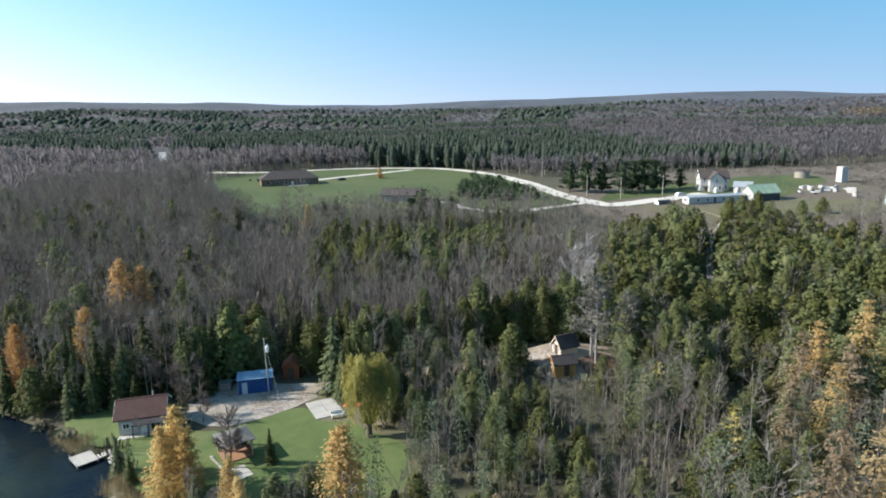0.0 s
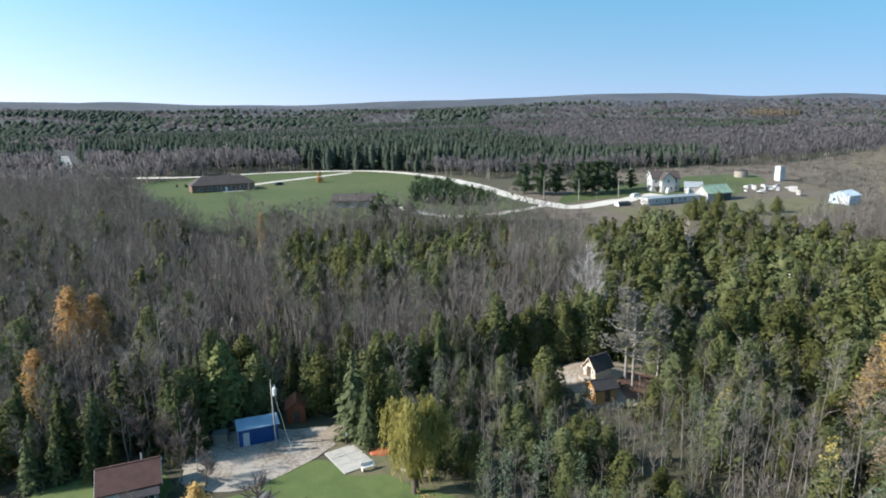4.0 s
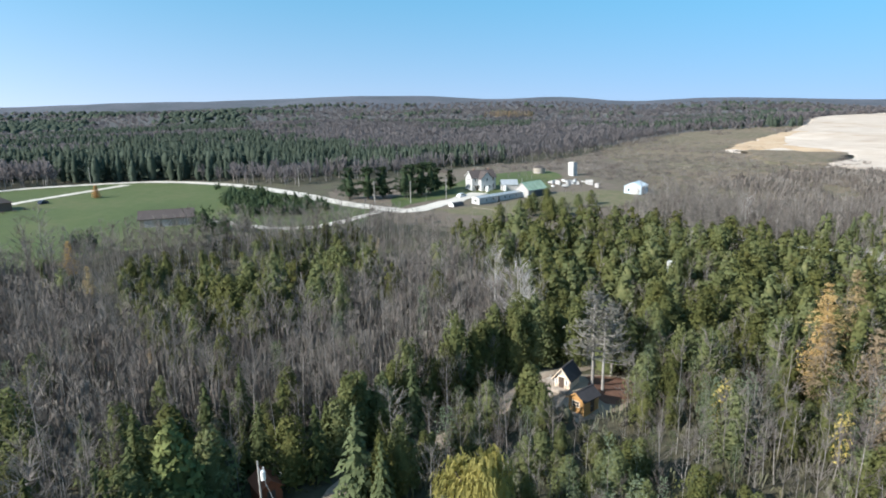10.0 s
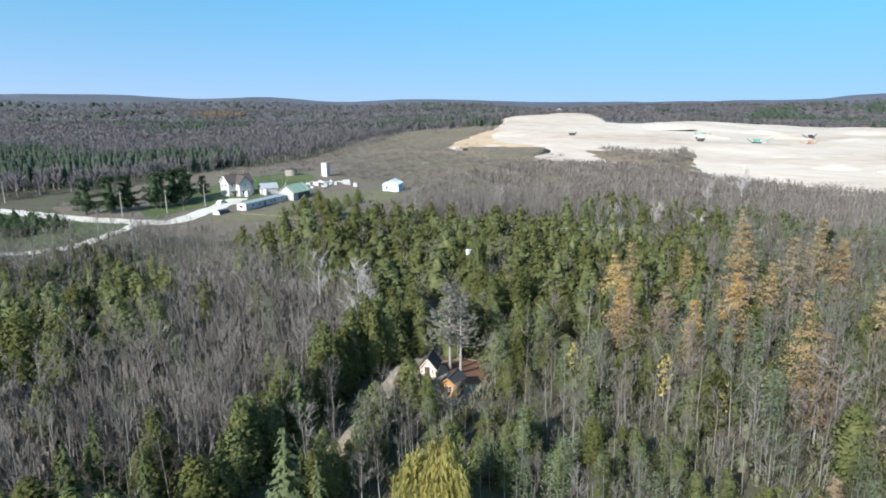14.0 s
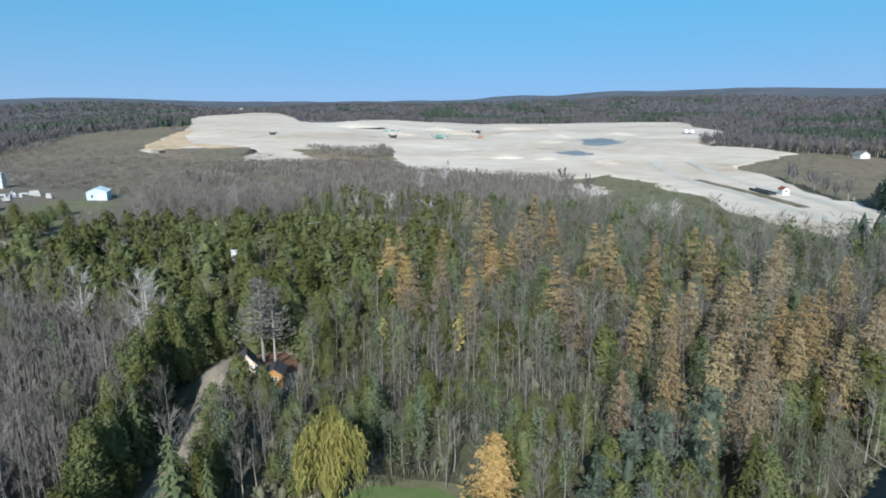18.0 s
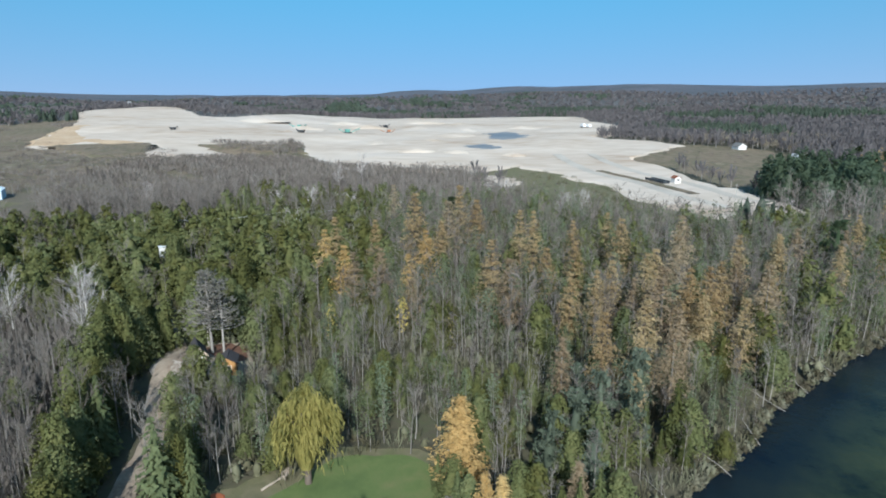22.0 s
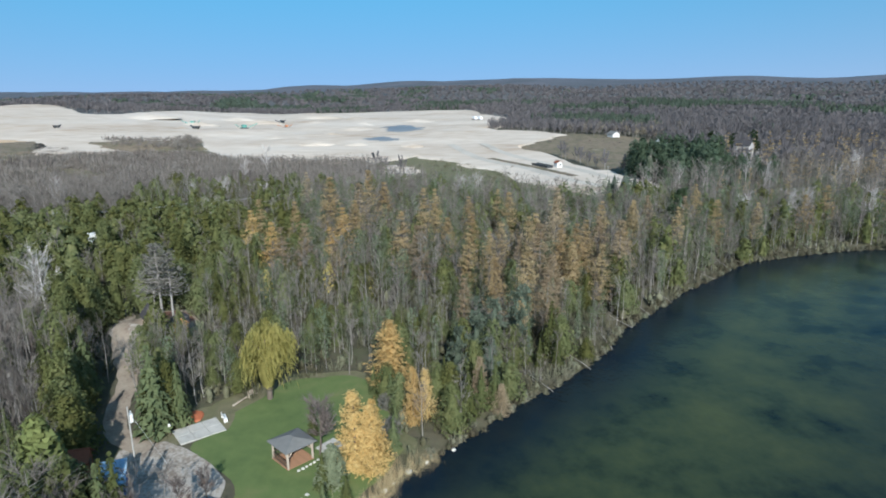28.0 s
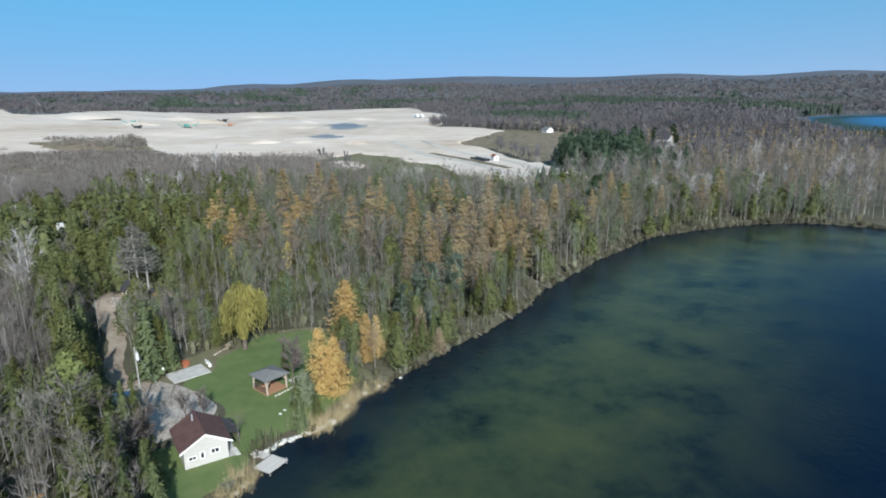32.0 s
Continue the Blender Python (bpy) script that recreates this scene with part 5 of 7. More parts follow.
def far_conifer(seed):
    rng = np.random.default_rng(seed)
    n = 20
    u, a = rng.uniform(0, 0.97, n), rng.uniform(0, 6.28, n)
    rr = 2.7 * (1 - u) ** 0.7
    c = np.column_stack([rr * np.cos(a), rr * np.sin(a), 1 + u * 12])
    core = cone_core(0.5, 13.5, 1.8, rng, 5, 3, 0.65)
    return (np.zeros((3, 3)), np.array([(0, 1, 2)])), merge([core, flakes(c, np.column_stack([np.cos(a), np.sin(a), 0.3 * np.ones(n)]), 1.7, 0.9, rng)])


def far_hardwood(seed, blades=20, broad=1.0):
    rng = np.random.default_rng(seed)
    tb = []
    for i in range(blades):
        a = rng.uniform(0, 6.28)
        q = rng.uniform(0.2, 1)
        s = np.array([0.5 * np.cos(a), 0.5 * np.sin(a), rng.uniform(2, 7)])
        e = np.array([3.2 * q * np.cos(a), 3.2 * q * np.sin(a), rng.uniform(7, 12.5) - 3 * q * q])
        w = np.cross(e - s, rng.normal(size=3))
        w *= broad * rng.uniform(0.2, 0.5) / np.linalg.norm(w)
        tb.append((np.array([s, e + w, e - w]), np.array([(0, 1, 2)])))
    return tube([[0, 0, 0], [0, 0, 6]], [0.2, 0.12], 3), merge(tb)


_thick = [low_thicket(80 + i) for i in range(4)]
_x, _y = scatter(SCRUB, 3.6, 12)
_keep = ~inside(PIT, _x, _y) & (line_distance([(262, 96), (290, 113), (318, 136)], _x, _y) > 5) & ~inside(FARM_FIELD, _x, _y)
_n = np.array([noise.noise(Vector((a / 40, b / 40, 7.0))) for a, b in zip(_x, _y)])
_keep &= _n > -0.3 + 0.45 * ramp01((_y - 250) / 60)
_x, _y, _n = _x[_keep], _y[_keep], _n[_keep]
stuff("scrub_thicket", "", np.column_stack([_x, _y, _rg.uniform(0.5, 1.3, len(_x)) * (1.1 + 0.5 * _n), _rg.uniform(0, 6, len(_x)), _rg.uniform(0.9, 1.6, len(_x))]), "low purplish-grey bare thicket over the fallow scrub", _thick, [M["twig"], M["twig"]])
_x, _y = scatter(SHRUBS_E, 4.0, 13)
_keep = open_ground(_x, _y, 1, 1) & ~inside(SLOPE, _x, _y)
_x, _y = _x[_keep], _y[_keep]
stuff("scrub_undergrowth", "", np.column_stack([_x, _y, _rg.uniform(0.7, 1.7, len(_x)), _rg.uniform(0, 6, len(_x)), _rg.uniform(0.9, 1.5, len(_x))]), "bare grey shoots under the scrub woods", _thick, [M["twig"], M["twig"]])
_x, _y = scatter(FARM_FIELD, 7.5, 14)
_n = np.array([noise.noise(Vector((a / 24, b / 24, 2.0))) for a, b in zip(_x, _y)])
_edge = line_distance(FARM_FIELD, _x, _y, True)
_keep = ((_n > 0.3) | ((_edge < 9) & (_n > -0.1))) & (line_distance(MAIN_ROAD, _x, _y) > 9) & (np.hypot(_x - 125, _y - 262) > 42)
_x, _y = _x[_keep], _y[_keep]
_fx, _fy = scatter(FARM_FIELD, 4.6, 44)
_ok = (_fx > 172) & (np.array([noise.noise(Vector((a / 30, b / 30, 6.0))) for a, b in zip(_fx, _fy)]) > -0.28)
_fx, _fy = _fx[_ok], _fy[_ok]
stuff("field_thicket", "", np.column_stack([_fx, _fy, _rg.uniform(0.3, 0.75, len(_fx)), _rg.uniform(0, 6, len(_fx)), _rg.uniform(1.2, 2.0, len(_fx))]), "low purplish-brown weeds and shoots over the fallow slope", _thick, [M["twig"], M["twig"]])
stuff("field_brush", "", np.column_stack([_x, _y, _rg.uniform(0.4, 1.0, len(_x)), _rg.uniform(0, 6, len(_x)), _rg.uniform(0.9, 1.7, len(_x))]), "dry brush and weeds along the pasture edges", _thick, [M["twig"], M["twig"]])
_x, _y = scatter(SLOPE + [], 6, 15)
_n = np.array([noise.noise(Vector((a / 24, b / 24, 9.0))) for a, b in zip(_x, _y)])
_keep = (_n > -0.05) & ~inside(PIT, _x, _y)
_x, _y = _x[_keep], _y[_keep]
stuff("slope_brush", "", np.column_stack([_x, _y, _rg.uniform(0.3, 0.9, len(_x)), _rg.uniform(0, 6, len(_x)), _rg.uniform(0.9, 1.7, len(_x))]), "patches of dry brush on the grassy slope", _thick, [M["brush"], M["brush"]])

GROVE = [(150, -72), (185, -76), (205, -112), (190, -140), (150, -128), (138, -95)]
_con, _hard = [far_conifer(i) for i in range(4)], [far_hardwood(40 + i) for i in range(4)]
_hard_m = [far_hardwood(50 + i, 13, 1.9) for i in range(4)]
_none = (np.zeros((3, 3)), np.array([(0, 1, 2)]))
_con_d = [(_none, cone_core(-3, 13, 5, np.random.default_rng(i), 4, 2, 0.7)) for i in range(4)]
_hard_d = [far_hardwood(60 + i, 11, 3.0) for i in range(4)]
LOW_WOODS = [(162, -271), (327, -359), (430, -480), (255, -385)]   # young growth before the far pond


def far_ring(lo, hi, spacing, seed):
    rng = np.random.default_rng(seed)
    x, y = scatter([(-hi, -hi), (hi, -hi), (hi, hi), (-hi, hi)], spacing, seed)
    r, az = np.hypot(x, y - 40), np.degrees(np.arctan2(x, y - 40))
    ok = (r > lo) & (r < hi) & (az > -46) & (az < 176) & open_ground(x, y, 2, 2) & ~inside(NEAR_WOODS, x, y) & ~inside(SHRUBS_E, x, y) & ~inside(SCRUB, x, y) & ~inside(SLOPE, x, y) & ~((x > -135) & (x < 250) & (y > 175) & (y < 330))
    return x[ok], y[ok], rng


for _name, _lo, _hi, _sp, _sz in (("middle", 120, 620, 6.2, 0.82), ("far", 620, 1250, 11.5, 0.95), ("distant", 1250, 2700, 29, 1.0)):
    x, y, rng = far_ring(_lo, _hi, _sp, int(_lo))
    lump = np.array([noise.fractal(Vector((a / 230, b / 150, 5.0)), 1.0, 2.0, 2) for a, b in zip(x, y)])
    az = np.degrees(np.arctan2(x, y - 40))
    bias = 0.05 - 0.16 * ((az > 18) & (az < 80)) + 0.2 * ((az < 16) & (az > -22) & (y > 445) & (y < 620)) - 0.5 * ((y > 385) & (y < 430) & (x < -45)) + 0.3 * ((y > 398) & (y < 450) & (x > -45) & (x < 60)) - 0.35 * ((x < -60) & (y < 430)) - 0.06 * (az > 95)
    r = np.hypot(x, y - 40)
    bias = bias + 0.28 * ((az < 12) & (r > 600))
    bias = np.where((az > 100) & (r > 560), np.where((r > 720) & (r < 1450), bias + 0.1, bias - 0.35), bias)
    con = lump + bias + rng.uniform(-0.05, 0.05, len(x)) > (0.24 if _lo < 1000 else 0.2)
    con &= ~((x < 340) & (y < -40) & (y > -330))
    grove = inside(GROVE, x, y) | (np.hypot(x - 234, y + 173) < 16)
    if _lo < 200:
        shore_side = ~con & ~grove & (x < 175) & (y < -25) & (y > -240)
        n = shore_side.sum()
        stuff("far_shore_hardwoods", "bare_tree", np.column_stack([x, y, 0.85 * rng.uniform(0.7, 1.2, len(x)), rng.uniform(0, 6, len(x)), rng.uniform(1.1, 1.6, len(x))])[shore_side], "grey leafless woods beyond the far shore", LITE["bare_tree"])
        for a, b in zip(x[shore_side][::17], y[shore_side][::17]):
            plant("birch_tree", a + 1.5, b, rng.uniform(0.6, 0.9), a, int(abs(a)) % 2, group="white birches in the woods", wide=1.1)
        grove = grove | shore_side
    for sel, kind_name, shapes, mats, words in ((con & ~grove, "conifers", _con_d if _lo > 1000 else _con, [M["bark_dark"], M["hazed_conifer"]], "dark conifer woods"), (~con & ~grove, "hardwoods", _hard_d if _lo > 1000 else _hard_m if _lo > 500 else _hard, [M["bark_grey"], M["hazed_hardwood"]], "leafless grey-brown hardwood forest")):
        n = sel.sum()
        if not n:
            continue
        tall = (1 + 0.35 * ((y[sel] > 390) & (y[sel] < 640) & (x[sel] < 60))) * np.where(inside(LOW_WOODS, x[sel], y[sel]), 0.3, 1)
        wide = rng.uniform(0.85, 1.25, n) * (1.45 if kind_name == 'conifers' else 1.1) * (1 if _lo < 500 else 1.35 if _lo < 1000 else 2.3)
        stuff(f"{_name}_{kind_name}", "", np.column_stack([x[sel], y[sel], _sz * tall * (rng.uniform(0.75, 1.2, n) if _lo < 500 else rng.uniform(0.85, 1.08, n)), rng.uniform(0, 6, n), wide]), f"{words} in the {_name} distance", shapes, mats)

M["aspen_tan"] = material("faded_tan_aspens", [(0.2, 0.175, 0.13), (0.3, 0.26, 0.19)], 0.02, 0.95, vary=0.2, coords="World", leaf=0.3)
_x, _y = scatter([(330, -172), (400, -128), (520, -165), (480, -235), (360, -235)], 5.5, 71)
stuff("tan_aspens", "", np.column_stack([_x, _y, _rg.uniform(0.5, 0.75, len(_x)), _rg.uniform(0, 6, len(_x)), _rg.uniform(0.8, 1.2, len(_x))]), "band of faded tan aspens beyond the pasture", _hard, [M["bark_grey"], M["aspen_tan"]])
_x, _y = scatter(EAST_FIELD, 7, 72)
_n = np.array([noise.noise(Vector((a / 22, b / 22, 4.0))) for a, b in zip(_x, _y)])
_x, _y = _x[_n > 0.05], _y[_n > 0.05]
stuff("pasture_brush", "", np.column_stack([_x, _y, _rg.uniform(0.2, 0.6, len(_x)), _rg.uniform(0, 6, len(_x)), _rg.uniform(1.2, 2.0, len(_x))]), "reddish-brown weeds in the pasture", _thick, [M["purple_twig"], M["purple_twig"]])
_x, _y = scatter([(368, 205), (372, 191), (375, 168), (403, 163), (400, 152), (358, 142), (335, 144), (317, 136), (320, 147), (334, 187)], 5, 73)
_b = stuff("bank_brush", "", np.column_stack([_x, _y, _rg.uniform(0.6, 1.4, len(_x)), _rg.uniform(0, 6, len(_x)), _rg.uniform(0.9, 1.5, len(_x))]), "bare bushes on the scrub bank", _thick, [M["twig"], M["twig"]])
_b.location.z += 3.2
_line = smooth_line(LAKE[3:24], 0.8)
_rg2 = np.random.default_rng(21)
_sx = np.array([p[0] for p in _line]) + _rg2.normal(0, 0.5, len(_line))
_sy = np.array([p[1] for p in _line]) + _rg2.normal(0, 0.5, len(_line))
_d = shore_distance(_sx, _sy)
_ok = (_d > -0.6) & ((_sy < 60) | (_sy > 79))
_sx, _sy = _sx[_ok], _sy[_ok]
M["shore_brush"] = material("tawny_shore_brush", [(0.05, 0.052, 0.034), (0.1, 0.092, 0.06), (0.06, 0.078, 0.036)], 0.4, 0.9, vary=0.45)
stuff("shore_brush", "", np.column_stack([_sx, _sy, _rg2.uniform(0.3, 0.75, len(_sx)), _rg2.uniform(0, 6, len(_sx)), _rg2.uniform(0.8, 1.4, len(_sx))]), "tawny brush overhanging the lake shore",
      [(_sh[0][0], shrub_clump(320 + i, 2.4, 1.1, 60)[1]) for i in range(4)], [M["bark_grey"], M["shore_brush"]])


_rs = random.Random(63)
_edge = smooth_line(LAKE[13:22], 3.0)
for k in range(2, len(_edge) - 1, 3):
    (a, b), (c, d) = _edge[k], _edge[k + 1]
    ln = math.hypot(c - a, d - b)
    out = math.atan2(-(c - a) / ln, (d - b) / ln) + math.pi + _rs.uniform(-0.7, 0.7)
    ob = plant("bare_tree", a - math.cos(out) * 1.2, b - math.sin(out) * 1.2, _rs.uniform(0.38, 0.6), 0, k % 7, label="grey leafless snag leaning out over the lake", group="leaning snags on the shore", wide=1.3)
    ob.matrix_world = Matrix.Translation((a - math.cos(out) * 1.2, b - math.sin(out) * 1.2, 0.5)) @ Euler((0, 0, out)).to_matrix().to_4x4() @ Euler((0, radians(_rs.uniform(55, 80)), 0)).to_matrix().to_4x4() @ Matrix.Diagonal((0.55, 0.55, 0.5, 1))


def reed_clump(seed, n=26, h=1.5):
    rng = np.random.default_rng(seed)
    out = []
    for i in range(n):
        p = np.array([rng.normal(0, 0.35), rng.normal(0, 0.35), -0.1])
        t = p + [rng.normal(0, 0.25), rng.normal(0, 0.25), h * rng.uniform(0.6, 1.15)]
        w = np.array([np.cos(i), np.sin(i), 0]) * 0.02
        out.append((np.array([p - w, p + w, t]), np.array([(0, 1, 2)])))
    return (np.zeros((3, 3)), np.array([(0, 1, 2)])), merge(out)


_pts = []
for a, b in list(zip(smooth_line([(-51, 79.6), (-47.5, 77), (-46.5, 78)], 0.35), smooth_line([(-51, 79.6), (-47.5, 77), (-46.5, 78)], 0.35))) + [(q, q) for q in smooth_line([(-39.2, 69), (-36, 65.3), (-32, 62.6), (-29.8, 58.5)], 0.22)]:
    for _ in range(3):
        _pts.append((a[0] + random.gauss(0, 0.7), a[1] + random.gauss(0, 0.7), random.uniform(0.7, 1.3), random.uniform(0, 6), 1.0))
stuff("reed_bed", "", _pts, "dry straw-coloured reeds at the water's edge", [reed_clump(i) for i in range(4)], [M["reed"], M["reed"]])

M["grove_pine"] = material("mid_green_pine_needles", [(0.06, 0.09, 0.056), (0.1, 0.138, 0.082)], 0.3, 0.85, vary=0.2, leaf=0.5)
_gx2, _gy2 = scatter(GROVE, 4.2, 61)
_rg3 = np.random.default_rng(62)
_gap = line_distance([(238, -176), (120, -90)], _gx2, _gy2) < 10
stuff("pine_grove", "", np.column_stack([_gx2, _gy2, _rg3.uniform(1.0, 1.45, len(_gx2)) * np.where(_gap, 0.6, 1.15), _rg3.uniform(0, 6, len(_gx2)), _rg3.uniform(1.1, 1.5, len(_gx2))]), "dense rounded dark green pine grove", LITE["cedar_tree"], [M["bark_dark"], M["grove_pine"]])
_lx, _ly = scatter([(48, -50), (105, -45), (150, -190), (110, -260), (20, -240), (5, -140), (36, -105)], 9, 63)
_ok = open_ground(_lx, _ly, 1, 3) & (_rg3.uniform(0, 1, len(_lx)) < 0.5)
stuff("far_shore_larches", "larch_tree", np.column_stack([_lx, _ly, _rg3.uniform(0.55, 0.8, len(_lx)), _rg3.uniform(0, 6, len(_lx)), _rg3.uniform(0.9, 1.2, len(_lx))])[_ok], "tan and gold larches beyond the far shore", [larch_tree(370 + i, 16, 2.5, 10, 7) for i in range(3)])
_lx, _ly = scatter([(140, -110), (205, -125), (270, -180), (260, -310), (130, -270), (110, -180)], 10, 66)
_ok = open_ground(_lx, _ly, 1, 3) & ~inside(GROVE, _lx, _ly) & (_rg3.uniform(0, 1, len(_lx)) < 0.6)
stuff("tan_larch_woods", "larch_tree", np.column_stack([_lx, _ly, _rg3.uniform(0.6, 0.85, len(_lx)), _rg3.uniform(0, 6, len(_lx)), _rg3.uniform(0.9, 1.2, len(_lx))])[_ok], "faded tan larches scattered through far woods", [larch_tree(375 + i, 16, 2.6, 8, 5, 0.15, 0.8) for i in range(3)], [M["bark_grey"], M["larch"]])
_bx, _by = scatter(SCRUB, 9, 64)
_ok = open_ground(_bx, _by, -5, 2) | inside(SCRUB, _bx, _by)
_ok &= ~inside(PIT, _bx, _by)
stuff("scrub_bushes", "", np.column_stack([_bx, _by, _rg3.uniform(0.12, 0.34, len(_bx)), _rg3.uniform(0, 6, len(_bx)), _rg3.uniform(1.2, 2.0, len(_bx))])[_ok], "low brown bushes scattered over fallow scrub", [bare_tree(380 + i, 11, 7, 40, 0.17, 0.12, True) for i in range(3)], [M["bark_grey"], M["twig"]])

# ---- buildings and small things ----
def box(bm, x, y, z, sx, sy, sz, turn=0.0, taper=1.0):
    """A box with its base at z, centred on x, y; its top narrowed by taper."""
    c, s = math.cos(turn), math.sin(turn)
    vs = []
    for dz in (0, 1):
        k = taper if dz else 1.0
        for dx, dy in ((-1, -1), (1, -1), (1, 1), (-1, 1)):
            px, py = dx * sx / 2 * k, dy * sy / 2 * k
            vs.append(bm.verts.new((x + px * c - py * s, y + px * s + py * c, z + dz * sz)))
    for q in ((3, 2, 1, 0), (4, 5, 6, 7), (0, 1, 5, 4), (1, 2, 6, 5), (2, 3, 7, 6), (3, 0, 4, 7)):
        bm.faces.new([vs[i] for i in q])
    return vs


def rod(bm, a, b, r, sides=6, r2=None):
    v, f = tube([a, b], [r, r if r2 is None else r2], sides)
    vs = [bm.verts.new(p) for p in v]
    for t in f:
        bm.faces.new([vs[i] for i in t])
    bm.faces.new([vs[i] for i in range(sides)][::-1])
    bm.faces.new([vs[i] for i in range(sides, 2 * sides)])


def prism(bm, outline, x0, x1, axis="x"):
    """An outline in y, z pulled along x (or in x, z along y)."""
    ends = []
    for x in (x0, x1):
        ends.append([bm.verts.new((x, p, q) if axis == "x" else (p, x, q)) for p, q in outline])
    n = len(outline)
    bm.faces.new(ends[0][::-1])
    bm.faces.new(ends[1])
    for i in range(n):
        bm.faces.new((ends[0][i], ends[0][(i + 1) % n], ends[1][(i + 1) % n], ends[1][i]))


def part(name, bm, mat, parent, label="", bevel=0.0):
    """Links a bmesh as one mesh object under a thing or a part."""
    if bevel:
        bmesh.ops.bevel(bm, geom=bm.edges[:], offset=bevel, segments=1, affect="EDGES")
    bmesh.ops.recalc_face_normals(bm, faces=bm.faces[:])
    me = bpy.data.meshes.new(name)
    bm.to_mesh(me)
    bm.free()
    me.materials.append(mat)
    ob = new(name, me)
    ob.parent = parent
    if label:
        ob["label"] = label
    return ob


def thing(name, x, y, turn, label, category, group="", z=None):
    root = new(name)
    root.empty_display_size = 0.3
    root.matrix_world = pose(x, y, H(x, y) if z is None else z, 0, 0, turn)
    return tagged(root, label, category, group)


def piece(name, mesh, parent, m):
    ob = new(name, mesh)
    ob.parent = parent
    ob.matrix_basis = m
    return ob


def box_mesh(name, sx, sy, sz, mat, bevel=0.0):
    bm = bmesh.new()
    box(bm, 0, 0, 0, sx, sy, sz)
    if bevel:
        bmesh.ops.bevel(bm, geom=bm.edges[:], offset=bevel, segments=1, affect="EDGES")
    me = bpy.data.meshes.new(name)
    bm.to_mesh(me)
    bm.free()
    me.materials.append(mat)
    return me


def paint(name, c, rough=0.6, wear=0.18, scale=0.8, bump=0.01, stretch=(1, 1, 1), metal=0.0):
    lo = tuple(v * (1 - wear) for v in c)
    hi = tuple(min(0.9, v * (1 + wear * 0.6)) for v in c)
    return material(name, [lo, c, hi], scale, rough, metal, bump, 6.0, 0.0, 0.4, stretch)


M["white_siding"] = paint("white_siding", (0.6, 0.6, 0.59), 0.6, 0.1, 0.6, 0.02, (1, 1, 9))
M["lodge_siding"] = paint("pale_grey_siding", (0.45, 0.435, 0.41), 0.6, 0.12, 0.6, 0.02, (1, 1, 9))
M["dock_board"] = paint("sun_bleached_boards", (0.47, 0.44, 0.4), 0.85, 0.2, 2.0, 0.01)
M["farm_wall"] = paint("greyed_white_boards", (0.46, 0.46, 0.45), 0.7, 0.2, 0.5, 0.02, (1, 1, 6))
M["white_trim"] = paint("white_trim", (0.78, 0.77, 0.74), 0.5, 0.08)
M["maroon_roof"] = paint("maroon_shingles", (0.095, 0.052, 0.046), 0.9, 0.3, 1.2, 0.03)
M["dark_roof"] = paint("dark_shingles", (0.05, 0.047, 0.05), 0.9, 0.3, 1.2, 0.03)
M["brown_roof"] = paint("brown_shingles", (0.08, 0.067, 0.064), 0.9, 0.25, 0.4, 0.03)
M["blue_wall"] = paint("blue_sheet_steel", (0.015, 0.075, 0.26), 0.5, 0.25, 0.7, 0.01)
M["blue_roof"] = paint("pale_blue_roof_steel", (0.3, 0.44, 0.58), 0.45, 0.2, 0.7, 0.01)
M["cedar_board"] = paint("orange_cedar_boards", (0.4, 0.225, 0.085), 0.6, 0.25, 1.5, 0.01, (6, 6, 1))
M["pale_board"] = paint("pale_cream_boards", (0.62, 0.5, 0.38), 0.6, 0.2, 1.5, 0.01)
M["red_board"] = paint("rust_red_boards", (0.2, 0.07, 0.035), 0.8, 0.3, 1.2, 0.02, (6, 6, 1))
M["tan_wall"] = paint("tan_sheet", (0.27, 0.24, 0.2), 0.7, 0.2)
M["brick"] = paint("brown_brick", (0.2, 0.13, 0.1), 0.9, 0.25, 1.5, 0.02)
M["grey_board"] = paint("weathered_grey_boards", (0.36, 0.35, 0.34), 0.85, 0.3, 1.0, 0.02, (6, 6, 1))
M["grey_metal"] = paint("galvanised_steel", (0.52, 0.54, 0.55), 0.45, 0.2, 0.6, 0.01, metal=0.5)
M["green_roof"] = paint("faded_green_roof_steel", (0.3, 0.4, 0.3), 0.6, 0.45, 0.35, 0.02)
M["pale_blue"] = paint("pale_blue_sheet", (0.44, 0.53, 0.6), 0.6, 0.12, 0.4)
M["timber"] = paint("dark_brown_timber", (0.09, 0.065, 0.05), 0.8, 0.3, 2.0, 0.01)
M["timber_light"] = paint("weathered_timber", (0.4, 0.34, 0.28), 0.85, 0.25, 2.0, 0.01)
M["deck_brown"] = paint("reddish_deck_boards", (0.3, 0.17, 0.1), 0.8, 0.25, 1.5, 0.01)
M["roof_grey"] = paint("grey_roof_felt", (0.15, 0.15, 0.145), 0.9, 0.2, 1.0, 0.02)
M["concrete"] = paint("pale_concrete", (0.42, 0.4, 0.365), 0.95, 0.25, 0.9, 0.015)
M["stone"] = paint("pale_limestone", (0.55, 0.53, 0.48), 0.95, 0.3, 1.5, 0.03)
M["tyre"] = paint("black_rubber", (0.02, 0.02, 0.02), 0.8, 0.1)
M["car_white"] = paint("white_car_paint", (0.75, 0.76, 0.78), 0.25, 0.05)
M["car_dark"] = paint("dark_blue_car_paint", (0.03, 0.04, 0.06), 0.25, 0.05)
M["pole_wood"] = paint("grey_pole_wood", (0.33, 0.315, 0.29), 0.9, 0.2, 2.0, 0.01)
M["steel_dark"] = paint("dark_machine_steel", (0.05, 0.055, 0.06), 0.6, 0.3)
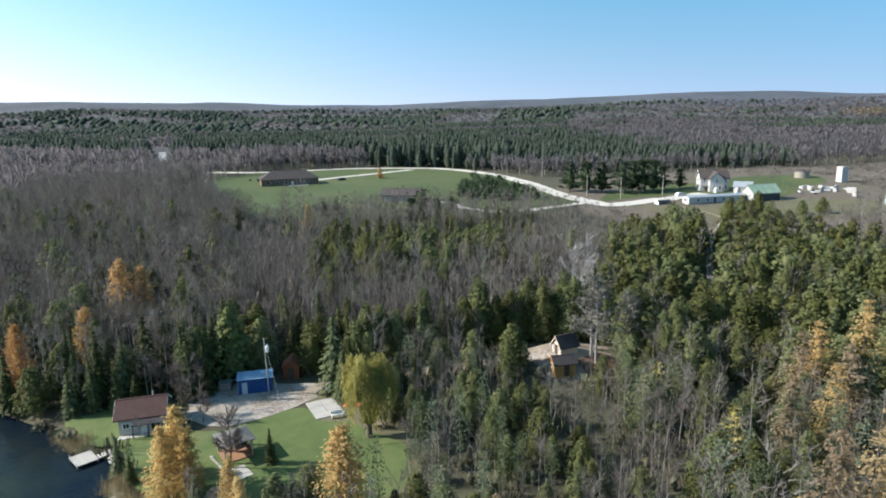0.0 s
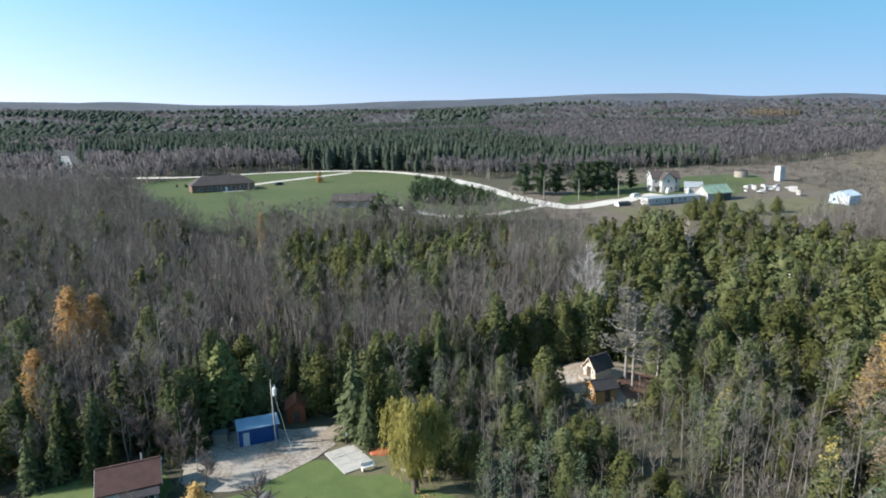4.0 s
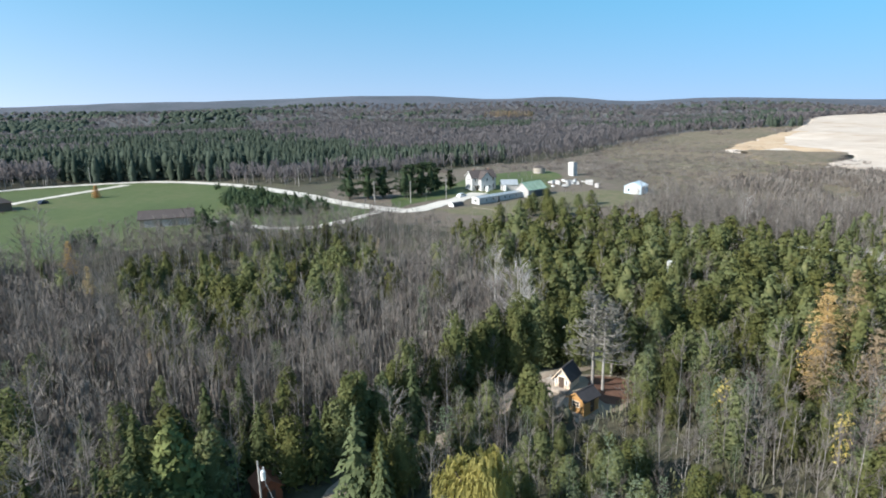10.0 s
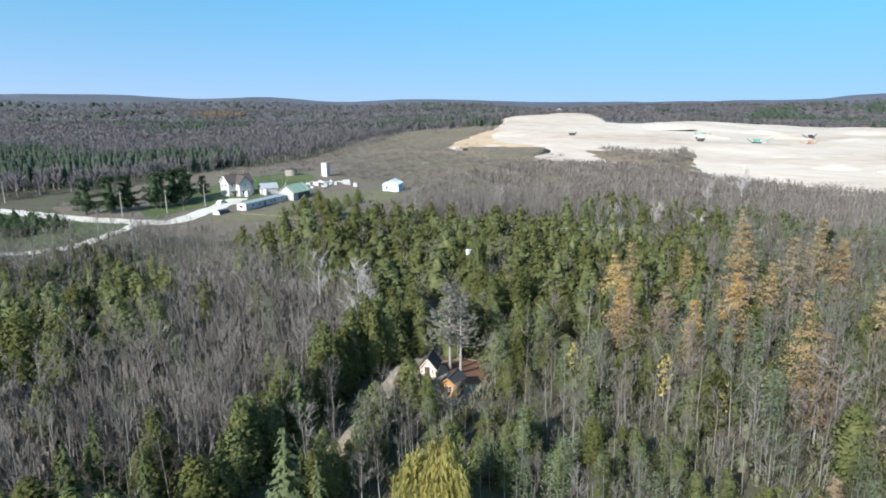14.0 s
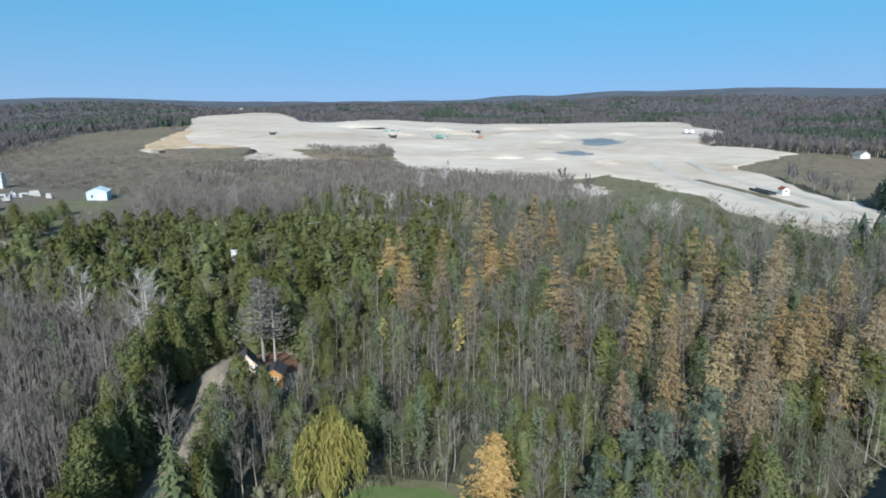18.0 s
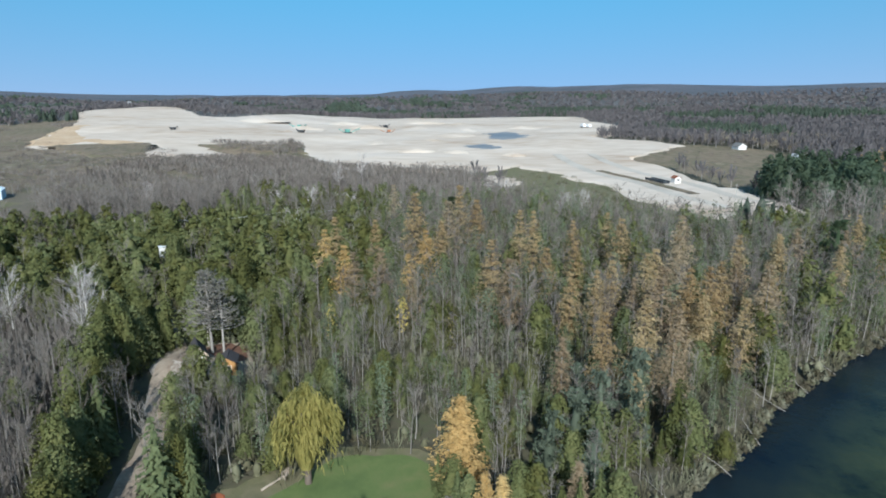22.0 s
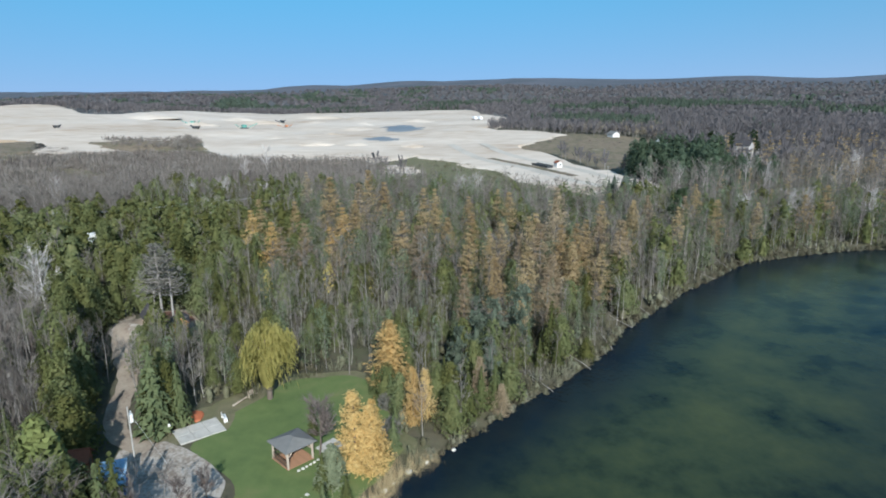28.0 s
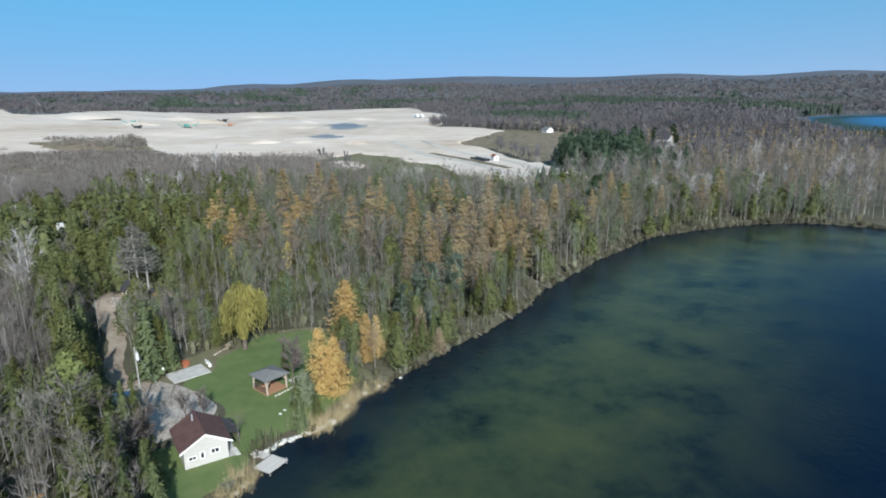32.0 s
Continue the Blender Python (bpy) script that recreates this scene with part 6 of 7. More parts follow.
M["machine_green"] = paint("green_machine_paint", (0.12, 0.3, 0.26), 0.6, 0.3)
M["machine_orange"] = paint("orange_machine_paint", (0.36, 0.17, 0.09), 0.6, 0.3)
M["tarp_orange"] = paint("orange_plastic", (0.4, 0.13, 0.06), 0.6, 0.2)


def glass_material():
    m = bpy.data.materials.new("window_glass")
    m.use_nodes = True
    b = m.node_tree.nodes["Principled BSDF"]
    b.inputs["Base Color"].default_value = (0.03, 0.035, 0.04, 1)
    b.inputs["Roughness"].default_value = 0.06
    b.inputs["Specular IOR Level"].default_value = 0.6
    return m


M["glass"] = glass_material()


def window(root, x, y, z, w, h, turn, cols=2, rows=1, mat=None, name="window"):
    """A framed window standing proud of a wall; turn is the way it faces (degrees, 0: to +y)."""
    bm = bmesh.new()
    t = 0.07
    for dx, dz, sx, sz in ((-w / 2, 0, t, h), (w / 2, 0, t, h), (0, 0, w, t), (0, h - t, w, t)):
        box(bm, dx, 0.05, dz, sx + t, 0.08, sz)
    for c in range(1, cols):
        box(bm, -w / 2 + w * c / cols, 0.05, 0, t * 0.8, 0.07, h)
    for r in range(1, rows):
        box(bm, 0, 0.05, h * r / rows - t / 2, w, 0.07, t * 0.8)
    fr = part(name, bm, mat or M["white_trim"], root)
    fr.matrix_basis = pose(x, y, z, 0, 0, turn)
    for c in range(cols):
        bm = bmesh.new()
        box(bm, -w / 2 + w * (c + 0.5) / cols, 0.03, 0.03, w / cols - 0.03, 0.02, h - 0.06)
        part("pane", bm, M["glass"], fr)
    return fr


def door(root, x, y, z, w, h, turn, mat):
    bm = bmesh.new()
    box(bm, 0, 0.04, 0, w, 0.08, h)
    d = part("door", bm, mat, root, bevel=0.01)
    d.matrix_basis = pose(x, y, z, 0, 0, turn)
    bm = bmesh.new()
    box(bm, w * 0.36, 0.1, h * 0.47, 0.12, 0.06, 0.05)
    part("handle", bm, M["grey_metal"], d)
    return d


def gable_body(root, L, W, wall, rise, mat, name="wall", skew=0.0):
    """Walls with gable ends, ridge along x."""
    bm = bmesh.new()
    prism(bm, [(-W / 2, -0.3), (W / 2, -0.3), (W / 2, wall), (skew * W, wall + rise), (-W / 2, wall)], -L / 2, L / 2)
    return part(name, bm, mat, root)


def gable_roof(root, L, W, wall, rise, over, mat, thick=0.14, ribs=0, fascia=None, skew=0.0, label=""):
    """Two roof slopes as slabs with overhanging eaves, a ridge cap and pale barge boards."""
    for side in (-1, 1):
        half = W / 2 + skew * W * -side
        slope = rise / half
        bm = bmesh.new()
        y0, z0 = skew * W - side * 0.02, wall + rise + 0.05
        y1 = side * (W / 2 + over)
        z1 = wall + 0.05 - over * slope
        prism(bm, [(y0, z0), (y1, z1), (y1, z1 + thick), (y0, z0 + thick)], -L / 2 - over, L / 2 + over)
        for k in range(ribs):
            x = -L / 2 - over + (L + 2 * over) * (k + 0.5) / ribs
            prism(bm, [(y0, z0 + thick), (y1, z1 + thick), (y1, z1 + thick + 0.05), (y0, z0 + thick + 0.05)], x - 0.03, x + 0.03)
        part("roof_slope", bm, mat, root, label)
        if fascia:
            for end in (-1, 1):
                bm = bmesh.new()
                prism(bm, [(y0, z0 - 0.1), (y1, z1 - 0.1), (y1, z1 + thick * 0.9), (y0, z0 + thick * 0.9)], end * (L / 2 + over) - 0.03, end * (L / 2 + over) + 0.03)
                part("barge_board", bm, fascia, root)
    bm = bmesh.new()
    box(bm, 0, skew * W, wall + rise + thick, L + 2 * over, 0.24, 0.06)
    part("ridge_cap", bm, mat, root)


# lodge by the water
lodge = thing("lodge", -41.0, 82.1, 15.5, "small white lakeside lodge with a maroon gable roof", "house", z=0.75)
gable_body(lodge, 5.4, 4.8, 2.5, 1.35, M["lodge_siding"])
gable_roof(lodge, 5.4, 4.8, 2.5, 1.35, 0.5, M["maroon_roof"], 0.16, 0, M["white_trim"])
window(lodge, -2.7, -0.95, 1.15, 0.95, 0.65, 90, 2)
window(lodge, -2.7, 0.45, 0.9, 0.45, 0.85, 90, 1)
window(lodge, -2.7, 1.55, 1.0, 0.85, 0.5, 90, 2)
window(lodge, -1.8, -2.4, 0.95, 0.85, 0.75, 180, 2)
window(lodge, -0.8, -2.4, 0.95, 0.75, 0.75, 180, 2)
door(lodge, 0.35, -2.4, 0.05, 0.85, 1.95, 180, M["white_trim"])
window(lodge, 1.7, -2.4, 0.3, 1.2, 1.6, 180, 2)
bm = bmesh.new()
box(bm, -0.6, -2.95, -0.15, 4.2, 1.0, 0.25)
part("porch_slab", bm, M["concrete"], lodge, bevel=0.02)
bm = bmesh.new()
prism(bm, [(-2.95, 2.16), (-4.1, 1.92), (-4.1, 2.0), (-2.95, 2.24)], -0.9, 2.9)
part("porch_roof", bm, M["dark_roof"], lodge, "low dark porch roof")
for x0 in (-0.75, 1.0, 2.75):
    bm = bmesh.new()
    box(bm, x0, -3.95, -0.3, 0.1, 0.1, 2.2)
    part("porch_post", bm, M["timber"], lodge)
bm = bmesh.new()
rod(bm, (1.3, 0.5, 3.2), (1.3, 0.5, 4.6), 0.09, 8)
part("flue", bm, M["grey_metal"], lodge)

# dock
dock = thing("dock", -45.2, 74.5, -45, "weathered wooden dock platform with a gangway on the lake", "dock", z=0.0)
_pl = box_mesh("plank", 0.25, 2.5, 0.05, M["dock_board"], 0.008)
for k in range(11):
    piece("plank", _pl, dock, pose(-1.4 + 0.28 * k, 0, 0.36 + random.uniform(-0.008, 0.008)))
_pl2 = box_mesh("plank", 1.1, 0.25, 0.05, M["dock_board"], 0.008)
for k in range(13):
    piece("plank", _pl2, dock, pose(0.9 - 0.02 * k, 1.5 + 0.28 * k, 0.38 + 0.012 * k + random.uniform(-0.006, 0.006)))
for x0 in (-1.35, 1.35):
    bm = bmesh.new()
    box(bm, x0, 0, 0.2, 0.1, 2.5, 0.16)
    part("beam", bm, M["timber"], dock)
    for y0 in (-1.15, 1.15):
        bm = bmesh.new()
        rod(bm, (x0, y0, -1.3), (x0, y0, 0.75 if y0 < 0 else 0.4), 0.05)
        part("post", bm, M["grey_metal"], dock)
for x0 in (0.5, 1.2):
    bm = bmesh.new()
    box(bm, x0 - 0.15, 3.2, 0.22, 0.08, 3.6, 0.16)
    part("beam", bm, M["timber"], dock)
steps = thing("stone_steps", -42.0, 78.3, 18.6, "pale stone steps between lodge and dock", "steps")
for k in range(4):
    bm = bmesh.new()
    box(bm, 0.1 * k, -0.45 * k, -0.2 - 0.12 * k, 1.9, 0.5, 0.32)
    part("step", bm, M["stone"], steps, bevel=0.03)


def boulder_mesh(seed, r):
    rng = np.random.default_rng(seed)
    bm = bmesh.new()
    bmesh.ops.create_icosphere(bm, subdivisions=1, radius=r)
    for v in bm.verts:
        v.co *= rng.uniform(0.75, 1.2)
        v.co.z *= 0.55
    me = bpy.data.meshes.new("boulder")
    bm.to_mesh(me)
    bm.free()
    me.materials.append(M["stone"])
    return me


_stones = [boulder_mesh(i, 0.5) for i in range(5)]
for k, (a, b) in enumerate(smooth_line([(-42.9, 76.2), (-42.1, 74.9), (-40.6, 73.2), (-39.6, 71), (-38.8, 68.9), (-37, 66.6)], 0.42)):
    ob = new("boulder", _stones[k % 5])
    ob.matrix_world = Matrix.LocRotScale((a + random.gauss(0, 0.15), b + random.gauss(0, 0.15), H(a, b) * 0.4 + 0.12), Euler((0, 0, k)), [random.uniform(0.55, 1.25)] * 3)
    tagged(ob, "pale limestone boulder in the shore wall", "boulder", "boulders of the shore wall")
for k, (a, b) in enumerate(((-48.4, 77.6), (-49.3, 78.3), (-47.6, 77.1), (-33.8, 64.2), (-32.6, 63.1), (-30.9, 61.2), (-29.4, 58.8), (-27.5, 55.2))):
    ob = new("boulder", _stones[k % 5])
    ob.matrix_world = Matrix.LocRotScale((a, b, 0.12), Euler((0, 0, k)), [random.uniform(0.5, 1.0)] * 3)
    tagged(ob, "loose pale stone at the waterline", "boulder", "stones at the waterline")

for k, (a, b) in enumerate(((-34.6, 72.9), (-33.8, 72.3), (-29.2, 66.4), (-28.6, 67.2), (-29.9, 65.9))):
    ob = new("boulder", _stones[(k + 2) % 5])
    ob.matrix_world = Matrix.LocRotScale((a, b, H(a, b) + 0.12), Euler((0, 0, k * 1.3)), (0.6, 0.5, 0.35))
    tagged(ob, "pale garden stone set in the lawn near the shore", "boulder", "garden stones by the shore")

# gazebo
gazebo = thing("gazebo", -26.5, 73.9, 33, "open timber gazebo with a grey hipped roof and brown deck", "gazebo")
for sx in (-1.6, 1.6):
    for sy in (-1.6, 1.6):
        bm = bmesh.new()
        box(bm, sx, sy, 0.0, 0.2, 0.2, 2.15)
        post = part("post", bm, M["timber_light"], gazebo, bevel=0.015)
        for ax in (0, 1):
            bm = bmesh.new()
            d = (-math.copysign(0.75, sx), 0) if ax == 0 else (0, -math.copysign(0.75, sy))
            rod(bm, (sx, sy, 1.4), (sx + d[0], sy + d[1], 2.12), 0.06, 4)
            part("brace", bm, M["timber_light"], post)
for k in range(2):
    for s in (-1.6, 1.6):
        bm = bmesh.new()
        box(bm, 0 if k else s, s if k else 0, 2.1, 3.7 if k else 0.16, 0.16 if k else 3.7, 0.2)
        part("beam", bm, M["timber_light"], gazebo)
bm = bmesh.new()
_v = [bm.verts.new(p) for p in ((-2.05, -2.05, 2.28), (2.05, -2.05, 2.28), (2.05, 2.05, 2.28), (-2.05, 2.05, 2.28), (-2.05, -2.05, 2.38), (2.05, -2.05, 2.38), (2.05, 2.05, 2.38), (-2.05, 2.05, 2.38), (-0.35, 0, 3.0), (0.35, 0, 3.0))]
for q in ((3, 2, 1, 0), (0, 1, 5, 4), (1, 2, 6, 5), (2, 3, 7, 6), (3, 0, 4, 7), (4, 5, 9, 8), (5, 6, 9), (6, 7, 8, 9), (7, 4, 8)):
    bm.faces.new([_v[i] for i in q])
part("roof", bm, M["roof_grey"], gazebo)
_db = box_mesh("deck_board", 0.27, 3.5, 0.08, M["deck_brown"], 0.01)
for k in range(12):
    piece("deck_board", _db, gazebo, pose(-1.6 + 0.29 * k, 0, 0.1))
for s, ax in ((1.65, 0), (1.65, 1)):
    bm = bmesh.new()
    for z in (0.35, 0.95):
        box(bm, s if ax == 0 else 0, 0 if ax == 0 else s, z, 0.07 if ax == 0 else 3.2, 3.2 if ax == 0 else 0.07, 0.08)
    for k in range(9):
        q = -1.4 + 0.35 * k
        box(bm, s if ax == 0 else q, q if ax == 0 else s, 0.18, 0.05, 0.05, 0.8)
    part("railing", bm, M["timber"], gazebo)
bench = thing("garden_bench", -25.9, 74.5, 33, "dark wooden bench under the gazebo roof", "bench", z=H(-26.9, 74) + 0.18)
for nm, a in (("seat", (0, 0, 0.42, 1.5, 0.5, 0.06)), ("backrest", (0, 0.24, 0.5, 1.5, 0.06, 0.5)), ("leg", (-0.65, 0, 0, 0.08, 0.45, 0.42)), ("leg", (0.65, 0, 0, 0.08, 0.45, 0.42))):
    bm = bmesh.new()
    box(bm, *a)
    part(nm, bm, M["timber"], bench)
pad = thing("garden_pad", -25.0, 69.4, 39, "small pale paved pad beside the gazebo", "paving")
_pv = box_mesh("paving_slab", 0.92, 0.92, 0.14, M["concrete"], 0.02)
for i in range(3):
    for j in range(3):
        piece("paving_slab", _pv, pad, pose(-0.95 + 0.96 * i, -0.95 + 0.96 * j, -0.02 + random.uniform(-0.01, 0.015), 0, 0, random.uniform(-1.5, 1.5)))
for k in range(7):
    ob = new("boulder", _stones[k % 5])
    a, b = -28.6 + 0.34 * k, 73.3 - 0.42 * k
    ob.matrix_world = Matrix.LocRotScale((a - 0.6, b - 0.1, H(a, b) + 0.12), Euler((0, 0, k)), [0.45] * 3)
    tagged(ob, "small pale edging stone beside the gazebo", "stone", "edging stones at the gazebo")

# blue shed, tan locker, red shed
shed = thing("blue_shed", -29.0, 92.4, 12.9, "cobalt blue steel shed with a pale blue sloping roof", "shed")
L_, D_ = 4.8, 2.6
bm = bmesh.new()
prism(bm, [(-D_ / 2, -0.1), (D_ / 2, -0.1), (D_ / 2, 2.42), (-D_ / 2, 2.3)], -L_ / 2, L_ / 2)
part("wall", bm, M["blue_wall"], shed)
bm = bmesh.new()
prism(bm, [(-D_ / 2 - 0.2, 2.3), (D_ / 2 + 0.15, 2.44), (D_ / 2 + 0.15, 2.52), (-D_ / 2 - 0.2, 2.38)], -L_ / 2 - 0.2, L_ / 2 + 0.2)
part("roof", bm, M["blue_roof"], shed, "pale blue ribbed steel roof")
for k in range(17):
    x = -L_ / 2 - 0.1 + (L_ + 0.2) * k / 16
    bm = bmesh.new()
    prism(bm, [(-D_ / 2 - 0.2, 2.38), (D_ / 2 + 0.15, 2.52), (D_ / 2 + 0.15, 2.57), (-D_ / 2 - 0.2, 2.43)], x - 0.025, x + 0.025)
    part("roof_rib", bm, M["blue_roof"], shed)
door(shed, -1.5, -D_ / 2, 0.0, 0.75, 1.85, 180, M["pale_blue"])
bm = bmesh.new()
box(bm, -L_ / 2 - 0.02, 0, 0, 0.06, 2.4, 2.0)
part("end_panel", bm, M["pale_blue"], shed)
for k in range(11):
    bm = bmesh.new()
    box(bm, -0.85 + 0.32 * k, -D_ / 2 - 0.02, 0.05, 0.05, 0.05, 2.05)
    part("wall_rib", bm, M["blue_wall"], shed)
locker = thing("storage_locker", -33.6, 92.6, 5, "squat brown storage locker with a pale lid", "locker")
bm = bmesh.new()
box(bm, 0, 0, 0, 1.7, 1.0, 1.25)
part("body", bm, M["tan_wall"], locker, bevel=0.02)
bm = bmesh.new()
prism(bm, [(-0.58, 1.25), (0.58, 1.35), (0.58, 1.42), (-0.58, 1.32)], -0.95, 0.95)
part("lid", bm, M["roof_grey"], locker)
redshed = thing("red_shed", -24.6, 97.4, 95, "small rust-red wooden shed with a gable roof", "shed")
gable_body(redshed, 3.0, 2.4, 2.1, 0.9, M["red_board"])
gable_roof(redshed, 3.0, 2.4, 2.1, 0.9, 0.25, M["red_board"], 0.08)
door(redshed, -1.5, 0, 0, 0.9, 1.8, 90, M["timber"])

# utility pole with transformer
upole = thing("utility_pole", -26.6, 90.6, 0, "grey wooden utility pole with a pale transformer can", "utility pole")
bm = bmesh.new()
rod(bm, (0, 0, -0.5), (-0.15, 0, 8.7), 0.12, 8, 0.08)
part("pole", bm, M["pole_wood"], upole)
bm = bmesh.new()
rod(bm, (0.25, -0.1, 6.7), (0.25, -0.1, 7.6), 0.24, 10)
rod(bm, (0.25, -0.1, 7.6), (0.25, -0.1, 7.72), 0.24, 10, 0.08)
part("transformer", bm, M["white_trim"], upole)
bm = bmesh.new()
rod(bm, (0.33, -0.1, 7.7), (0.33, -0.1, 8.0), 0.05, 6)
part("insulator", bm, M["white_trim"], upole)
bm = bmesh.new()
rod(bm, (-0.13, 0, 8.2), (2.2, -2.6, 0.1), 0.02, 4)
part("guy_wire", bm, M["grey_metal"], upole)

# concrete slab of several panels, and what lies round it
slab = thing("concrete_slab", -17.6, 85.6, -64, "cracked pale concrete slab of several panels", "slab")
for i in range(3):
    for j in range(2):
        bm = bmesh.new()
        box(bm, -1.85 + 1.85 * i, -1.0 + 2.0 * j, -0.1, 1.81, 1.95, 0.24 + random.uniform(0, 0.03), random.uniform(-0.01, 0.01))
        part("concrete_panel", bm, M["concrete"], slab, bevel=0.015)
for a, b, r, l in ((-15.5, 82.8, 20, "white garden bench on the slab's corner"), (-9.4, 79.8, -35, "weathered wooden lawn bench below the willow")):
    gb = thing("lawn_bench", a, b, r, l, "bench", z=H(a, b) + 0.1)
    for nm, q in (("seat", (0, 0, 0.4, 1.6, 0.45, 0.06)), ("backrest", (0, 0.22, 0.48, 1.6, 0.05, 0.42)), ("leg", (-0.7, 0, 0, 0.09, 0.45, 0.4)), ("leg", (0.7, 0, 0, 0.09, 0.45, 0.4))):
        bm = bmesh.new()
        box(bm, *q)
        part(nm, bm, M["white_trim"] if a < -12 else M["timber_light"], gb)
logt = thing("felled_log", -10.6, 81.2, -38, "pale felled log lying at the lawn edge", "log")
bm = bmesh.new()
rod(bm, (-1.6, 0, 0.15), (1.6, 0, 0.22), 0.14, 7, 0.09)
part("stem", bm, M["timber_light"], logt)
heap = thing("plastic_heap", -13.6, 86.6, 10, "crumpled orange plastic sheeting in a heap", "heap")
bm = bmesh.new()
bmesh.ops.create_icosphere(bm, subdivisions=2, radius=1.0)
for v in bm.verts:
    v.co = Vector((v.co.x * 1.7, v.co.y * 1.0, max(-0.1, v.co.z * 0.36))) * (1 + 0.35 * noise.noise(v.co * 2.2))
part("sheeting", bm, M["tarp_orange"], heap)
post_lamp = thing("garden_lantern", -17.9, 88.9, 0, "white lantern on a short garden post", "lantern")
bm = bmesh.new()
box(bm, 0, 0, -0.2, 0.1, 0.1, 1.5)
part("post", bm, M["timber"], post_lamp)
bm = bmesh.new()
box(bm, 0, 0, 1.3, 0.28, 0.28, 0.4, 0, 0.7)
part("lantern", bm, M["white_trim"], post_lamp)


# cars
def car(x, y, turn, paint_mat, label, group="", L=4.4, Hc=1.5):
    c = thing("car", x, y, turn, label, "car", group)
    bm = bmesh.new()
    prism(bm, [(-L / 2, 0.3), (L / 2, 0.3), (L / 2, 0.75), (L * 0.32, 0.9), (L * 0.15, Hc), (-L * 0.3, Hc), (-L * 0.44, 0.95), (-L / 2, 0.9)], -0.85, 0.85, "y")
    part("body", bm, paint_mat, c, bevel=0.05)
    bm = bmesh.new()
    prism(bm, [(L * 0.27, 0.95), (L * 0.14, Hc - 0.08), (-L * 0.29, Hc - 0.08), (-L * 0.4, 0.98)], -0.87, 0.87, "y")
    part("windows", bm, M["glass"], c)
    for sx in (-L * 0.3, L * 0.3):
        for sy in (-0.8, 0.8):
            bm = bmesh.new()
            rod(bm, (sx, sy - 0.1, 0.33), (sx, sy + 0.1, 0.33), 0.33, 12)
            w = part("wheel", bm, M["tyre"], c)
            bm = bmesh.new()
            rod(bm, (sx, sy - 0.11, 0.33), (sx, sy + 0.11, 0.33), 0.18, 10)
            part("rim", bm, M["grey_metal"], w)
    return c


car(-20.8, 101.6, 60, M["car_white"], "white car parked in the shade by the track")
car(-33.6, 96.8, 100, M["car_dark"], "dark car parked beside the blue shed")
car(93, 246, 20, M["car_white"], "white car on the farm drive")

# cedar cabin and playhouse in the glade
cabin = thing("cedar_cabin", 17.2, 93.9, 11, "orange cedar-board cabin with dark shingles", "cabin", z=H(17.3, 93.8))
gable_body(cabin, 3.3, 2.45, 1.95, 0.85, M["cedar_board"])
gable_roof(cabin, 3.3, 2.45, 1.95, 0.85, 0.28, M["dark_roof"], 0.1, 0, M["cedar_board"])
window(cabin, -1.65, 0, 0.85, 1.15, 0.85, 90, 2, 2, M["pale_board"])
for k in range(10):
    bm = bmesh.new()
    box(bm, -1.66, -1.1 + 0.245 * k, 0, 0.02, 0.04, 1.9)
    part("batten", bm, M["cedar_board"], cabin)
door(cabin, 0.2, -1.22, 0, 0.8, 1.75, 180, M["timber"])
bm = bmesh.new()
box(bm, -1.95, 0, -0.25, 0.6, 2.2, 0.3)
part("step", bm, M["timber_light"], cabin, bevel=0.03)
play = thing("playhouse_cabin", 18.6, 98.9, 24, "steep-roofed cream cabin with a dark shingle roof", "cabin", z=H(18.3, 98.7) - 0.1)
gable_body(play, 3.2, 2.3, 1.55, 1.45, M["pale_board"])
gable_roof(play, 3.2, 2.3, 1.55, 1.45, 0.32, M["dark_roof"], 0.1, 0, M["pale_board"])
door(play, -1.6, 0.1, 0, 0.75, 1.65, 90, M["timber"])
window(play, -1.6, -0.72, 0.6, 0.4, 0.75, 90, 1, 2, M["white_trim"])
window(play, -1.6, 0.85, 0.6, 0.35, 0.75, 90, 1, 2, M["white_trim"])
bm = bmesh.new()
rod(bm, (-1.65, -0.8, 1.75), (-1.65, 0, 2.55), 0.06, 4)
rod(bm, (-1.65, 0.8, 1.75), (-1.65, 0, 2.55), 0.06, 4)
rod(bm, (-1.65, -0.75, 1.78), (-1.65, 0.75, 1.78), 0.06, 4)
part("gable_truss", bm, M["white_trim"], play)
bm = bmesh.new()
box(bm, -2.15, 0, -0.3, 1.1, 2.3, 0.4)
part("porch", bm, M["timber_light"], play)
for s in (-1.0, 1.0):
    bm = bmesh.new()
    box(bm, -2.5, s, 0.0, 0.1, 0.1, 1.0)
    part("porch_post", bm, M["timber_light"], play)
table = thing("picnic_table", 20.3, 95.9, 20, "dark wooden picnic table between the cabins", "table")
for nm, q in (("tabletop", (0, 0, 0.7, 1.7, 0.75, 0.06)), ("seat", (0, -0.65, 0.42, 1.7, 0.25, 0.05)), ("seat", (0, 0.65, 0.42, 1.7, 0.25, 0.05)), ("leg", (-0.6, 0, 0, 0.1, 1.3, 0.42)), ("leg", (0.6, 0, 0, 0.1, 1.3, 0.42)), ("trestle", (-0.6, 0, 0.4, 0.1, 0.3, 0.3)), ("trestle", (0.6, 0, 0.4, 0.1, 0.3, 0.3))):
    bm = bmesh.new()
    box(bm, *q)
    part(nm, bm, M["timber"], table)

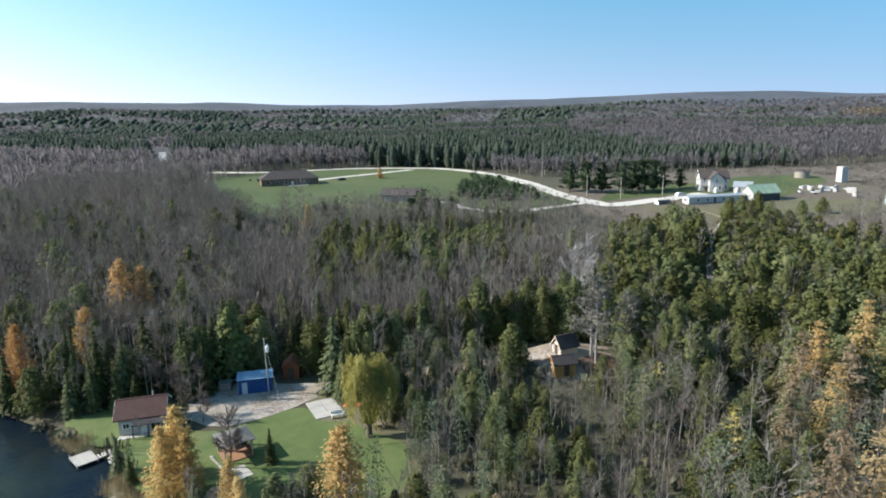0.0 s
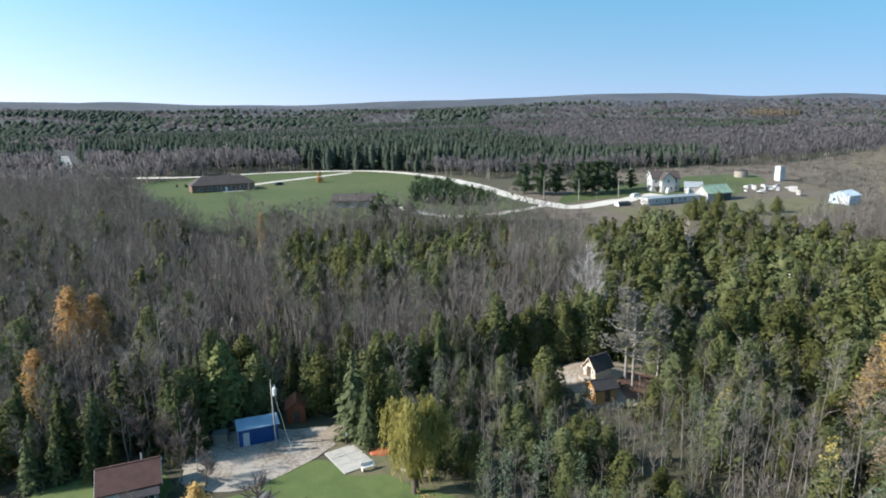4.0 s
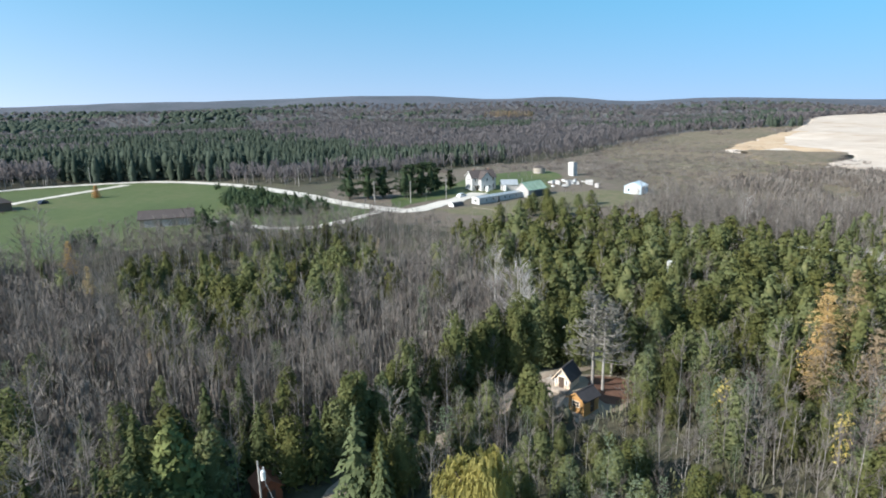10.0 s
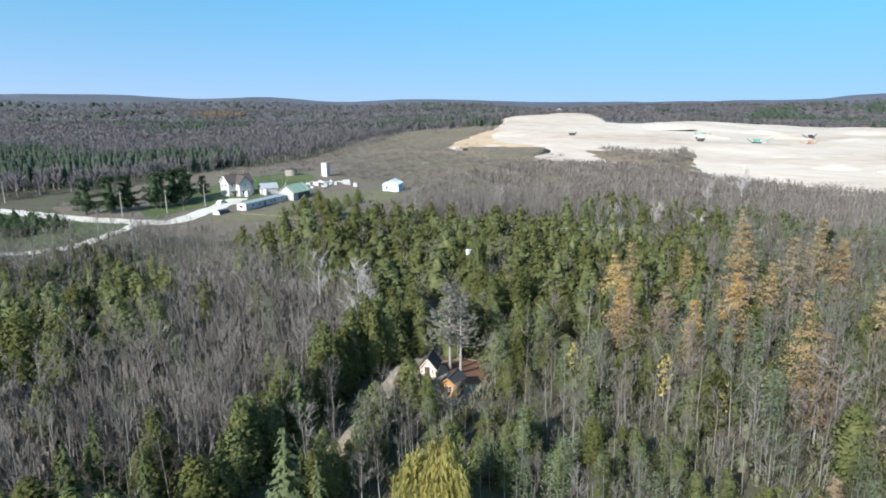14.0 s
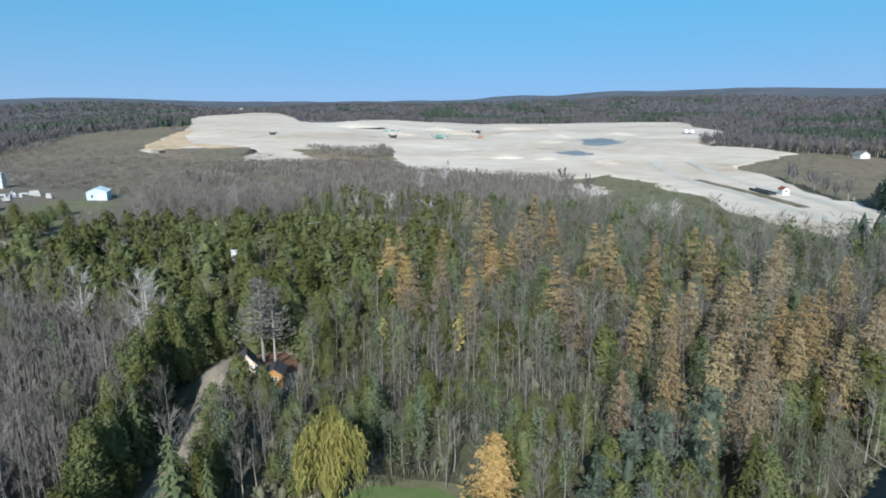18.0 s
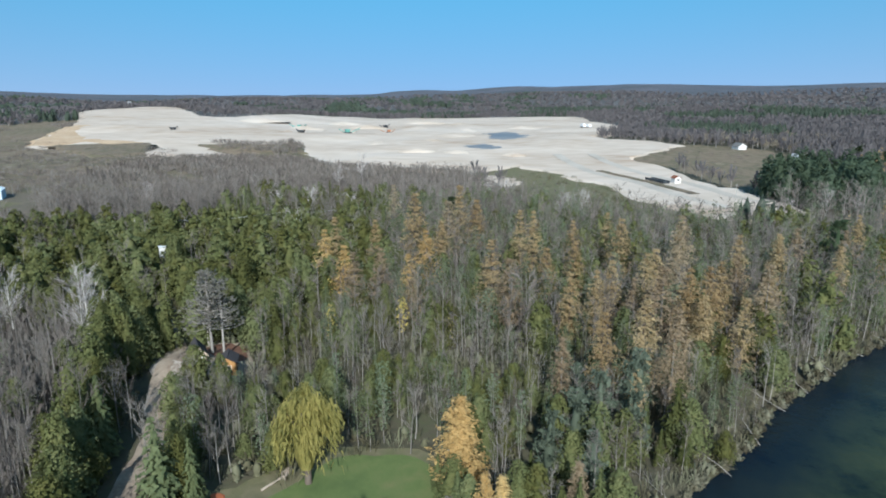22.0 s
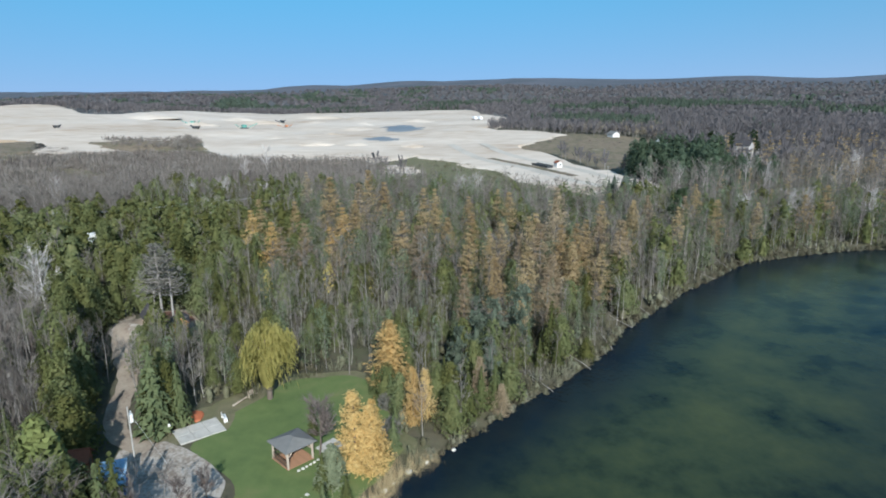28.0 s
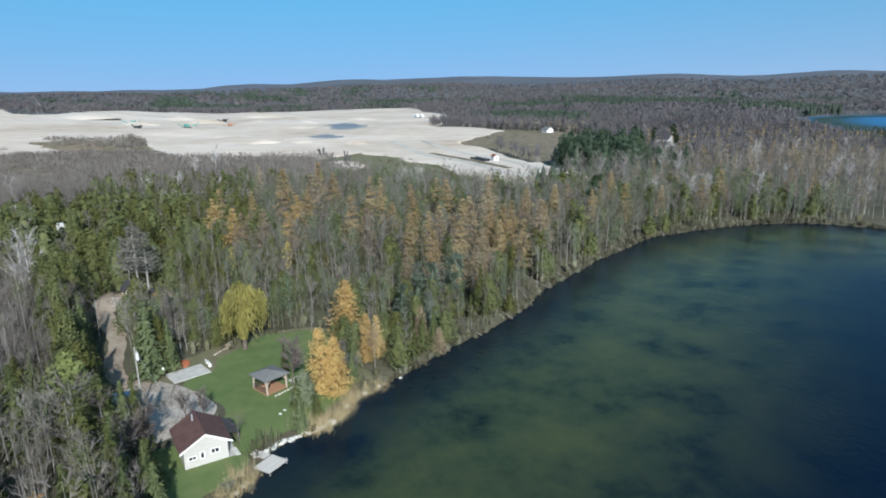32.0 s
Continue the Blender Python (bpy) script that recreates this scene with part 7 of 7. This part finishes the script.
# raised blind among the cedars
blind = thing("hunting_blind", 67.5, 122.2, 25, "white box blind raised on tall timber legs among cedars", "hunting blind")
bm = bmesh.new()
box(bm, 0, 0, 5.6, 1.8, 1.8, 2.3)
part("cabin", bm, M["white_siding"], blind, bevel=0.03)
bm = bmesh.new()
prism(bm, [(-1.0, 7.9), (1.0, 8.1), (1.0, 8.18), (-1.0, 7.98)], -1.0, 1.0)
part("roof", bm, M["white_trim"], blind)
bm = bmesh.new()
box(bm, -0.91, 0, 6.9, 0.04, 1.1, 0.35)
part("opening", bm, M["glass"], blind)
for sx in (-0.8, 0.8):
    for sy in (-0.8, 0.8):
        bm = bmesh.new()
        box(bm, sx, sy, -0.3, 0.14, 0.14, 6.0)
        part("leg", bm, M["timber"], blind)

# low brown house on the far lawn
home = thing("ranch_house", -73, 317.5, 19, "long low brown house with a hipped roof", "house")
L_, W_ = 27.0, 11.0
bm = bmesh.new()
box(bm, 0, 0, -0.5, L_, W_, 3.8)
part("wall", bm, M["brick"], home)
bm = bmesh.new()
_v = [bm.verts.new(p) for p in ((-L_ / 2 - 0.6, -W_ / 2 - 0.6, 3.2), (L_ / 2 + 0.6, -W_ / 2 - 0.6, 3.2), (L_ / 2 + 0.6, W_ / 2 + 0.6, 3.2), (-L_ / 2 - 0.6, W_ / 2 + 0.6, 3.2), (-L_ / 2 + 5, 0, 6.8), (L_ / 2 - 5, 0, 6.8))]
for q in ((3, 2, 1, 0), (0, 1, 5, 4), (1, 2, 5), (2, 3, 4, 5), (3, 0, 4)):
    bm.faces.new([_v[i] for i in q])
part("roof", bm, M["brown_roof"], home)
for x in (-10, -6, -2, 4, 8):
    window(home, x, -W_ / 2, 0.9, 1.8, 1.2, 180, 2)
for x in (-8, 0, 6):
    window(home, x, W_ / 2, 0.9, 1.6, 1.2, 0, 2)
door(home, 1, -W_ / 2, 0, 1.0, 2.05, 180, M["white_trim"])
bm = bmesh.new()
box(bm, 3.5, -W_ / 2 - 2, -0.3, 9, 4, 0.45)
part("patio", bm, M["concrete"], home)
bm = bmesh.new()
box(bm, 4, 0.4, 5.6, 0.8, 0.8, 1.9)
part("chimney", bm, M["brick"], home)
for k, (a, b) in enumerate(((-57.5, 311.5), (-61, 309.6), (-54.5, 314.5))):
    t = thing("garden_table", a, b, 20 * k, "dark garden table on the house patio", "table", "garden tables")
    for nm, q in (("tabletop", (0, 0, 0.7, 1.4, 1.4, 0.06)), ("pedestal", (0, 0, 0, 0.2, 0.2, 0.7))):
        bm = bmesh.new()
        box(bm, *q)
        part(nm, bm, M["timber"], t)
car(-49, 331, 50, M["car_dark"], "dark car beside the low brown house")
garage = thing("garage", -13.8, 249.5, -10, "long tan garage with a brown gable roof", "garage")
gable_body(garage, 15.5, 8.5, 2.7, 1.9, M["tan_wall"])
gable_roof(garage, 15.5, 8.5, 2.7, 1.9, 0.5, M["brown_roof"], 0.2)
for x in (-5, 0, 5):
    bm = bmesh.new()
    box(bm, x, -4.27, 0, 2.8, 0.1, 2.2)
    part("garage_door", bm, M["grey_board"], garage)
window(garage, 7.75, 0, 1.0, 1.2, 0.9, -90, 2)

# farmyard
farm = thing("farmhouse", 111, 259.5, -8, "white two-storey farmhouse with cross gables", "farmhouse")
gable_body(farm, 11.0, 6.5, 5.3, 2.6, M["farm_wall"])
gable_roof(farm, 11.0, 6.5, 5.3, 2.6, 0.4, M["brown_roof"], 0.18, 0, M["white_trim"])
bm = bmesh.new()
prism(bm, [(-2.6, -0.3), (2.6, -0.3), (2.6, 5.1), (0, 7.7), (-2.6, 5.1)], -6.2, 4.5, "y")
part("cross_wing", bm, M["farm_wall"], farm)
for s in (-1, 1):
    bm = bmesh.new()
    prism(bm, [(0, 7.8), (s * 3.0, 4.8), (s * 3.0, 4.98), (0, 7.98)], -6.6, 4.7, "y")
    part("roof_slope", bm, M["brown_roof"], farm)
for x, y, z, turn in ((-5.5, -1.5, 1.0, 90), (-5.5, 1.5, 1.0, 90), (-5.5, -1.2, 3.6, 90), (-5.5, 1.2, 3.6, 90), (-1.2, -6.2, 1.0, 180), (1.2, -6.2, 1.0, 180), (0, -6.2, 3.9, 180), (4.2, -3.25, 1.0, 180), (4.2, -3.25, 3.6, 180), (-4, -3.25, 1.0, 180), (-4, -3.25, 3.6, 180)):
    window(farm, x, y, z, 0.9, 1.4, turn, 1, 2)
door(farm, -3.2, -3.25, 0, 0.95, 2.05, 180, M["timber"])
for x, y in ((-2.8, 0.4), (3.8, 0.4)):
    bm = bmesh.new()
    box(bm, x, y, 7.2, 0.7, 0.7, 1.6)
    part("chimney", bm, M["brick"], farm)
bm = bmesh.new()
prism(bm, [(-2.2, 2.4), (-4.6, 2.0), (-4.6, 2.12), (-2.2, 2.55)], -5.2, -2.6)
part("porch_roof", bm, M["roof_grey"], farm)
for a, b, nm in ((116.2, 249.0, 0), (109, 251.5, 0)):
    st = thing("propane_tank" if nm == 0 else "tank", a, b, 40, "white upright tank beside the farmhouse", "tank", "tanks by the farmhouse")
    bm = bmesh.new()
    rod(bm, (0, 0, 0), (0, 0, 1.9), 0.7, 12)
    rod(bm, (0, 0, 1.9), (0, 0, 2.3), 0.7, 12, 0.2)
    part("vessel", bm, M["white_trim"], st)
mobile = thing("mobile_home", 99.6, 231.4, 13.5, "long narrow white mobile home with a grey roof", "mobile home")
gable_body(mobile, 23.5, 3.9, 2.3, 0.45, M["farm_wall"])
gable_roof(mobile, 23.5, 3.9, 2.3, 0.45, 0.25, M["grey_metal"], 0.1)
for x in (-8, -4, 2.5, 5, 9):
    window(mobile, x, -1.95, 0.9, 1.0, 0.9, 180, 1)
window(mobile, -11.75, 0, 0.9, 1.6, 0.9, 90, 2)
door(mobile, -1, -1.95, 0, 0.85, 1.95, 180, M["timber"])
bm = bmesh.new()
box(bm, 0, -1.98, -0.3, 23.4, 0.05, 0.7)
part("skirting", bm, M["grey_board"], mobile)
hut = thing("round_hut", 80.5, 229.5, 14, "low half-round hut with a white front", "hut")
bm = bmesh.new()
prism(bm, [(1.4 * math.cos(math.pi * k / 8), 1.7 * math.sin(math.pi * k / 8) - 0.1) for k in range(9)], -2.6, 2.6)
part("shell", bm, M["steel_dark"], hut)
bm = bmesh.new()
prism(bm, [(1.42 * math.cos(math.pi * k / 8), 1.72 * math.sin(math.pi * k / 8) - 0.1) for k in range(9)], -2.72, -2.6)
part("front", bm, M["white_siding"], hut)
cottage = thing("farm_shed", 119.5, 251, -28, "small pale grey farm shed with a metal roof", "shed")
gable_body(cottage, 6.5, 5.5, 2.5, 1.7, M["grey_board"])
gable_roof(cottage, 6.5, 5.5, 2.5, 1.7, 0.3, M["grey_metal"], 0.1, 9)
door(cottage, -3.25, 0, 0, 1.6, 2.0, 90, M["white_trim"])
barn = thing("barn", 117.8, 234, 14, "grey board barn with a faded green metal roof", "barn")
gable_body(barn, 11.5, 6.6, 3.0, 2.6, M["grey_board"])
gable_roof(barn, 11.5, 6.6, 3.0, 2.6, 0.4, M["green_roof"], 0.1, 14, M["grey_board"])
bm = bmesh.new()
box(bm, -5.8, 0, 0, 0.1, 2.6, 2.5)
part("barn_door", bm, M["grey_metal"], barn)
# dark sheet on the wall, painted as the shade inside a bay
bm = bmesh.new()
box(bm, 1.5, -3.34, 0, 8.0, 0.1, 2.4)
part("bay_shade_panel", bm, M["steel_dark"], barn)
bm = bmesh.new()
rod(bm, (-5.7, 0, 5.6), (-5.7, 0, 7.4), 0.08, 6)
part("vent_pipe", bm, M["grey_metal"], barn)
tank = thing("grain_bin", 160, 281.5, 0, "squat galvanised grain bin with a dark conical lid", "grain bin")
bm = bmesh.new()
rod(bm, (0, 0, -0.5), (0, 0, 2.9), 2.9, 24)
part("drum", bm, M["tan_wall"], tank)
bm = bmesh.new()
rod(bm, (0, 0, 2.9), (0, 0, 3.9), 3.05, 24, 0.4)
part("lid", bm, M["brown_roof"], tank)
for k in range(3):
    bm = bmesh.new()
    rod(bm, (0, 0, 0.7 + 0.8 * k), (0, 0, 0.78 + 0.8 * k), 2.96, 24)
    part("hoop", bm, M["grey_metal"], tank)
silo = thing("block_silo", 168, 266.2, 12, "tall pale block silo tower standing alone", "silo")
for k in range(6):
    bm = bmesh.new()
    box(bm, 0, 0, -0.5 + 1.12 * k, 3.0, 3.0, 1.09)
    part("course", bm, M["farm_wall"], silo, bevel=0.04)
bm = bmesh.new()
box(bm, -0.2, 0, 6.2, 2.4, 3.0, 0.25)
part("cap", bm, M["concrete"], silo)
random.seed(77)
ruin = thing("ruined_barn", 152, 247, 0, "collapsed white barn with broken walls and sheets", "ruin")
for k in range(30):
    bm = bmesh.new()
    a, b = random.gauss(0, 4.4), random.gauss(3, 4.0)
    box(bm, a, b, -0.3, random.uniform(1.0, 3.6), random.uniform(0.25, 0.7), random.uniform(0.6, 2.2), random.uniform(0, 3.1), random.uniform(0.75, 1.0))
    part("wall_fragment", bm, M["farm_wall"] if k % 4 else M["grey_board"], ruin)
for k in range(9):
    bm = bmesh.new()
    box(bm, random.gauss(0, 4.0), random.gauss(3, 3.5), 0.1 + 0.06 * k, 2.6, 1.6, 0.1, random.uniform(0, 3))
    part("roof_sheet", bm, M["white_trim"], ruin)
bshed = thing("drive_shed", 158.5, 217.5, 22, "pale blue-white gabled drive shed in a field", "shed")
gable_body(bshed, 7.5, 7.0, 3.1, 1.5, M["pale_blue"])
gable_roof(bshed, 7.5, 7.0, 3.1, 1.5, 0.25, M["pale_blue"], 0.1, 10)
bm = bmesh.new()
box(bm, -3.77, 1.6, 1.2, 0.08, 0.8, 0.9)
part("window", bm, M["glass"], bshed)
bm = bmesh.new()
box(bm, -3.77, -1.4, 0, 0.08, 2.6, 2.5)
part("sliding_door", bm, M["white_siding"], bshed)
random.seed(5)
for k in range(12):
    plant("bare_tree", 164 + random.uniform(0, 13), 210 + random.uniform(0, 8), random.uniform(0.3, 0.45), k, k % 7, label="dark bare bush behind the drive shed", group="bushes behind the drive shed", wide=1.6)
for k in range(9):
    plant("cedar_tree", 104 + random.uniform(-12, 22), 196 + random.uniform(-10, 14), random.uniform(0.5, 0.9), k, k % 6, label="rounded cedar at the pasture edge", group="cedars at the pasture edge", wide=1.7)


def street_pole(x, y, h, label, arm=True):
    p = thing("road_pole", x, y, 20, label, "utility pole", "poles along the road")
    bm = bmesh.new()
    rod(bm, (0, 0, -0.4), (0, 0, h), 0.16, 7, 0.1)
    part("pole", bm, M["pole_wood"], p)
    if arm:
        bm = bmesh.new()
        box(bm, 0, 0, h - 0.8, 1.8, 0.12, 0.12)
        part("crossarm", bm, M["pole_wood"], p)


for a, b in ((-30, 402), (53, 325), (62, 282), (69, 243), (86, 246), (58, 251)):
    street_pole(a, b, 8.5, "grey wooden utility pole beside the gravel road")
# power line along the far edge of the cedars
LINE = ((97.2, 141.1, 8.2), (116.2, 104.1, 8.2), (133, 71, 8.2))
for a, b, h in LINE:
    street_pole(a, b, h, "grey wooden power pole at the edge of the cedars")
cable = thing("power_cable", 0, 0, 0, "two thin sagging power cables between wooden poles", "cable", z=0.0)
for off in (-0.8, 0.8):
    for (a, b, h), (c, d, g) in zip(LINE[:-1], LINE[1:]):
        p, q = Vector((a + off, b, H(a, b) + h - 0.7)), Vector((c + off, d, H(c, d) + g - 0.7))
        pts = [p.lerp(q, k / 8) - Vector((0, 0, 3.6 * (k / 8) * (1 - k / 8))) for k in range(9)]
        mesh_object("wire", *tube(pts, [0.03] * 9, 4), [M["grey_metal"]], parent=cable)
random.seed(41)
for k in range(26):
    a, b = random.choice(((78, 252), (96, 262), (122, 272), (134, 246), (128, 226), (146, 232), (140, 262), (104, 222), (88, 224)))
    plant("bare_tree", a + random.uniform(-7, 7), b + random.uniform(-5, 5) + (9 if b > 255 else -4), random.uniform(0.18, 0.4), k, k % 7, label="leafless grey bush in the farmyard", group="bushes round the farmyard", wide=1.9)
street_pole(167.5, -57.5, 7.5, "grey wooden pole at the quarry entrance")

# quarry: scale house, weighbridge, machines, lorries
scale = thing("scale_house", 219, -54.5, 10, "small white scale house with a red roof", "scale house", z=H(219, -54.5) + 1.0)
gable_body(scale, 3.4, 3.0, 2.3, 0.9, M["white_siding"])
gable_roof(scale, 3.4, 3.0, 2.3, 0.9, 0.3, M["red_board"], 0.1)
window(scale, -1.7, 0, 0.9, 1.6, 0.9, 90, 2)
bridge = thing("weighbridge", 224, -47.5, 10, "long low dark steel weighbridge", "weighbridge", z=H(224, -47.5) + 0.95)
bm = bmesh.new()
box(bm, 0, 0, 0.1, 16, 3, 0.6)
part("deck", bm, M["steel_dark"], bridge)
for s in (-1.6, 1.6):
    bm = bmesh.new()
    box(bm, 0, s, 0.1, 16, 0.15, 1.1)
    part("side_rail", bm, M["steel_dark"], bridge)


def crusher(x, y, turn, mat, label, s=1.0):
    c = thing("crusher", x, y, turn, label, "quarry machine", "quarry machines", z=float(sheet_height(np.array([x]), np.array([y]))[0]) + 3.0)
    for nm, q, m in (("hopper", (0, 0, 2.0 * s, 3.2 * s, 3 * s, 2.4 * s, 0, 1.3), mat), ("frame", (0, 0, -2.0, 7 * s, 2.4 * s, 2.0 + 2.0 * s), M["steel_dark"])):
        bm = bmesh.new()
        box(bm, *q)
        part(nm, bm, m, c)
    for d, l in ((1, 12), (-1, 8)):
        bm = bmesh.new()
        prism(bm, [(d * 2 * s, 0.8 * s), (d * l * s, 4.6 * s), (d * l * s, 5.1 * s), (d * 2 * s, 1.3 * s)], -0.6 * s, 0.6 * s, "y")
        part("conveyor", bm, mat, c)
        bm = bmesh.new()
        rod(bm, (d * l * 0.7 * s, 0, -2), (d * l * 0.7 * s, 0, 3.4 * s), 0.15 * s, 5)
        part("strut", bm, M["steel_dark"], c)


crusher(470, 163, 30, M["steel_dark"], "dark crushing plant with conveyors on the pit floor")
crusher(500, 128, -60, M["machine_green"], "green screening plant with a conveyor")
crusher(508, 92, 110, M["machine_orange"], "orange conveyor stacker on the pit floor", 0.75)
crusher(545, 178, 70, M["machine_green"], "green conveyor stacker beside the crushing plant", 0.9)
crusher(600, 100, 140, M["steel_dark"], "dark conveyor line at the back of the pit", 0.8)
crusher(456, 263, 0, M["steel_dark"], "dark loader parked below the sand bank", 0.8)
for k, (a, b) in enumerate(((583, -108), (590, -104))):
    t = thing("lorry", a, b, 10, "white lorry parked at the pit edge", "lorry", "lorries in the pit", z=float(sheet_height(np.array([a]), np.array([b]))[0]) + 3.1)
    for nm, q, m in (("cab", (-3, 0, 0.6, 2, 2.4, 2.4), M["car_white"]), ("load_body", (1.2, 0, 0.9, 6, 2.5, 2.6), M["car_white"]), ("chassis", (0, 0, 0.4, 8, 1.2, 0.4), M["steel_dark"])):
        bm = bmesh.new()
        box(bm, *q)
        part(nm, bm, m, t)
    for sx in (-2.8, 1.8, 3.2):
        for sy in (-1.1, 1.1):
            bm = bmesh.new()
            rod(bm, (sx, sy - 0.15, 0.5), (sx, sy + 0.15, 0.5), 0.5, 10)
            part("wheel", bm, M["tyre"], t)

# houses beyond the quarry and on the skyline
for a, b, L_, W_, hh, rr, wm, rm, tr, zz, lab in ((238, -176, 9, 7, 2.4, 2.6, "grey_board", "dark_roof", 30, 5.6, "grey-roofed house among dark pines"), (352, -150, 7, 6, 2.6, 2, "white_siding", "roof_grey", 10, None, "small cream house beyond the pasture"),
                                                  (300, -160, 6, 4, 2.4, 1.2, "white_siding", "grey_metal", 40, None, "small white outbuilding by the pines"), (205, -128, 7, 5, 2.6, 1.4, "white_siding", "grey_metal", -20, 4.0, "white shed behind the pine grove"),
                                                  (1980, 958, 24, 14, 7, 4, "white_siding", "grey_metal", 30, 16, "distant white barn on the plain")):
    hs = thing("house" if L_ < 20 else "distant_barn", a, b, tr, lab, "house" if L_ < 20 else "barn", z=zz)
    gable_body(hs, L_, W_, hh, rr, M[wm])
    gable_roof(hs, L_, W_, hh, rr, 0.4, M[rm], 0.2)
    for x in (-L_ / 4, L_ / 4):
        window(hs, x, -W_ / 2, hh * 0.35, 1.2, 1.0, 180, 2)
    if zz and zz < 10:
        bm = bmesh.new()
        box(bm, 0, 0, H(a, b) - zz - 0.5, L_, W_, zz - H(a, b) + 0.4)
        part("foundation", bm, M["concrete"], hs)
M["pit_water"] = material("shallow_pit_water", [(0.14, 0.155, 0.17), (0.25, 0.245, 0.24)], 0.03, 0.45, coords="World", specular=0.3)
patch("pit_pond", [(443, 8), (429, -3), (445, -16), (460, -24), (486, -20), (514, -14), (500, -4), (490, 6), (470, 2)], 4, 1.15, M["pit_water"], "grey-blue pond standing in the sand pit", "water", 4)
patch("pit_pool", [(375, 33), (384, 24), (392, 17), (378, 14), (366, 8), (360, 15), (353, 21), (364, 25)], 3, 1.15, M["pit_water"], "shallow grey pool in the sand pit", "water", 2)
M["haul"] = material("packed_grey_gravel", [(0.36, 0.325, 0.28), (0.44, 0.4, 0.345), (0.5, 0.455, 0.4)], 0.06, 0.95, bump=0.05, bump_scale=2, coords="World")
strip("weigh_lane", [(330, -22), (290, -22), (253, -26), (222, -37), (182, -41), (152, -48)], 6.0, 0.95, M["haul"], "packed grey lane leading to the weighbridge", "road")
strip("exit_lane", [(330, -44), (290, -44), (250, -50), (215, -60), (180, -62), (160, -66)], 5.5, 0.95, M["haul"], "packed grey lane leaving the sand pit", "road")
strip("grass_median", [(262, -30), (250, -34), (222, -43), (184, -49)], 5.0, 1.02, M["heath"], "rough brown verge between the quarry lanes", "verge")
patch("sand_cutting", [(243, 36), (251, 27), (238, 19), (222, 20), (214, 30), (228, 37)], 3, 0.7, M["sand"], "bare tan sand cutting above the grassy slope", "bank", 2.0)


def sand_mound(x, y, r, h):
    """A tipped heap of sand with a slumped, uneven foot."""
    rng = np.random.default_rng(int(x))
    v, f, rows, k = [], [], 5, 18
    ph = rng.uniform(0, 6.28, 2)
    for j in range(rows):
        u = j / rows
        for i in range(k):
            a = 6.283 * i / k
            rr = 1.3 * r * (1 - u) * (1 + 0.14 * math.sin(2 * a + ph[0]) + 0.09 * math.sin(5 * a + ph[1])) + rng.uniform(-0.02, 0.02) * r
            v.append((rr * math.cos(a), rr * math.sin(a) * 0.75, 0.55 * h * u ** 1.1 * (1 + 0.05 * rng.normal()) - (0.8 if j == 0 else 0)))
    v.append((0, 0, h * 0.5))
    for j in range(rows - 1):
        for i in range(k):
            p, q = j * k + i, j * k + (i + 1) % k
            f += [(p, q, q + k), (p, q + k, p + k)]
    f += [((rows - 1) * k + i, (rows - 1) * k + (i + 1) % k, rows * k) for i in range(k)]
    ob = mesh_object("sand_mound", v, f, [M["sand"]], smooth=True)
    ob.matrix_world = pose(x, y, H(x, y) + 0.9 + 2.2 * float(ramp01((x - 330) / 160)), 0, 0, math.degrees(ph[0]))
    tagged(ob, "tipped mound of pale sand on the pit floor", "sand mound", "mounds in the sand pit")


for q in ((470, 34, 20, 4.5), (430, 205, 13, 5), (545, 175, 16, 6.5), (562, 64, 20, 6), (405, 95, 12, 4), (352, 66, 10, 3.5), (610, 232, 24, 8), (525, 130, 9, 5), (488, 178, 9, 5), (640, 20, 22, 7), (580, -40, 16, 5), (345, 40, 9, 3), (455, 140, 11, 6), (520, 205, 14, 6), (600, 120, 18, 7), (660, 150, 20, 7), (700, 60, 24, 7), (415, 55, 9, 4), (535, 20, 13, 5), (480, 100, 8, 4.5), (330, 5, 8, 3)):
    sand_mound(*q)
